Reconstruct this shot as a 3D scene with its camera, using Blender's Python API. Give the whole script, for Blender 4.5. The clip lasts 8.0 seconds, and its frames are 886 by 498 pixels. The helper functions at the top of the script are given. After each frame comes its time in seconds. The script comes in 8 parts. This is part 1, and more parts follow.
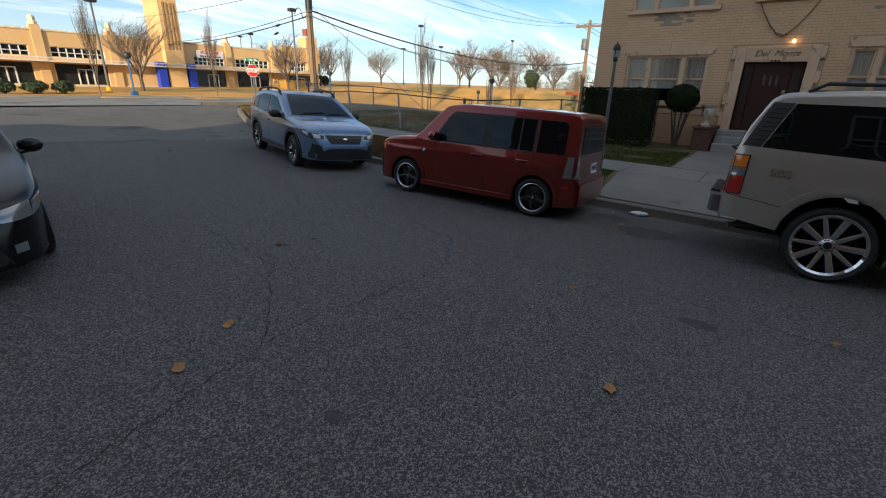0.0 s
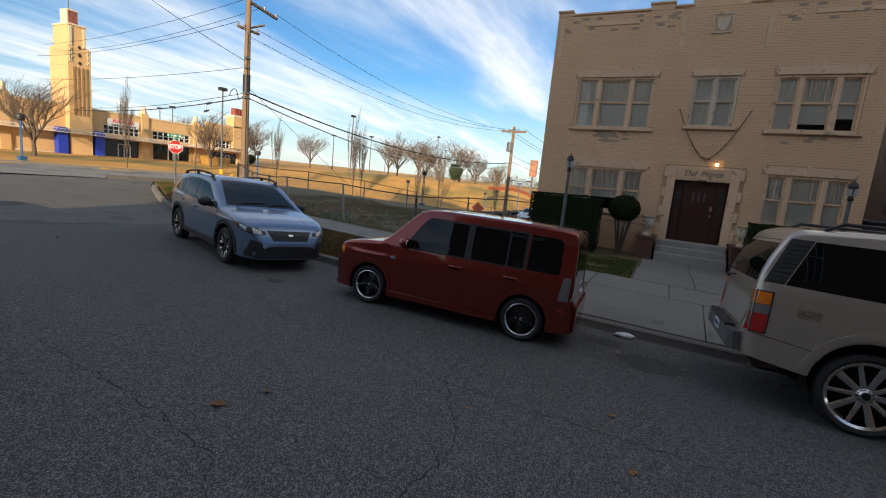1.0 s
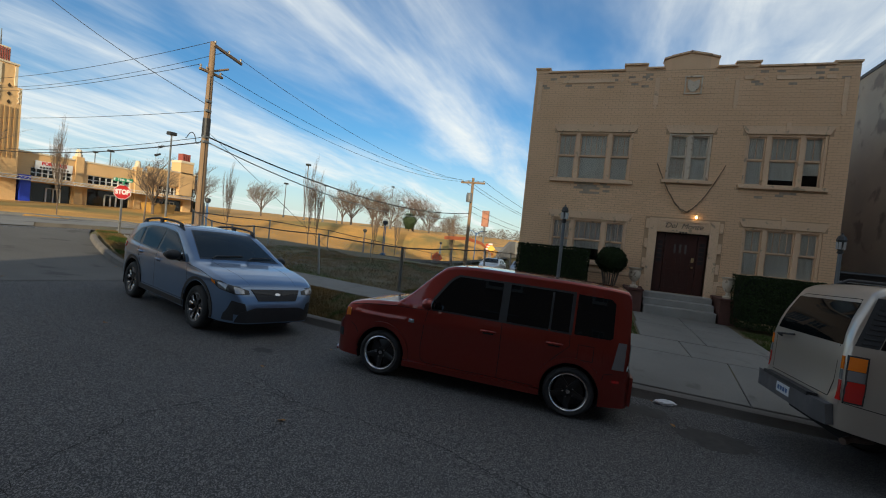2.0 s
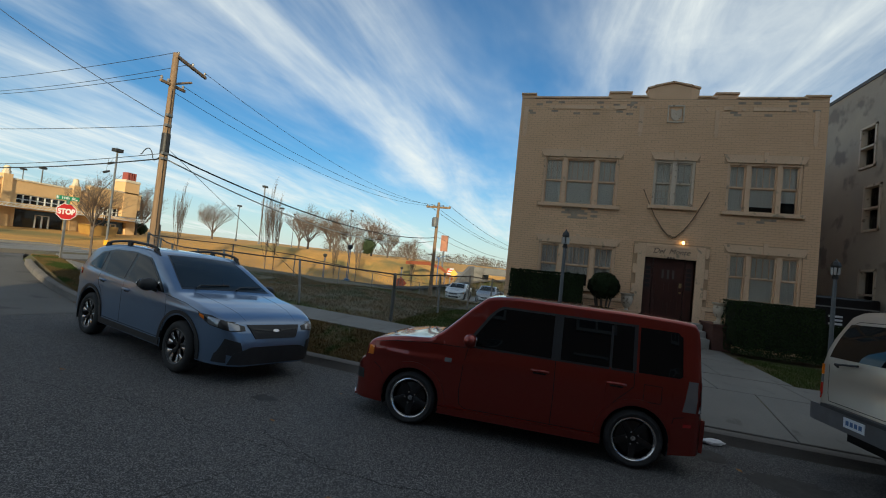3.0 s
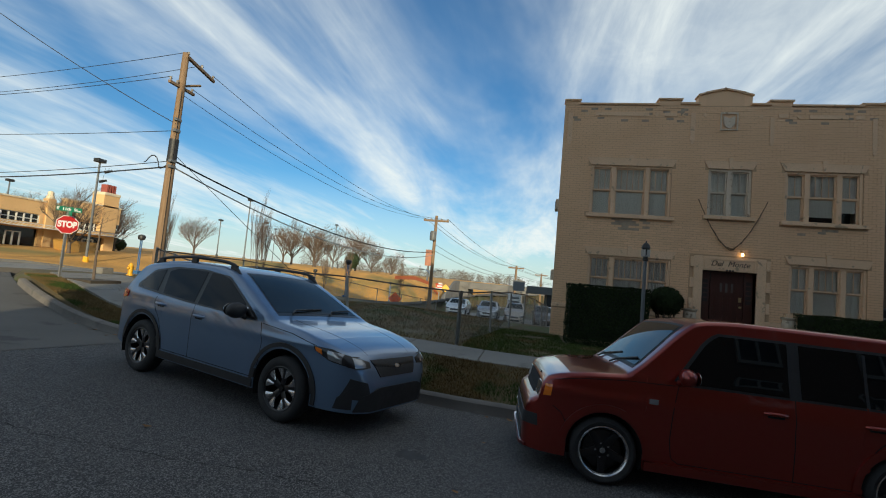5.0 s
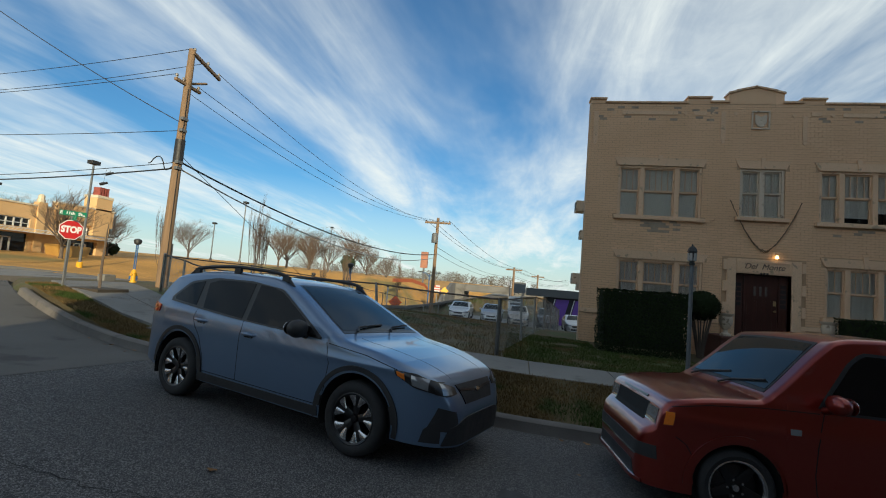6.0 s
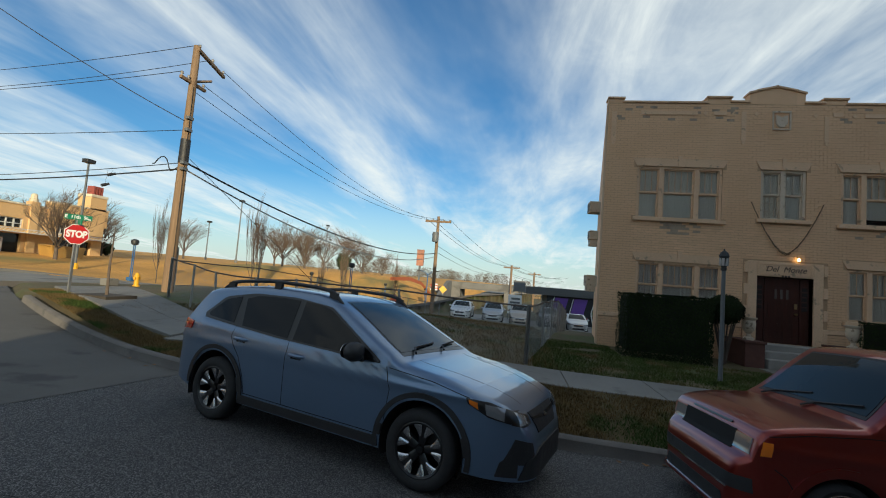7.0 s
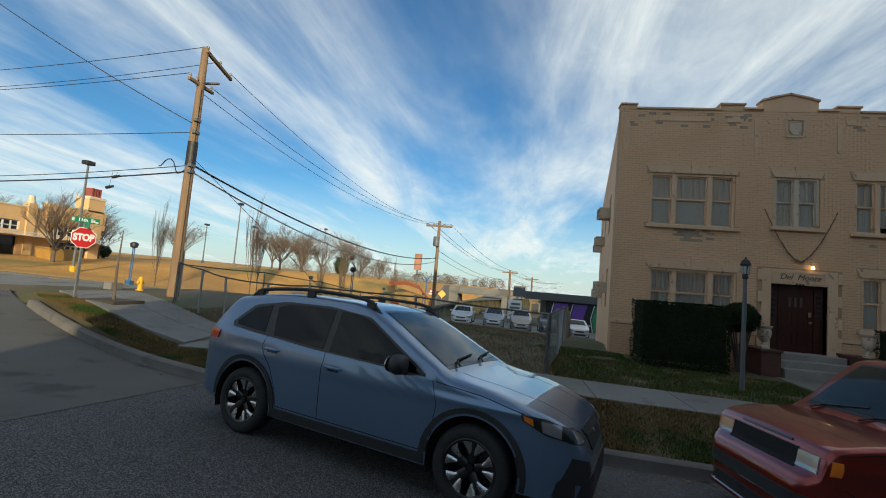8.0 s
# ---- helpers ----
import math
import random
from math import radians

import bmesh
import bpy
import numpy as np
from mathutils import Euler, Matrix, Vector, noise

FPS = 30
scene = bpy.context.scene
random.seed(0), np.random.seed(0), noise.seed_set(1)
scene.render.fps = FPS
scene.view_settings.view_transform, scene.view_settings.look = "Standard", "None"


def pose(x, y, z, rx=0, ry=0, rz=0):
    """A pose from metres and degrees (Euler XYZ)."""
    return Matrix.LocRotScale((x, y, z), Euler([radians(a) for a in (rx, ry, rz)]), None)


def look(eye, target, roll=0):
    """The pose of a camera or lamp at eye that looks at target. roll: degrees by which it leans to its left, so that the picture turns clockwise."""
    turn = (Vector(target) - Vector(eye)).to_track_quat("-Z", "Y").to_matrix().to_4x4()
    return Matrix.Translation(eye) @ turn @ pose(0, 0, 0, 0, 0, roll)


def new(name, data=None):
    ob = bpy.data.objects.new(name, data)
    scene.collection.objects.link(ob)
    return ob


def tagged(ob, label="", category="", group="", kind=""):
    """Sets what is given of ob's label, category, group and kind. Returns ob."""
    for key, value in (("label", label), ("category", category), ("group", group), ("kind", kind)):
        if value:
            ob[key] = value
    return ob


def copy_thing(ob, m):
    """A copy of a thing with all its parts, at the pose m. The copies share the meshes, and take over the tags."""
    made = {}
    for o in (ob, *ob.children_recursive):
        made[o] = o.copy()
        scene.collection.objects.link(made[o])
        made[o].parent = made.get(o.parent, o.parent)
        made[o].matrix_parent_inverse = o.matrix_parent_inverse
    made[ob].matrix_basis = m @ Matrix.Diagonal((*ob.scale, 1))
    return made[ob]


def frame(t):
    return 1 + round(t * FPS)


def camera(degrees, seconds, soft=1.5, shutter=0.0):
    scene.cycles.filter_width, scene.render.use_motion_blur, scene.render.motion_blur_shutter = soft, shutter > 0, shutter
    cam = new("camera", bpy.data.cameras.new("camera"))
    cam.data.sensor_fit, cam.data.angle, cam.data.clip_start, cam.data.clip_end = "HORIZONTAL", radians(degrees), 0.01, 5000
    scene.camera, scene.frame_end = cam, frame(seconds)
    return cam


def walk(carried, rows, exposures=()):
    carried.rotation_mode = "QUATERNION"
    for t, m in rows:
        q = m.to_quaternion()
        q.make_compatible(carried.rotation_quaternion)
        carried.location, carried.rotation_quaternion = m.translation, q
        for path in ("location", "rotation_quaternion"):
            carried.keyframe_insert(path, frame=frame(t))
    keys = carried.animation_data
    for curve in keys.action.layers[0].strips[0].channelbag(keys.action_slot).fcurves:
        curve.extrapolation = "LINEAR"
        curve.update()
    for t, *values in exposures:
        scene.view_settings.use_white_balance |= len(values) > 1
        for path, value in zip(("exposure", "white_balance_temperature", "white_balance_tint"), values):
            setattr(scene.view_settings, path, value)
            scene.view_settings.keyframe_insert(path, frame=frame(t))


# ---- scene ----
cam = camera(90.00, 8.0, soft=1.05)
PATH = [
    (0, pose(-0.602, 0.974, 1.691, 70.10, -1.41, -53.73)),
    (0.5, pose(-0.254, 1.663, 1.889, 76.75, -4.76, -59.00)),
    (1, pose(-0.045, 2.347, 1.898, 81.24, -5.40, -63.37)),
    (1.5, pose(0.113, 3.043, 1.889, 84.75, -5.62, -66.80)),
    (2, pose(0.280, 3.668, 1.840, 88.17, -5.69, -69.96)),
    (3.5, pose(0.781, 5.481, 1.707, 92.76, -5.44, -77.49)),
    (4, pose(0.905, 6.090, 1.632, 93.21, -5.18, -78.02)),
    (4.5, pose(1.026, 6.629, 1.605, 93.65, -5.18, -78.43)),
    (6, pose(1.549, 8.243, 1.635, 94.38, -4.68, -80.06)),
    (6.5, pose(1.679, 8.677, 1.721, 94.10, -4.49, -80.50)),
    (7, pose(1.717, 8.988, 1.785, 94.05, -4.45, -80.94)),
    (7.5, pose(1.725, 9.141, 1.816, 94.37, -4.71, -81.31)),
    (8, pose(1.792, 9.480, 1.799, 94.64, -4.76, -81.52)),
]
EXPOSURES = [(0.0, 0.55, 6450, 5), (0.5, 0.52, 6650, 8), (1.0, 0.45, 6700, 8), (2.0, 0.15, 6550, 2), (3.5, 0.1, 6450, -1), (8.0, 0.1, 6400, -1)]
walk(cam, PATH, EXPOSURES)

# ---- light ----
SUN_TO = Vector((-0.93, -0.36, 0.22)).normalized()
world = bpy.data.worlds.new("world")
scene.world = world
world.use_nodes = True
wt = world.node_tree
wt.nodes.clear()


def wn(kind, **values):
    n = wt.nodes.new(kind)
    for k, v in values.items():
        n.inputs[k].default_value = v
    return n


sky = wt.nodes.new("ShaderNodeTexSky")
sky.sky_type = "NISHITA"
sky.sun_disc = False
sky.sun_elevation = math.asin(SUN_TO.z)
sky.sun_rotation = math.atan2(SUN_TO.x, SUN_TO.y)
sky.air_density, sky.dust_density, sky.ozone_density = 1.0, 0.6, 2.0
# high thin cloud, laid on a flat layer above the place and drawn out in one direction
coord = wt.nodes.new("ShaderNodeTexCoord")
split = wt.nodes.new("ShaderNodeSeparateXYZ")
wt.links.new(coord.outputs["Generated"], split.inputs[0])


def wmath(op, a, b=None, clamp=False):
    n = wt.nodes.new("ShaderNodeMath")
    n.operation, n.use_clamp = op, clamp
    for i, v in enumerate((a, b)):
        if v is None:
            continue
        if isinstance(v, (int, float)):
            n.inputs[i].default_value = v
        else:
            wt.links.new(v, n.inputs[i])
    return n.outputs[0]


up = wmath("ADD", wmath("MAXIMUM", split.outputs["Z"], 0.0), 0.10)
px = wmath("DIVIDE", split.outputs["X"], up)
py = wmath("DIVIDE", split.outputs["Y"], up)
layer = wt.nodes.new("ShaderNodeCombineXYZ")
wt.links.new(px, layer.inputs[0])
wt.links.new(py, layer.inputs[1])


def cloud(scale, stretch, turn, detail, rough, low, high, warp):
    m = wt.nodes.new("ShaderNodeMapping")
    m.inputs["Rotation"].default_value = (0, 0, radians(turn))
    m.inputs["Scale"].default_value = (scale / stretch, scale, 1)
    wt.links.new(layer.outputs[0], m.inputs[0])
    n = wn("ShaderNodeTexNoise", Scale=1.0, Detail=detail, Roughness=rough, Distortion=warp)
    wt.links.new(m.outputs[0], n.inputs["Vector"])
    r = wt.nodes.new("ShaderNodeMapRange")
    r.interpolation_type = "SMOOTHSTEP"
    r.inputs["From Min"].default_value, r.inputs["From Max"].default_value = low, high
    wt.links.new(n.outputs["Fac"], r.inputs["Value"])
    return r.outputs[0]


broad = cloud(0.95, 3.2, -12, 6, 0.56, 0.34, 0.62, 0.4)
fine = cloud(3.0, 5.0, -4, 8, 0.62, 0.30, 0.78, 0.8)
ripple = cloud(7.0, 1.6, 70, 6, 0.6, 0.25, 0.8, 0.6)
veil = wmath("MULTIPLY", broad, wmath("ADD", wmath("MULTIPLY", fine, 0.6), wmath("ADD", wmath("MULTIPLY", ripple, 0.18), 0.42)), True)
haze = wt.nodes.new("ShaderNodeMapRange")
haze.inputs["From Min"].default_value, haze.inputs["From Max"].default_value = 0.0, 0.2
haze.inputs["To Min"].default_value, haze.inputs["To Max"].default_value = 0.62, 0.0
wt.links.new(split.outputs["Z"], haze.inputs["Value"])
cover = wmath("MAXIMUM", wmath("MULTIPLY", veil, 0.93), haze.outputs[0], True)
mix = wt.nodes.new("ShaderNodeMix")
mix.data_type = "RGBA"
wt.links.new(cover, mix.inputs[0])
bright = wt.nodes.new("ShaderNodeMix")
bright.data_type, bright.blend_type = "RGBA", "MULTIPLY"
bright.inputs[0].default_value = 1.0
wt.links.new(sky.outputs[0], bright.inputs[6])
bright.inputs[7].default_value = (0.55, 0.93, 1.28, 1)
wt.links.new(bright.outputs[2], mix.inputs[6])
mix.inputs[7].default_value = (8.6, 8.6, 8.8, 1)
back = wn("ShaderNodeBackground", Strength=0.10)
wt.links.new(mix.outputs[2], back.inputs[0])
out = wt.nodes.new("ShaderNodeOutputWorld")
wt.links.new(back.outputs[0], out.inputs[0])

sun = bpy.data.lights.new("sun", "SUN")
sun.energy, sun.angle, sun.color = 5.0, radians(0.5), (1.0, 0.80, 0.56)
sun_ob = new("sun", sun)
sun_ob.matrix_world = look(tuple(SUN_TO * 200), (0, 0, 0))

# ---- materials ----
def material(name, c1, c2=None, scale=3.0, rough=0.7, bump=0.0, fine=60.0, metal=0.0, coat=0.0, grain=0.25, wear=None, rand=0.0, vary=0.12, spec=0.5, stretch=(1, 1, 1)):
    """Two colours mixed by a broad and a fine noise in object space; wear: a third colour in patches (colour, amount, scale)."""
    m = bpy.data.materials.new(name)
    m.use_nodes = True
    nt = m.node_tree
    p = nt.nodes["Principled BSDF"]
    c2 = c2 or tuple(c * 0.75 for c in c1)
    co = nt.nodes.new("ShaderNodeTexCoord")
    geo = nt.nodes.new("ShaderNodeNewGeometry")
    mp = nt.nodes.new("ShaderNodeMapping")
    mp.inputs["Scale"].default_value = stretch
    nt.links.new(geo.outputs["Position"], mp.inputs[0])

    def noise_tex(sc, det=5):
        n = nt.nodes.new("ShaderNodeTexNoise")
        n.inputs["Scale"].default_value, n.inputs["Detail"].default_value = sc, det
        nt.links.new(mp.outputs[0], n.inputs["Vector"])
        return n.outputs["Fac"]

    def ramp(f, a, b):
        r = nt.nodes.new("ShaderNodeMapRange")
        r.inputs["From Min"].default_value, r.inputs["From Max"].default_value = a, b
        nt.links.new(f, r.inputs["Value"])
        return r.outputs[0]

    def blend(f, a, b):
        x = nt.nodes.new("ShaderNodeMix")
        x.data_type = "RGBA"
        if isinstance(f, float):
            x.inputs[0].default_value = f
        else:
            nt.links.new(f, x.inputs[0])
        for i, v in ((6, a), (7, b)):
            if isinstance(v, tuple):
                x.inputs[i].default_value = (*v[:3], 1)
            else:
                nt.links.new(v, x.inputs[i])
        return x.outputs[2]

    col = blend(ramp(noise_tex(scale), 0.3, 0.7), c1, c2)
    fn = noise_tex(fine, 3)
    if grain:
        dark = tuple(c * (1 - grain) for c in c1)
        col = blend(ramp(fn, 0.45, 0.75), col, dark)
    if wear:
        wc, amount, ws = wear
        col = blend(ramp(noise_tex(ws, 8), 0.62 - amount * 0.3, 0.70 - amount * 0.3), col, wc)
    if rand:
        oi = nt.nodes.new("ShaderNodeObjectInfo")
        hv = nt.nodes.new("ShaderNodeHueSaturation")
        nt.links.new(ramp(oi.outputs["Random"], 0, 1), hv.inputs["Value"])
        rr = hv.inputs["Value"].links[0].from_node
        rr.inputs["To Min"].default_value, rr.inputs["To Max"].default_value = 1 - rand, 1 + rand
        nt.links.new(col, hv.inputs["Color"])
        col = hv.outputs[0]
    nt.links.new(col, p.inputs["Base Color"])
    rv = nt.nodes.new("ShaderNodeMapRange")
    rv.inputs["To Min"].default_value, rv.inputs["To Max"].default_value = max(0.02, rough - vary), min(1, rough + vary)
    nt.links.new(noise_tex(scale * 2.3), rv.inputs["Value"])
    nt.links.new(rv.outputs[0], p.inputs["Roughness"])
    p.inputs["Metallic"].default_value = metal
    p.inputs["Coat Weight"].default_value = coat
    p.inputs["Coat Roughness"].default_value = 0.04
    p.inputs["Specular IOR Level"].default_value = spec
    if bump:
        b = nt.nodes.new("ShaderNodeBump")
        b.inputs["Strength"].default_value, b.inputs["Distance"].default_value = min(1, bump), 0.01
        nt.links.new(fn, b.inputs["Height"])
        nt.links.new(b.outputs[0], p.inputs["Normal"])
    return m


def plain(name, c, rough=0.5, metal=0.0, coat=0.0, emit=None, power=0.0, vary=0.04):
    m = material(name, c, tuple(v * 0.9 for v in c), 4, rough, 0, 80, metal, coat, 0.08, None, 0, vary)
    if emit:
        p = m.node_tree.nodes["Principled BSDF"]
        p.inputs["Emission Color"].default_value = (*emit, 1)
        p.inputs["Emission Strength"].default_value = power
    return m


def asphalt_material(name, base):
    m = material(name, base, tuple(c * 0.78 for c in base), 0.35, 0.92, 0.0, 7.0, grain=0.10, vary=0.05, spec=0.3)
    nt = m.node_tree
    p = nt.nodes["Principled BSDF"]
    geo = nt.nodes.new("ShaderNodeNewGeometry")
    v = nt.nodes.new("ShaderNodeTexVoronoi")
    v.inputs["Scale"].default_value = 125
    nt.links.new(geo.outputs["Position"], v.inputs["Vector"])
    # stone chips: each its own tone
    r = nt.nodes.new("ShaderNodeMapRange")
    r.inputs["From Min"].default_value, r.inputs["From Max"].default_value = 0.45, 0.95
    r.inputs["To Min"].default_value, r.inputs["To Max"].default_value = 0.0, 1.0
    sep = nt.nodes.new("ShaderNodeSeparateColor")
    nt.links.new(v.outputs["Color"], sep.inputs[0])
    nt.links.new(sep.outputs[0], r.inputs["Value"])
    x = nt.nodes.new("ShaderNodeMix")
    x.data_type = "RGBA"
    nt.links.new(r.outputs[0], x.inputs[0])
    old = p.inputs["Base Color"].links[0].from_socket
    nt.links.new(old, x.inputs[6])
    x.inputs[7].default_value = (base[0] * 3.6, base[1] * 3.5, base[2] * 3.35, 1)
    nt.links.new(x.outputs[2], p.inputs["Base Color"])
    b = nt.nodes.new("ShaderNodeBump")
    b.inputs["Strength"].default_value, b.inputs["Distance"].default_value = 0.9, 0.008
    b.invert = True
    nt.links.new(v.outputs["Distance"], b.inputs["Height"])
    nt.links.new(b.outputs[0], p.inputs["Normal"])
    return m


def glass_material(name, tint=(0.02, 0.025, 0.03), see=0.25, rough=0.02):
    m = bpy.data.materials.new(name)
    m.use_nodes = True
    nt = m.node_tree
    nt.nodes.clear()
    o = nt.nodes.new("ShaderNodeOutputMaterial")
    d = nt.nodes.new("ShaderNodeBsdfDiffuse")
    d.inputs[0].default_value = (*tint, 1)
    t = nt.nodes.new("ShaderNodeBsdfTransparent")
    t.inputs[0].default_value = (0.96, 0.97, 0.97, 1)
    g = nt.nodes.new("ShaderNodeBsdfGlossy")
    g.inputs["Roughness"].default_value = rough
    a = nt.nodes.new("ShaderNodeMixShader")
    a.inputs[0].default_value = see
    nt.links.new(d.outputs[0], a.inputs[1])
    nt.links.new(t.outputs[0], a.inputs[2])
    f = nt.nodes.new("ShaderNodeFresnel")
    f.inputs[0].default_value = 1.38
    b = nt.nodes.new("ShaderNodeMixShader")
    nt.links.new(f.outputs[0], b.inputs[0])
    nt.links.new(a.outputs[0], b.inputs[1])
    nt.links.new(g.outputs[0], b.inputs[2])
    nt.links.new(b.outputs[0], o.inputs[0])
    return m


ASPHALT = asphalt_material("asphalt", (0.066, 0.065, 0.066))
CONCRETE_ROAD = material("worn concrete road", (0.24, 0.23, 0.21), (0.17, 0.165, 0.155), 0.5, 0.9, 0.3, 40, wear=((0.10, 0.10, 0.10), 0.25, 0.8))
CONCRETE = material("concrete", (0.20, 0.19, 0.172), (0.155, 0.148, 0.135), 0.9, 0.88, 0.3, 70, wear=((0.13, 0.122, 0.11), 0.03, 2.6))
KERB_STONE = material("kerb concrete", (0.16, 0.145, 0.13), (0.105, 0.096, 0.088), 1.6, 0.9, 0.5, 50, wear=((0.10, 0.092, 0.085), 0.18, 2.5))
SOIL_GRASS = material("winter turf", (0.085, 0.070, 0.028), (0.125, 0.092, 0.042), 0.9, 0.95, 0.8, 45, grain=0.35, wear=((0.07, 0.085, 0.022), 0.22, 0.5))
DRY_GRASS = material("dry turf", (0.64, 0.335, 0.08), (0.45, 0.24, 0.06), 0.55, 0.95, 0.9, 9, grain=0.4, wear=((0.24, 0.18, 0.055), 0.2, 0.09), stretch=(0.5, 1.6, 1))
BLADE = material("grass blade", (0.125, 0.088, 0.038), (0.22, 0.145, 0.06), 1.1, 0.85, 0, 40, wear=((0.05, 0.078, 0.019), 0.34, 0.9), spec=0.15)
LAWN_BLADE = material("green grass blade", (0.048, 0.080, 0.016), (0.085, 0.092, 0.026), 1.1, 0.85, 0, 40, wear=((0.13, 0.095, 0.04), 0.10, 0.9), spec=0.15)
BRICK_PAINT = material("cream painted brick", (0.76, 0.485, 0.285), (0.69, 0.43, 0.245), 1.3, 0.72, 0.35, 45, grain=0.10, vary=0.08, rand=0.05)
BRICK_BARE = material("weathered bare brick", (0.46, 0.36, 0.26), (0.25, 0.20, 0.155), 6, 0.9, 0.5, 60)
MORTAR = material("painted mortar", (0.50, 0.325, 0.19), (0.42, 0.275, 0.16), 2.0, 0.85, 0.4, 60)
CREAM_TRIM = material("cream painted stone", (0.74, 0.495, 0.31), (0.67, 0.445, 0.27), 2.2, 0.7, 0.3, 40, wear=((0.36, 0.26, 0.17), 0.03, 5))
PALE_TRIM = material("pale grey paint", (0.64, 0.52, 0.39), (0.56, 0.45, 0.33), 3, 0.65, 0.3, 50, wear=((0.26, 0.19, 0.13), 0.10, 8))
BLIND = material("window blind", (0.86, 0.79, 0.68), (0.79, 0.72, 0.62), 1.5, 0.85, 0, 30, grain=0.06)
CURTAIN = material("window curtain", (0.74, 0.66, 0.58), (0.62, 0.54, 0.48), 2.5, 0.9, 0, 30, grain=0.10)
# near-black, painted as the shade of unlit rooms
ROOM_SHADE = plain("room shade", (0.03, 0.028, 0.025), 0.9)
PANE = glass_material("window glass", (0.02, 0.02, 0.02), 0.97)
DOOR_WOOD = material("dark red door paint", (0.060, 0.018, 0.012), (0.035, 0.012, 0.009), 3, 0.35, 0.15, 30, stretch=(4, 4, 0.5))
BRASS = plain("worn brass", (0.55, 0.42, 0.22), 0.35, 0.9)
BLACK_IRON = plain("black iron", (0.02, 0.02, 0.02), 0.5)
GREY_POST = material("grey painted post", (0.13, 0.14, 0.15), (0.10, 0.105, 0.11), 4, 0.5, 0.1)
GALV = material("galvanised steel", (0.34, 0.34, 0.33), (0.23, 0.23, 0.225), 5, 0.45, 0.1, 60, metal=0.6)
RUSTY = material("rusted fence steel", (0.16, 0.13, 0.11), (0.10, 0.075, 0.06), 6, 0.7, 0.2, 60, metal=0.3)
WOOD_POLE = material("weathered pole timber", (0.26, 0.17, 0.10), (0.17, 0.11, 0.065), 3, 0.85, 0.6, 20, stretch=(6, 6, 0.4))
CABLE = plain("black cable", (0.015, 0.015, 0.015), 0.6)
CABLE_PALE = plain("bare aluminium cable", (0.45, 0.43, 0.40), 0.5, 0.4)
HEDGE_LEAF = material("hedge leaf", (0.026, 0.040, 0.013), (0.016, 0.025, 0.009), 2.5, 0.8, 0, 30, rand=0.2, spec=0.15)
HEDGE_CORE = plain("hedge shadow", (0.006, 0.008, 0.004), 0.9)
BARK = material("bare bark", (0.14, 0.105, 0.08), (0.085, 0.065, 0.05), 5, 0.9, 0.5, 25)
TWIG = material("bare twigs", (0.17, 0.12, 0.085), (0.11, 0.08, 0.06), 2, 0.9, 0)
RED_SIGN = material("red sign sheet", (0.50, 0.018, 0.020), (0.44, 0.015, 0.018), 5, 0.4, 0)
WHITE_SIGN = plain("white sign sheet", (0.75, 0.75, 0.74), 0.4)
GREEN_SIGN = plain("green sign sheet", (0.01, 0.20, 0.11), 0.4)
ORANGE_SIGN = plain("orange sign sheet", (0.85, 0.12, 0.015), 0.5)
YELLOW_PAINT = material("yellow hydrant paint", (0.80, 0.42, 0.02), (0.66, 0.33, 0.015), 6, 0.5, 0.1)
BLUE_PAINT = material("blue post paint", (0.035, 0.12, 0.28), (0.025, 0.09, 0.22), 4, 0.45, 0)
TAN_BRICK = material("tan brick", (0.70, 0.45, 0.215), (0.61, 0.385, 0.18), 0.6, 0.85, 0.2, 9, grain=0.15)
CREAM_STONE = material("cream terracotta", (0.72, 0.62, 0.45), (0.62, 0.52, 0.37), 1.2, 0.7, 0.1)
TERRA_RED = plain("red terracotta", (0.30, 0.07, 0.05), 0.6)
SHOP_GLASS = glass_material("shop glass", (0.03, 0.032, 0.034), 0.15)
SHOP_WHITE = plain("white shop frame", (0.70, 0.69, 0.66), 0.5)
SHOP_BLUE = plain("blue entrance tile", (0.02, 0.05, 0.45), 0.4)

# ---- building helpers ----
def mesh_of(name, bm, mat, smooth=None):
    me = bpy.data.meshes.new(name)
    bm.normal_update()
    bm.to_mesh(me)
    bm.free()
    mats = mat if isinstance(mat, (list, tuple)) else [mat]
    for m in mats:
        me.materials.append(m)
    if smooth is not None:
        me.shade_smooth()
        me.set_sharp_from_angle(angle=radians(smooth))
    return me


def part(name, bm, mat, parent, label="", smooth=None, m=None):
    """Links a bmesh (or a mesh) as one mesh object under a thing or part."""
    me = bm if isinstance(bm, bpy.types.Mesh) else mesh_of(name, bm, mat, smooth)
    ob = new(name, me)
    ob.parent = parent
    if m is not None:
        ob.matrix_basis = m
    if label:
        tagged(ob, label)
    return ob


def thing(name, label="", category="", group="", kind="", m=None):
    ob = new(name)
    ob.empty_display_size = 0.2
    if m is not None:
        ob.matrix_basis = m
    return tagged(ob, label, category, group, kind)


def solid(name, bm, mat, label, category, group="", kind="", smooth=None, m=None):
    ob = new(name, mesh_of(name, bm, mat, smooth))
    if m is not None:
        ob.matrix_basis = m
    return tagged(ob, label, category, group, kind)


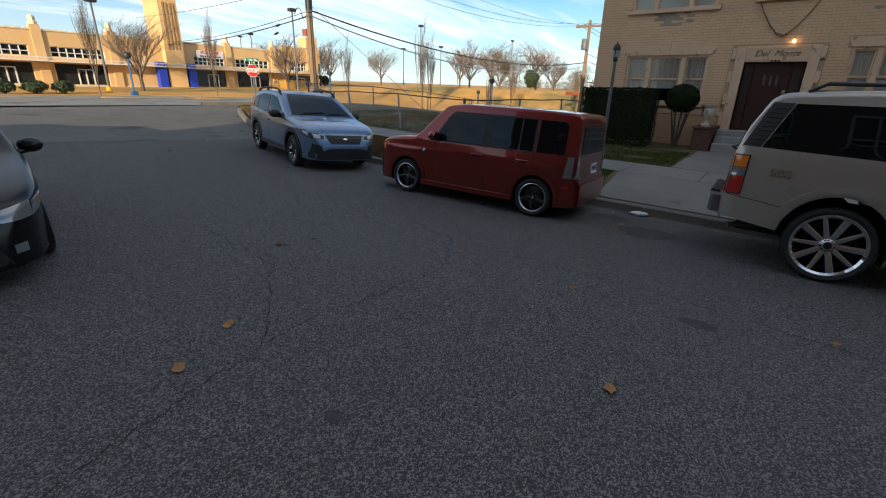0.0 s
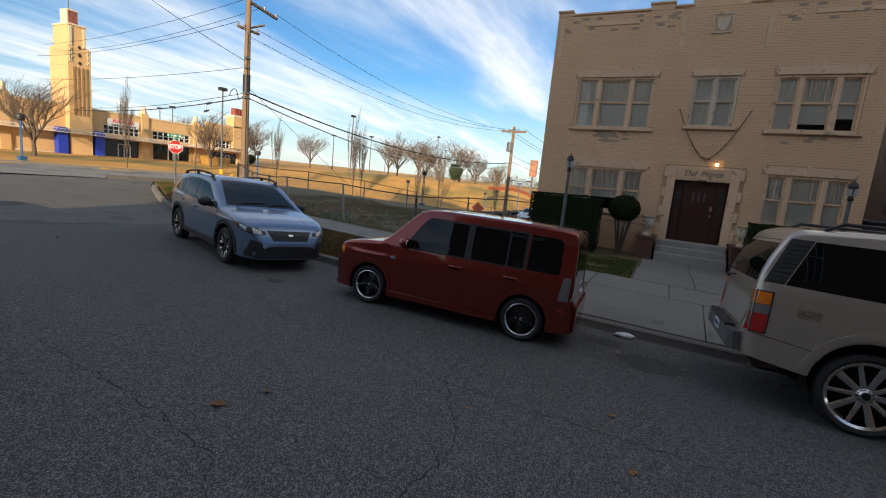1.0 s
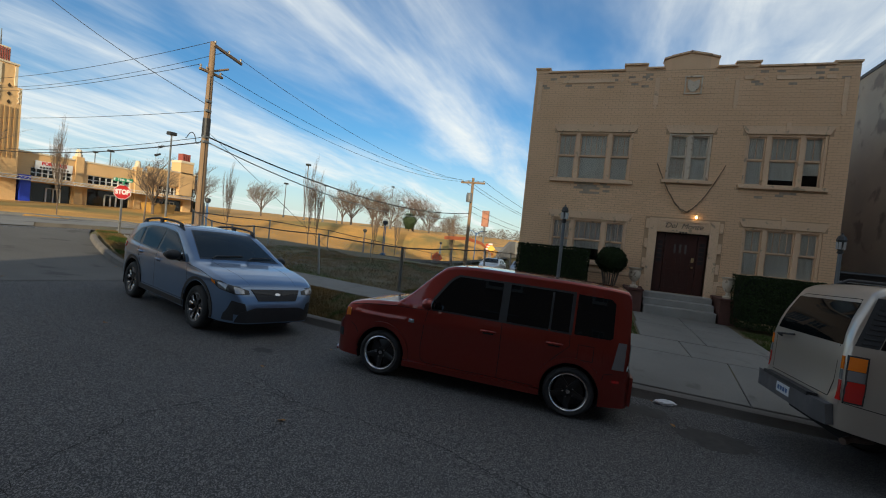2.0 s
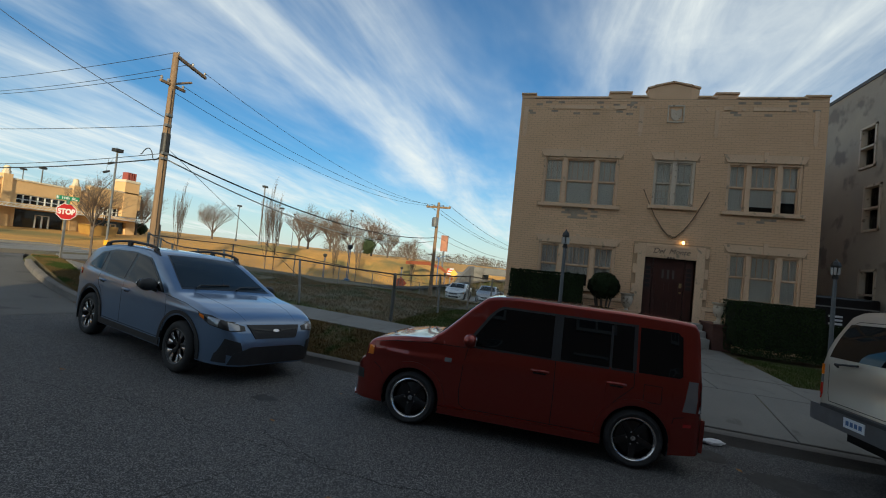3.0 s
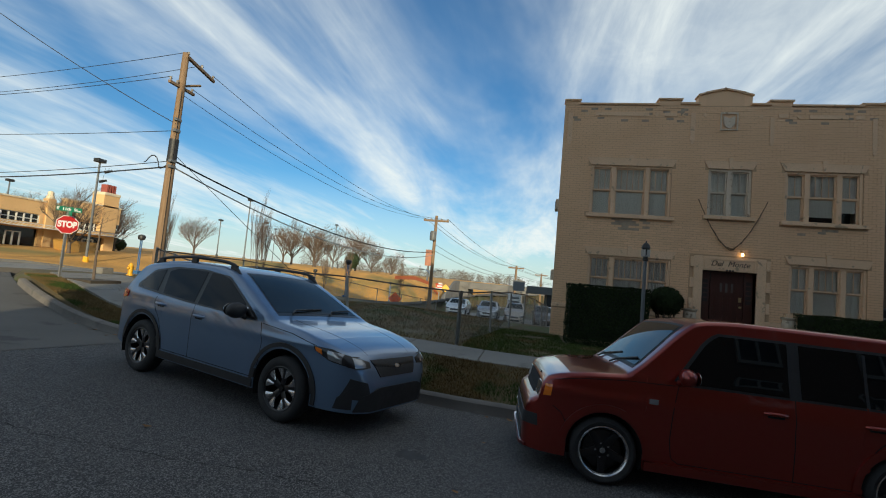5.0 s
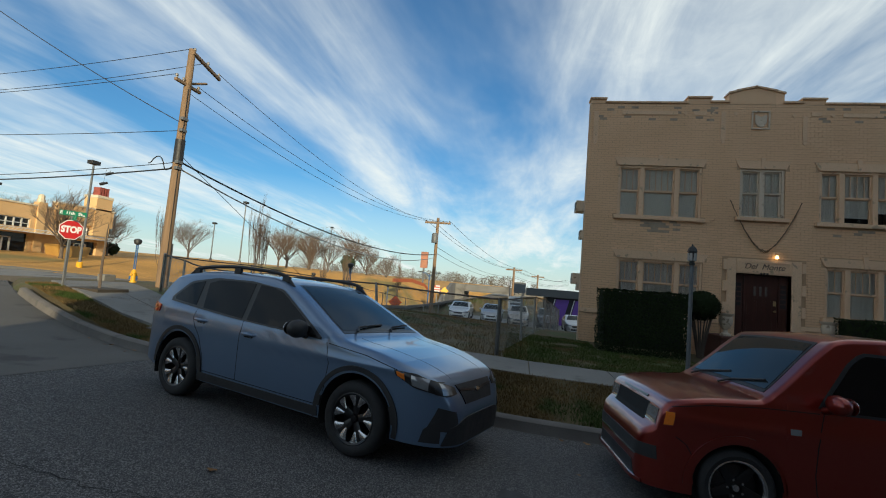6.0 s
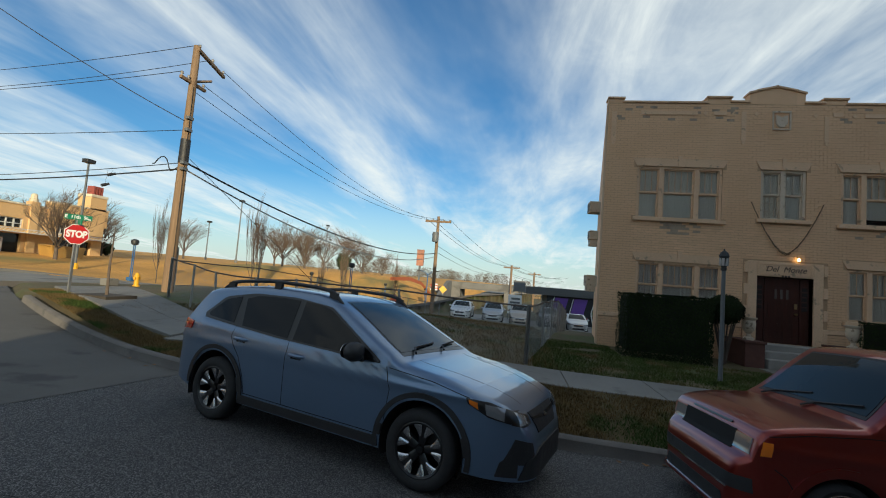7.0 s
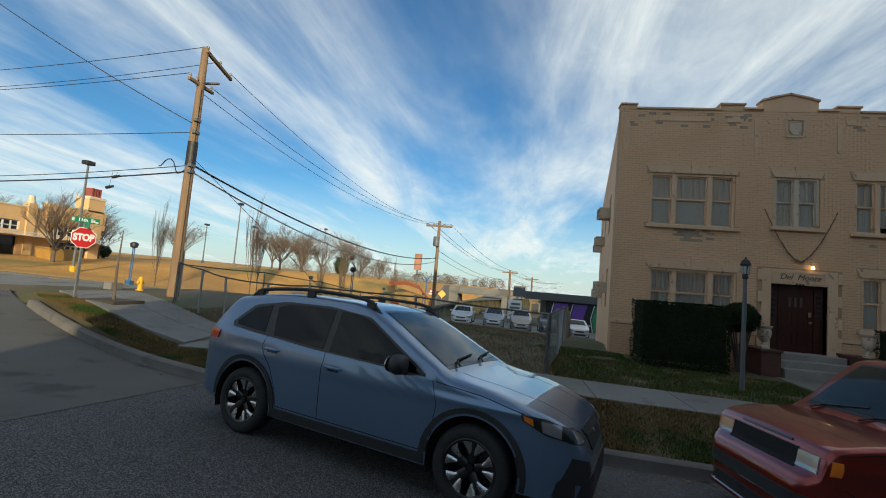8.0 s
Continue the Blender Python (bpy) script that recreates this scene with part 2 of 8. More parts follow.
def box(bm, x0, x1, y0, y1, z0, z1, bevel=0.0, mi=0):
    x0, x1, y0, y1, z0, z1 = min(x0, x1), max(x0, x1), min(y0, y1), max(y0, y1), min(z0, z1), max(z0, z1)
    vs = [bm.verts.new((x, y, z)) for x in (x0, x1) for y in (y0, y1) for z in (z0, z1)]
    fs = []
    for a in ((0, 1, 3, 2), (4, 6, 7, 5), (0, 4, 5, 1), (2, 3, 7, 6), (0, 2, 6, 4), (1, 5, 7, 3)):
        f = bm.faces.new([vs[i] for i in a])
        f.material_index = mi
        fs.append(f)
    if bevel:
        es = list({e for f in fs for e in f.edges})
        bmesh.ops.bevel(bm, geom=es, offset=bevel, segments=2, affect="EDGES", profile=0.5)
    return bm


def bx(*a, **k):
    return box(bmesh.new(), *a, **k)


def tube(bm, pts, radii, sides=8, cap=True):
    """A tube through points with a radius for each (or one for all)."""
    pts = [Vector(p) for p in pts]
    if not isinstance(radii, (list, tuple)):
        radii = [radii] * len(pts)
    rings = []
    ref = None
    for i, p in enumerate(pts):
        d = (pts[min(i + 1, len(pts) - 1)] - pts[max(i - 1, 0)]).normalized()
        if ref is None or abs(d.dot(ref)) > 0.95:
            ref = Vector((0, 0, 1)) if abs(d.z) < 0.9 else Vector((1, 0, 0))
        u = d.cross(ref).normalized()
        v = d.cross(u)
        rings.append([bm.verts.new(p + (u * math.cos(2 * math.pi * k / sides) + v * math.sin(2 * math.pi * k / sides)) * radii[i]) for k in range(sides)])
    for a, b in zip(rings, rings[1:]):
        for k in range(sides):
            bm.faces.new((a[k], a[(k + 1) % sides], b[(k + 1) % sides], b[k]))
    if cap and sides > 2:
        bm.faces.new(rings[0][::-1])
        bm.faces.new(rings[-1])
    return bm


def lathe(bm, profile, sides=24, m=None, mi=0):
    """profile: (radius, height) pairs turned round z; m: a pose."""
    m = m or Matrix()
    rings = []
    for r, z in profile:
        if r < 1e-5:
            rings.append([bm.verts.new(m @ Vector((0, 0, z)))])
        else:
            rings.append([bm.verts.new(m @ Vector((r * math.cos(2 * math.pi * k / sides), r * math.sin(2 * math.pi * k / sides), z))) for k in range(sides)])
    for a, b in zip(rings, rings[1:]):
        for k in range(sides):
            q = [a[k % len(a)], a[(k + 1) % len(a)], b[(k + 1) % len(b)], b[k % len(b)]]
            q = list(dict.fromkeys(q))
            if len(q) > 2:
                f = bm.faces.new(q)
                f.material_index = mi
    return bm


def prism(bm, poly, a0, a1, axis="x", bevel=0.0):
    """A polygon of (u, v) pairs drawn out along an axis: x: (y, z); y: (x, z); z: (x, y)."""
    put = {"x": lambda u, v, a: (a, u, v), "y": lambda u, v, a: (u, a, v), "z": lambda u, v, a: (u, v, a)}[axis]
    lo = [bm.verts.new(put(u, v, a0)) for u, v in poly]
    hi = [bm.verts.new(put(u, v, a1)) for u, v in poly]
    n = len(poly)
    fs = [bm.faces.new(lo), bm.faces.new(hi[::-1])]
    for i in range(n):
        fs.append(bm.faces.new((lo[i], hi[i], hi[(i + 1) % n], lo[(i + 1) % n])))
    bmesh.ops.recalc_face_normals(bm, faces=fs)
    if bevel:
        bmesh.ops.bevel(bm, geom=list({e for f in fs for e in f.edges}), offset=bevel, segments=2, affect="EDGES")
    return bm


def letters(name, text, size, depth, mat, parent, m, shear=0.0, bold=0.0):
    cu = bpy.data.curves.new(name, "FONT")
    cu.body, cu.size, cu.extrude, cu.shear, cu.offset = text, size, depth, shear, bold
    cu.align_x, cu.align_y = "CENTER", "CENTER"
    ob = new(name + "_curve", cu)
    me = bpy.data.meshes.new_from_object(ob.evaluated_get(bpy.context.evaluated_depsgraph_get()))
    bpy.data.objects.remove(ob)
    me.materials.append(mat)
    return part(name, me, mat, parent, m=m)


def lerp_table(table, x):
    if x <= table[0][0]:
        return table[0][1]
    for (a, u), (b, v) in zip(table, table[1:]):
        if x <= b:
            return u + (v - u) * (x - a) / (b - a)
    return table[-1][1]


def smooth(a, b, x):
    s = min(1, max(0, (x - a) / (b - a)))
    return s * s * (3 - 2 * s)


def ease_table(table, x):
    """As lerp_table, but rounded through the points, with no overshoot."""
    if x <= table[0][0]:
        return table[0][1]
    if x >= table[-1][0]:
        return table[-1][1]
    n = len(table)
    i = max(k for k in range(n - 1) if table[k][0] <= x)
    rise = lambda k: (table[k + 1][1] - table[k][1]) / (table[k + 1][0] - table[k][0])

    def slope(k):
        if k == 0 or k == n - 1:
            return rise(min(k, n - 2))
        a, b = rise(k - 1), rise(k)
        return 0.0 if a * b <= 0 else 2 * a * b / (a + b)

    h = table[i + 1][0] - table[i][0]
    t = (x - table[i][0]) / h
    return ((2 * t ** 3 - 3 * t ** 2 + 1) * table[i][1] + (t ** 3 - 2 * t ** 2 + t) * h * slope(i)
            + (3 * t ** 2 - 2 * t ** 3) * table[i + 1][1] + (t ** 3 - t ** 2) * h * slope(i + 1))


# ---- ground ----
KERB_X = 7.60
STREET_Z = ((-60, 0.9), (12, 0.62), (20, 0.55), (33, -0.5), (46, -1.8), (78, -3.7), (120, -3.4), (160, -2.4), (260, -2.0))


def far_kerb_y(x):
    return 33.5 - 0.14 * (x - 20)


def near_kerb_y(x):
    return far_kerb_y(x) - 10.5


def run_up(y):
    """How the street climbs towards the crossing."""
    return 0.02 * (y - 8) if y < 8 else 0.043 * (y - 8)


def road_z(x, y):
    """The paved height of both streets."""
    across = -0.046 * (x - 2.4) if x > 2.4 else 0.03 * (x - 2.4)
    here = 0.03 + max(across, -0.48) + run_up(min(y, 22)) * (1 - 0.4 * smooth(8, 20, x))
    return here + (lerp_table(STREET_Z, x) - here) * smooth(15, 23, y)


def kerb_x(y):
    """The kerb line bends away towards the crossing."""
    return KERB_X + 0.025 * max(0, y - 9.5) ** 2


def land_z(x, y):
    """The unpaved height: verge, lawns, the lot behind the fence, and the bank beyond the cross street."""
    if y > far_kerb_y(x) - 0.1:
        street = lerp_table(STREET_Z, x)
        crest = lerp_table(((-60, 0.95), (10, 1.15), (30, 1.45), (50, 1.95), (85, 1.8), (110, 0.4), (170, 2.2)), x)
        s = (y - far_kerb_y(x)) / 8.0
        return street + 0.14 + (crest - street - 0.14) * smooth(0, 1.1, s) + 0.012 * max(0, y - far_kerb_y(x) - 9)
    if x < -2.2:
        return road_z(-2.2, y) + 0.15 + 0.03 * min(5, -2.2 - x)
    kx = min(x, kerb_x(y))
    z = road_z(kx, min(y, 22)) + 0.14
    rise = 0.28 * smooth(kerb_x(y) + 0.1, 9.3 + kerb_x(y) - KERB_X, x) + 0.06 * smooth(10.7, 15.0, x)
    fall = -0.078 * max(0, min(x, 45) - 18) - 0.03 * max(0, min(x, 80) - 45)
    level = z + rise * (1 - smooth(12, 18, y)) + fall
    # the verge of the cross street meets it
    street = lerp_table(STREET_Z, x) + 0.14
    return level + (street - level) * smooth(15, 21.5, y)


def sheet(xs, ys, height):
    bm = bmesh.new()
    grid = [[bm.verts.new((x, y, height(x, y))) for y in ys] for x in xs]
    for a, b in zip(grid, grid[1:]):
        for j in range(len(ys) - 1):
            bm.faces.new((a[j], b[j], b[j + 1], a[j + 1]))
    return bm


def steps(*spans):
    out = []
    for a, b, d in spans:
        n = max(1, round((b - a) / d))
        out += [a + (b - a) * i / n for i in range(n)]
    return out + [spans[-1][1]]


def ground_z(x, y):
    z = land_z(x, y)
    on_main = -2.3 < x < kerb_x(y) + 0.1 and y < near_kerb_y(x) + 1
    on_cross = near_kerb_y(x) - 0.1 < y < far_kerb_y(x) + 0.1 and x < 175
    if on_main or on_cross:
        return road_z(x, y) - 0.12
    if abs(x) > 200 or y > 150 or y < -80:
        return z - 0.5
    z += 0.012 * noise.noise(Vector((x * 0.9, y * 0.9, 0)))
    if x < kerb_x(y) + 0.75 and y < near_kerb_y(x):
        z = min(z, road_z(kerb_x(y), y) + 0.11)
    return z


GROUND_XS = steps((-1500, -100, 200), (-100, -10, 8), (-10, 7.0, 0.8), (7.0, 18, 0.3), (18, 50, 1.0), (50, 200, 5), (200, 2200, 250))
GROUND_YS = steps((-1500, -80, 250), (-80, -6, 6), (-6, 24, 0.4), (24, 46, 0.8), (46, 150, 8), (150, 2200, 250))
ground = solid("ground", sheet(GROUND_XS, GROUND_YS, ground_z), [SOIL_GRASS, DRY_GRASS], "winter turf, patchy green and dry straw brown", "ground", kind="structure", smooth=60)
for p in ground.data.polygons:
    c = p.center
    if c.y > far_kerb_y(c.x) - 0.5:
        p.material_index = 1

# the street that the camera walks, its crown to the middle
bm = bmesh.new()
rows = []
for y in steps((-80, -4, 4), (-4, 24.0, 0.5)):
    xk = kerb_x(y) + 0.02
    rows.append([bm.verts.new((x, y, road_z(x, y))) for x in [-2.2 + (xk + 2.2) * i / 24 for i in range(25)]])
for a, b in zip(rows, rows[1:]):
    for j in range(24):
        bm.faces.new((a[j], a[j + 1], b[j + 1], b[j]))
road = solid("road", bm, ASPHALT, "worn grey asphalt street with fine cracks", "road", kind="structure", smooth=60)
# the cross street
bm = bmesh.new()
rows = []
for x in steps((-80, -4, 6), (-4, 40, 1), (40, 175, 5)):
    ya, yb = near_kerb_y(x), far_kerb_y(x)
    rows.append([bm.verts.new((x, ya + (yb - ya) * i / 12, road_z(x, ya + (yb - ya) * i / 12) + 0.006)) for i in range(13)])
for a, b in zip(rows, rows[1:]):
    for j in range(12):
        bm.faces.new((a[j], b[j], b[j + 1], a[j + 1]))
solid("cross_road", bm, CONCRETE_ROAD, "sunlit pale concrete cross street", "road", kind="structure", smooth=60)


# worn concrete paving where the street meets the crossing, its edge a little askew
bm = bmesh.new()
rows = []
for i in range(25):
    u = i / 24
    col = []
    for j in range(19):
        ya = 14.75 - 0.25 * u * 3.2
        y = ya + (22.95 - ya) * j / 18
        x = -2.19 + u * (kerb_x(y) + 2.17)
        col.append(bm.verts.new((x, y, road_z(x, y) + 0.005)))
    rows.append(col)
for a, b in zip(rows, rows[1:]):
    for j in range(18):
        bm.faces.new((a[j], b[j], b[j + 1], a[j + 1]))
solid("road_apron", bm, material("worn smooth concrete", (0.118, 0.110, 0.098), (0.088, 0.083, 0.075), 0.7, 0.92, 0.3, 55, wear=((0.055, 0.05, 0.046), 0.14, 1.1)), "worn smooth concrete paving before the crossing", "road", kind="structure", smooth=60)


def ribbon(line, profile, bm=None):
    """A strip along a line of (x, y, z) with a profile of (out, up), out to the right of the line."""
    bm = bm or bmesh.new()
    rings = []
    for i, p in enumerate(line):
        d = Vector(line[min(i + 1, len(line) - 1)]) - Vector(line[max(i - 1, 0)])
        d.z = 0
        d.normalize()
        n = Vector((d.y, -d.x, 0))
        rings.append([bm.verts.new(Vector(p) + n * u + Vector((0, 0, w))) for u, w in profile])
    for a, b in zip(rings, rings[1:]):
        for j in range(len(profile) - 1):
            bm.faces.new((a[j], a[j + 1], b[j + 1], b[j]))
    return bm


KERB_PROFILE = ((-0.35, 0.012), (-0.02, 0.0), (0.0, 0.02), (0.015, 0.125), (0.05, 0.148), (0.15, 0.152), (0.16, -0.1))
kerb_line = [(kerb_x(y), y, road_z(kerb_x(y), y)) for y in steps((-40, -4, 2), (-4, 20.5, 0.4))]
solid("kerb", ribbon(kerb_line, KERB_PROFILE), KERB_STONE, "worn concrete kerb with gutter, stained dark", "kerb", kind="structure", smooth=40)
line = [(x, near_kerb_y(x), road_z(x, near_kerb_y(x))) for x in steps((kerb_x(20.5) + 0.3, 40, 1), (40, 150, 5))]
solid("kerb_cross", ribbon(line, KERB_PROFILE), KERB_STONE, "concrete kerb of the cross street", "kerb", kind="structure", smooth=40)
line = [(x, far_kerb_y(x), road_z(x, far_kerb_y(x))) for x in steps((-60, 40, 2), (40, 150, 5))][::-1]
solid("kerb_far", ribbon(line, KERB_PROFILE), CONCRETE, "pale kerb below the grass bank", "kerb", kind="structure", smooth=40)

# pavement slabs, one by one
def slab(x0, x1, y0, y1, lift=0.02, gap=0.008, skew=(0.0, 0.0)):
    """A slab with bevelled edges. skew: how far its near and its far side stand out along x at the end of larger y."""
    bm = bmesh.new()
    c = [(x0 + gap, y0 + gap), (x1 - gap, y0 + gap), (x1 + skew[1] - gap, y1 - gap), (x0 + skew[0] + gap, y1 - gap)]
    top = [bm.verts.new((x, y, land_z(x, y) + lift)) for x, y in c]
    low = [bm.verts.new((v.co.x, v.co.y, v.co.z - 0.12)) for v in top]
    bm.faces.new(top)
    for i in range(4):
        bm.faces.new((low[i], low[(i + 1) % 4], top[(i + 1) % 4], top[i]))
    bmesh.ops.bevel(bm, geom=[e for e in bm.edges if e.verts[0] in top and e.verts[1] in top], offset=0.008, segments=1, affect="EDGES")
    return bm


pavement = thing("pavement", "pale grey concrete slab pavement with dark joints", "pavement", kind="structure")
y = -16.0
while y < 15.4:
    part("slab", slab(9.25, 10.7, y, y + 1.5), CONCRETE, pavement)
    y += 1.5
entrance_walk = thing("entrance_walk", "wide concrete walk from the kerb to the entrance steps", "path", kind="structure")
for x0, x1, ya, yb in ((7.78, 9.22, -0.6, 3.5), (10.73, 12.6, 0.2, 2.75), (12.63, 14.35, 0.3, 2.7)):
    n = 2
    for i in range(n):
        part("slab", slab(x0, x1, ya + (yb - ya) * i / n, ya + (yb - ya) * (i + 1) / n, 0.024), CONCRETE, entrance_walk)

# the paved corner with its tree pit
corner = thing("paved_corner", "pale concrete slab street corner behind the kerb", "pavement", kind="structure")
FENCE_X = ((15.1, 11.5), (16.4, 12.0), (17.6, 12.6), (18.9, 13.3), (22.0, 15.2))


def corner_x(y, k):
    """Across the paved strip between the verge (k = 0) and the fence (k = 1)."""
    inner = max(9.25, kerb_x(y) + 0.95)
    return inner + (lerp_table(FENCE_X, y) - 0.3 - inner) * k


for j in range(5):
    ya, yb = 15.42 + j * 1.2, 15.42 + (j + 1) * 1.2
    for i in range(2):
        u, v = corner_x(ya, i / 2), corner_x(ya, (i + 1) / 2)
        part("slab", slab(u, v, ya, yb, 0.05, 0.008, (corner_x(yb, i / 2) - u, corner_x(yb, (i + 1) / 2) - v)), CONCRETE, corner)
solid("tree_pit", bx(11.0, 11.9, 18.6, 19.6, land_z(11.5, 19.1) - 0.05, land_z(11.5, 19.1) + 0.075), plain("pit soil", (0.05, 0.04, 0.03), 0.95), "dark soil tree pit in the pavement", "tree pit", kind="structure")

# ---- the painted brick apartment house ----
FX = 15.66            # the plane of its front
BY0, BY1 = -2.45, 6.45
BASE_Z = 0.0
LOW, BLOCK = 7.66, 7.80
DOOR = (0.72, 2.17, 0.74, 2.62)
# windows: y0, y1, z0, z1, panes across, blind drop of each pane (share of the opening), kind of cover
WINDOWS = (
    ("upper", 3.15, 5.52, 4.14, 5.70, (0.0, 0.0, 0.0), BLIND),
    ("upper", 0.94, 2.12, 4.26, 5.70, (0.0, 0.03), BLIND),
    ("upper", -1.92, 0.06, 4.20, 5.70, (0.0, 0.13, 0.24), BLIND),
    ("lower", 3.05, 5.44, 1.46, 2.84, (0.0, 0.30, 0.0), CURTAIN),
    ("lower", -2.06, -0.12, 1.52, 2.96, (0.0, 0.0, 0.0), BLIND),
)
house = thing("apartment_house", "two-storey cream painted brick apartment house with stepped parapet", "building")


def wall_panels(u0, u1, z0, z1, holes):
    """Rectangles that fill a wall round its openings."""
    us = sorted({u0, u1, *[h[0] for h in holes], *[h[1] for h in holes]})
    zs = sorted({z0, z1, *[h[2] for h in holes], *[h[3] for h in holes]})
    for a, b in zip(us, us[1:]):
        for c, d in zip(zs, zs[1:]):
            mu, mz = (a + b) / 2, (c + d) / 2
            if not any(h[0] < mu < h[1] and h[2] < mz < h[3] for h in holes):
                yield a, b, c, d


HOLES = [w[1:5] for w in WINDOWS] + [DOOR]
bm = bmesh.new()
for a, b, c, d in wall_panels(BY0, BY1, BASE_Z - 0.6, LOW, HOLES):
    box(bm, FX, FX + 0.32, a, b, c, d)
bmesh.ops.remove_doubles(bm, verts=bm.verts, dist=0.0005)
part("front_wall", bm, MORTAR, house)
# the stepped and gabled parapet over the cornice line
PARAPET = [(BY0, LOW), (BY0, 7.72), (-1.86, 7.72), (-1.86, LOW), (-0.08, LOW), (-0.08, BLOCK), (0.52, BLOCK), (0.52, 7.69), (1.0, 7.69),
           (1.0, 7.97), (1.22, 8.04), (1.76, 8.17), (2.28, 8.04), (2.48, 7.97), (2.48, 7.70), (2.97, 7.70), (2.97, 7.83), (3.62, 7.83), (3.62, 7.66), (6.0, 7.66), (6.0, 7.78), (BY1, 7.78), (BY1, LOW)]
tops = PARAPET[1:-1]
for (ya, za), (yb, zb) in zip(tops, tops[1:]):
    if yb - ya > 0.01:
        if min(za, zb) > LOW + 0.01:
            part("parapet_wall", prism(bmesh.new(), [(ya, LOW - 0.01), (yb, LOW - 0.01), (yb, zb), (ya, za)], FX, FX + 0.30, "x"), BRICK_PAINT, house)
        part("coping", prism(bmesh.new(), [(ya - 0.03, za), (yb + 0.03, zb), (yb + 0.03, zb + 0.06), (ya - 0.03, za + 0.06)], FX - 0.05, FX + 0.34, "x", 0.008), CREAM_TRIM, house)
# bare bricks set into the parapet, stone panels and pilaster strips
for y0, y1, z0, z1 in ((6.20, 6.34, 6.45, 7.38), (2.56, 2.70, 6.55, 7.42), (0.40, 0.52, 6.55, 7.30), (-2.22, -2.10, 6.35, 7.30),
                       (3.9, 5.5, 7.30, 7.42), (3.1, 3.45, 7.30, 7.42), (0.05, 0.30, 7.30, 7.42), (-1.5, -0.5, 7.28, 7.40), (-1.9, -1.68, 7.28, 7.40)):
    part("stone_strip", bx(FX - 0.03, FX + 0.01, y0, y1, z0, z1, bevel=0.006), CREAM_TRIM, house)
for y, z in ((6.27, 6.40), (2.63, 6.50), (0.46, 6.50), (-2.16, 6.30), (5.75, 7.36), (3.68, 7.36), (2.9, 7.36), (2.3, 7.36), (0.75, 7.33), (-0.25, 7.33)):
    part("stone_diamond", prism(bmesh.new(), [(y - 0.06, z), (y, z - 0.07), (y + 0.06, z), (y, z + 0.07)], FX - 0.028, FX + 0.01, "x"), CREAM_TRIM, house)
shield = bmesh.new()
for y0, y1, z0, z1 in ((1.38, 1.87, 7.40, 7.45), (1.38, 1.87, 6.89, 6.93), (1.38, 1.42, 6.93, 7.40), (1.83, 1.87, 6.93, 7.40)):
    box(shield, FX - 0.045, FX + 0.01, y0, y1, z0, z1, 0.006)
prism(shield, [(1.46, 7.33), (1.55, 7.30), (1.625, 7.26), (1.70, 7.30), (1.79, 7.33), (1.78, 7.08), (1.70, 6.97), (1.625, 6.95), (1.55, 6.97), (1.47, 7.08)], FX - 0.05, FX + 0.01, "x", 0.012)
part("shield_relief", shield, PALE_TRIM, house)
# side and rear walls and the flat roof
SIDE_HOLES = [(18.2 + 4.2 * i, 19.3 + 4.2 * i, z, z + 1.4) for i in range(3) for z in (1.5, 4.2)]


def lean(bm):
    """The lot line is not square to the street: the side wall runs back at an angle."""
    for v in bm.verts:
        v.co.y -= SKEW * (v.co.x - FX - 0.32)
    return bm


SKEW = 0.165
for name, yw, d in (("side_wall", BY1, -0.3), ("side_wall", BY0, 0.3)):
    bm = bmesh.new()
    for a, b, c, dd in wall_panels(FX + 0.32, 30.0, BASE_Z - 2.5, 7.40, SIDE_HOLES):
        box(bm, a, b, yw, yw + d, c, dd)
    bmesh.ops.remove_doubles(bm, verts=bm.verts, dist=0.0005)
    if d < 0:
        lean(bm)
    part(name, bm, BRICK_PAINT, house)
part("rear_wall", bx(30.0, 30.3, BY0, BY1 - 2.4, BASE_Z - 2.5, 7.4), BRICK_PAINT, house)
part("roof", bx(FX + 0.30, 30.0, BY0 + 0.3, BY1 - 2.7, 7.0, 7.15), plain("roof felt", (0.08, 0.08, 0.08), 0.9), house)
# dark sheets close behind the windows stand for the shade indoors
part("room_back", bx(FX + 0.9, FX + 0.95, BY0 + 0.3, BY1 - 0.3, BASE_Z, 7.0), ROOM_SHADE, house)
part("room_floor", bx(FX + 0.32, FX + 0.9, BY0 + 0.3, BY1 - 0.3, 3.3, 3.4), ROOM_SHADE, house)
for a, b, c, dd in SIDE_HOLES:
    w = part("side_window", lean(bx(a, b, BY1 - 0.16, BY1 - 0.12, c, dd)), PANE, house, "dark sash window")
    bm = bmesh.new()
    for q in ((a, b, c, c + 0.06), (a, b, dd - 0.06, dd), (a, a + 0.06, c, dd), (b - 0.06, b, c, dd), (a, b, (c + dd) / 2 - 0.03, (c + dd) / 2 + 0.03)):
        box(bm, q[0], q[1], BY1 - 0.14, BY1 - 0.06, q[2], q[3])
    part("window_frame", lean(bm), PALE_TRIM, w)
    part("blind", lean(bx(a, b, BY1 - 0.26, BY1 - 0.24, c, dd)), BLIND, w)
for ya, yb in ((BY0 - 0.02, DOOR[0] - 0.24), (DOOR[1] + 0.24, BY1 + 0.02)):
    part("water_table", bx(FX - 0.04, FX + 0.01, ya, yb, 1.12, 1.24, bevel=0.01), CREAM_TRIM, house)


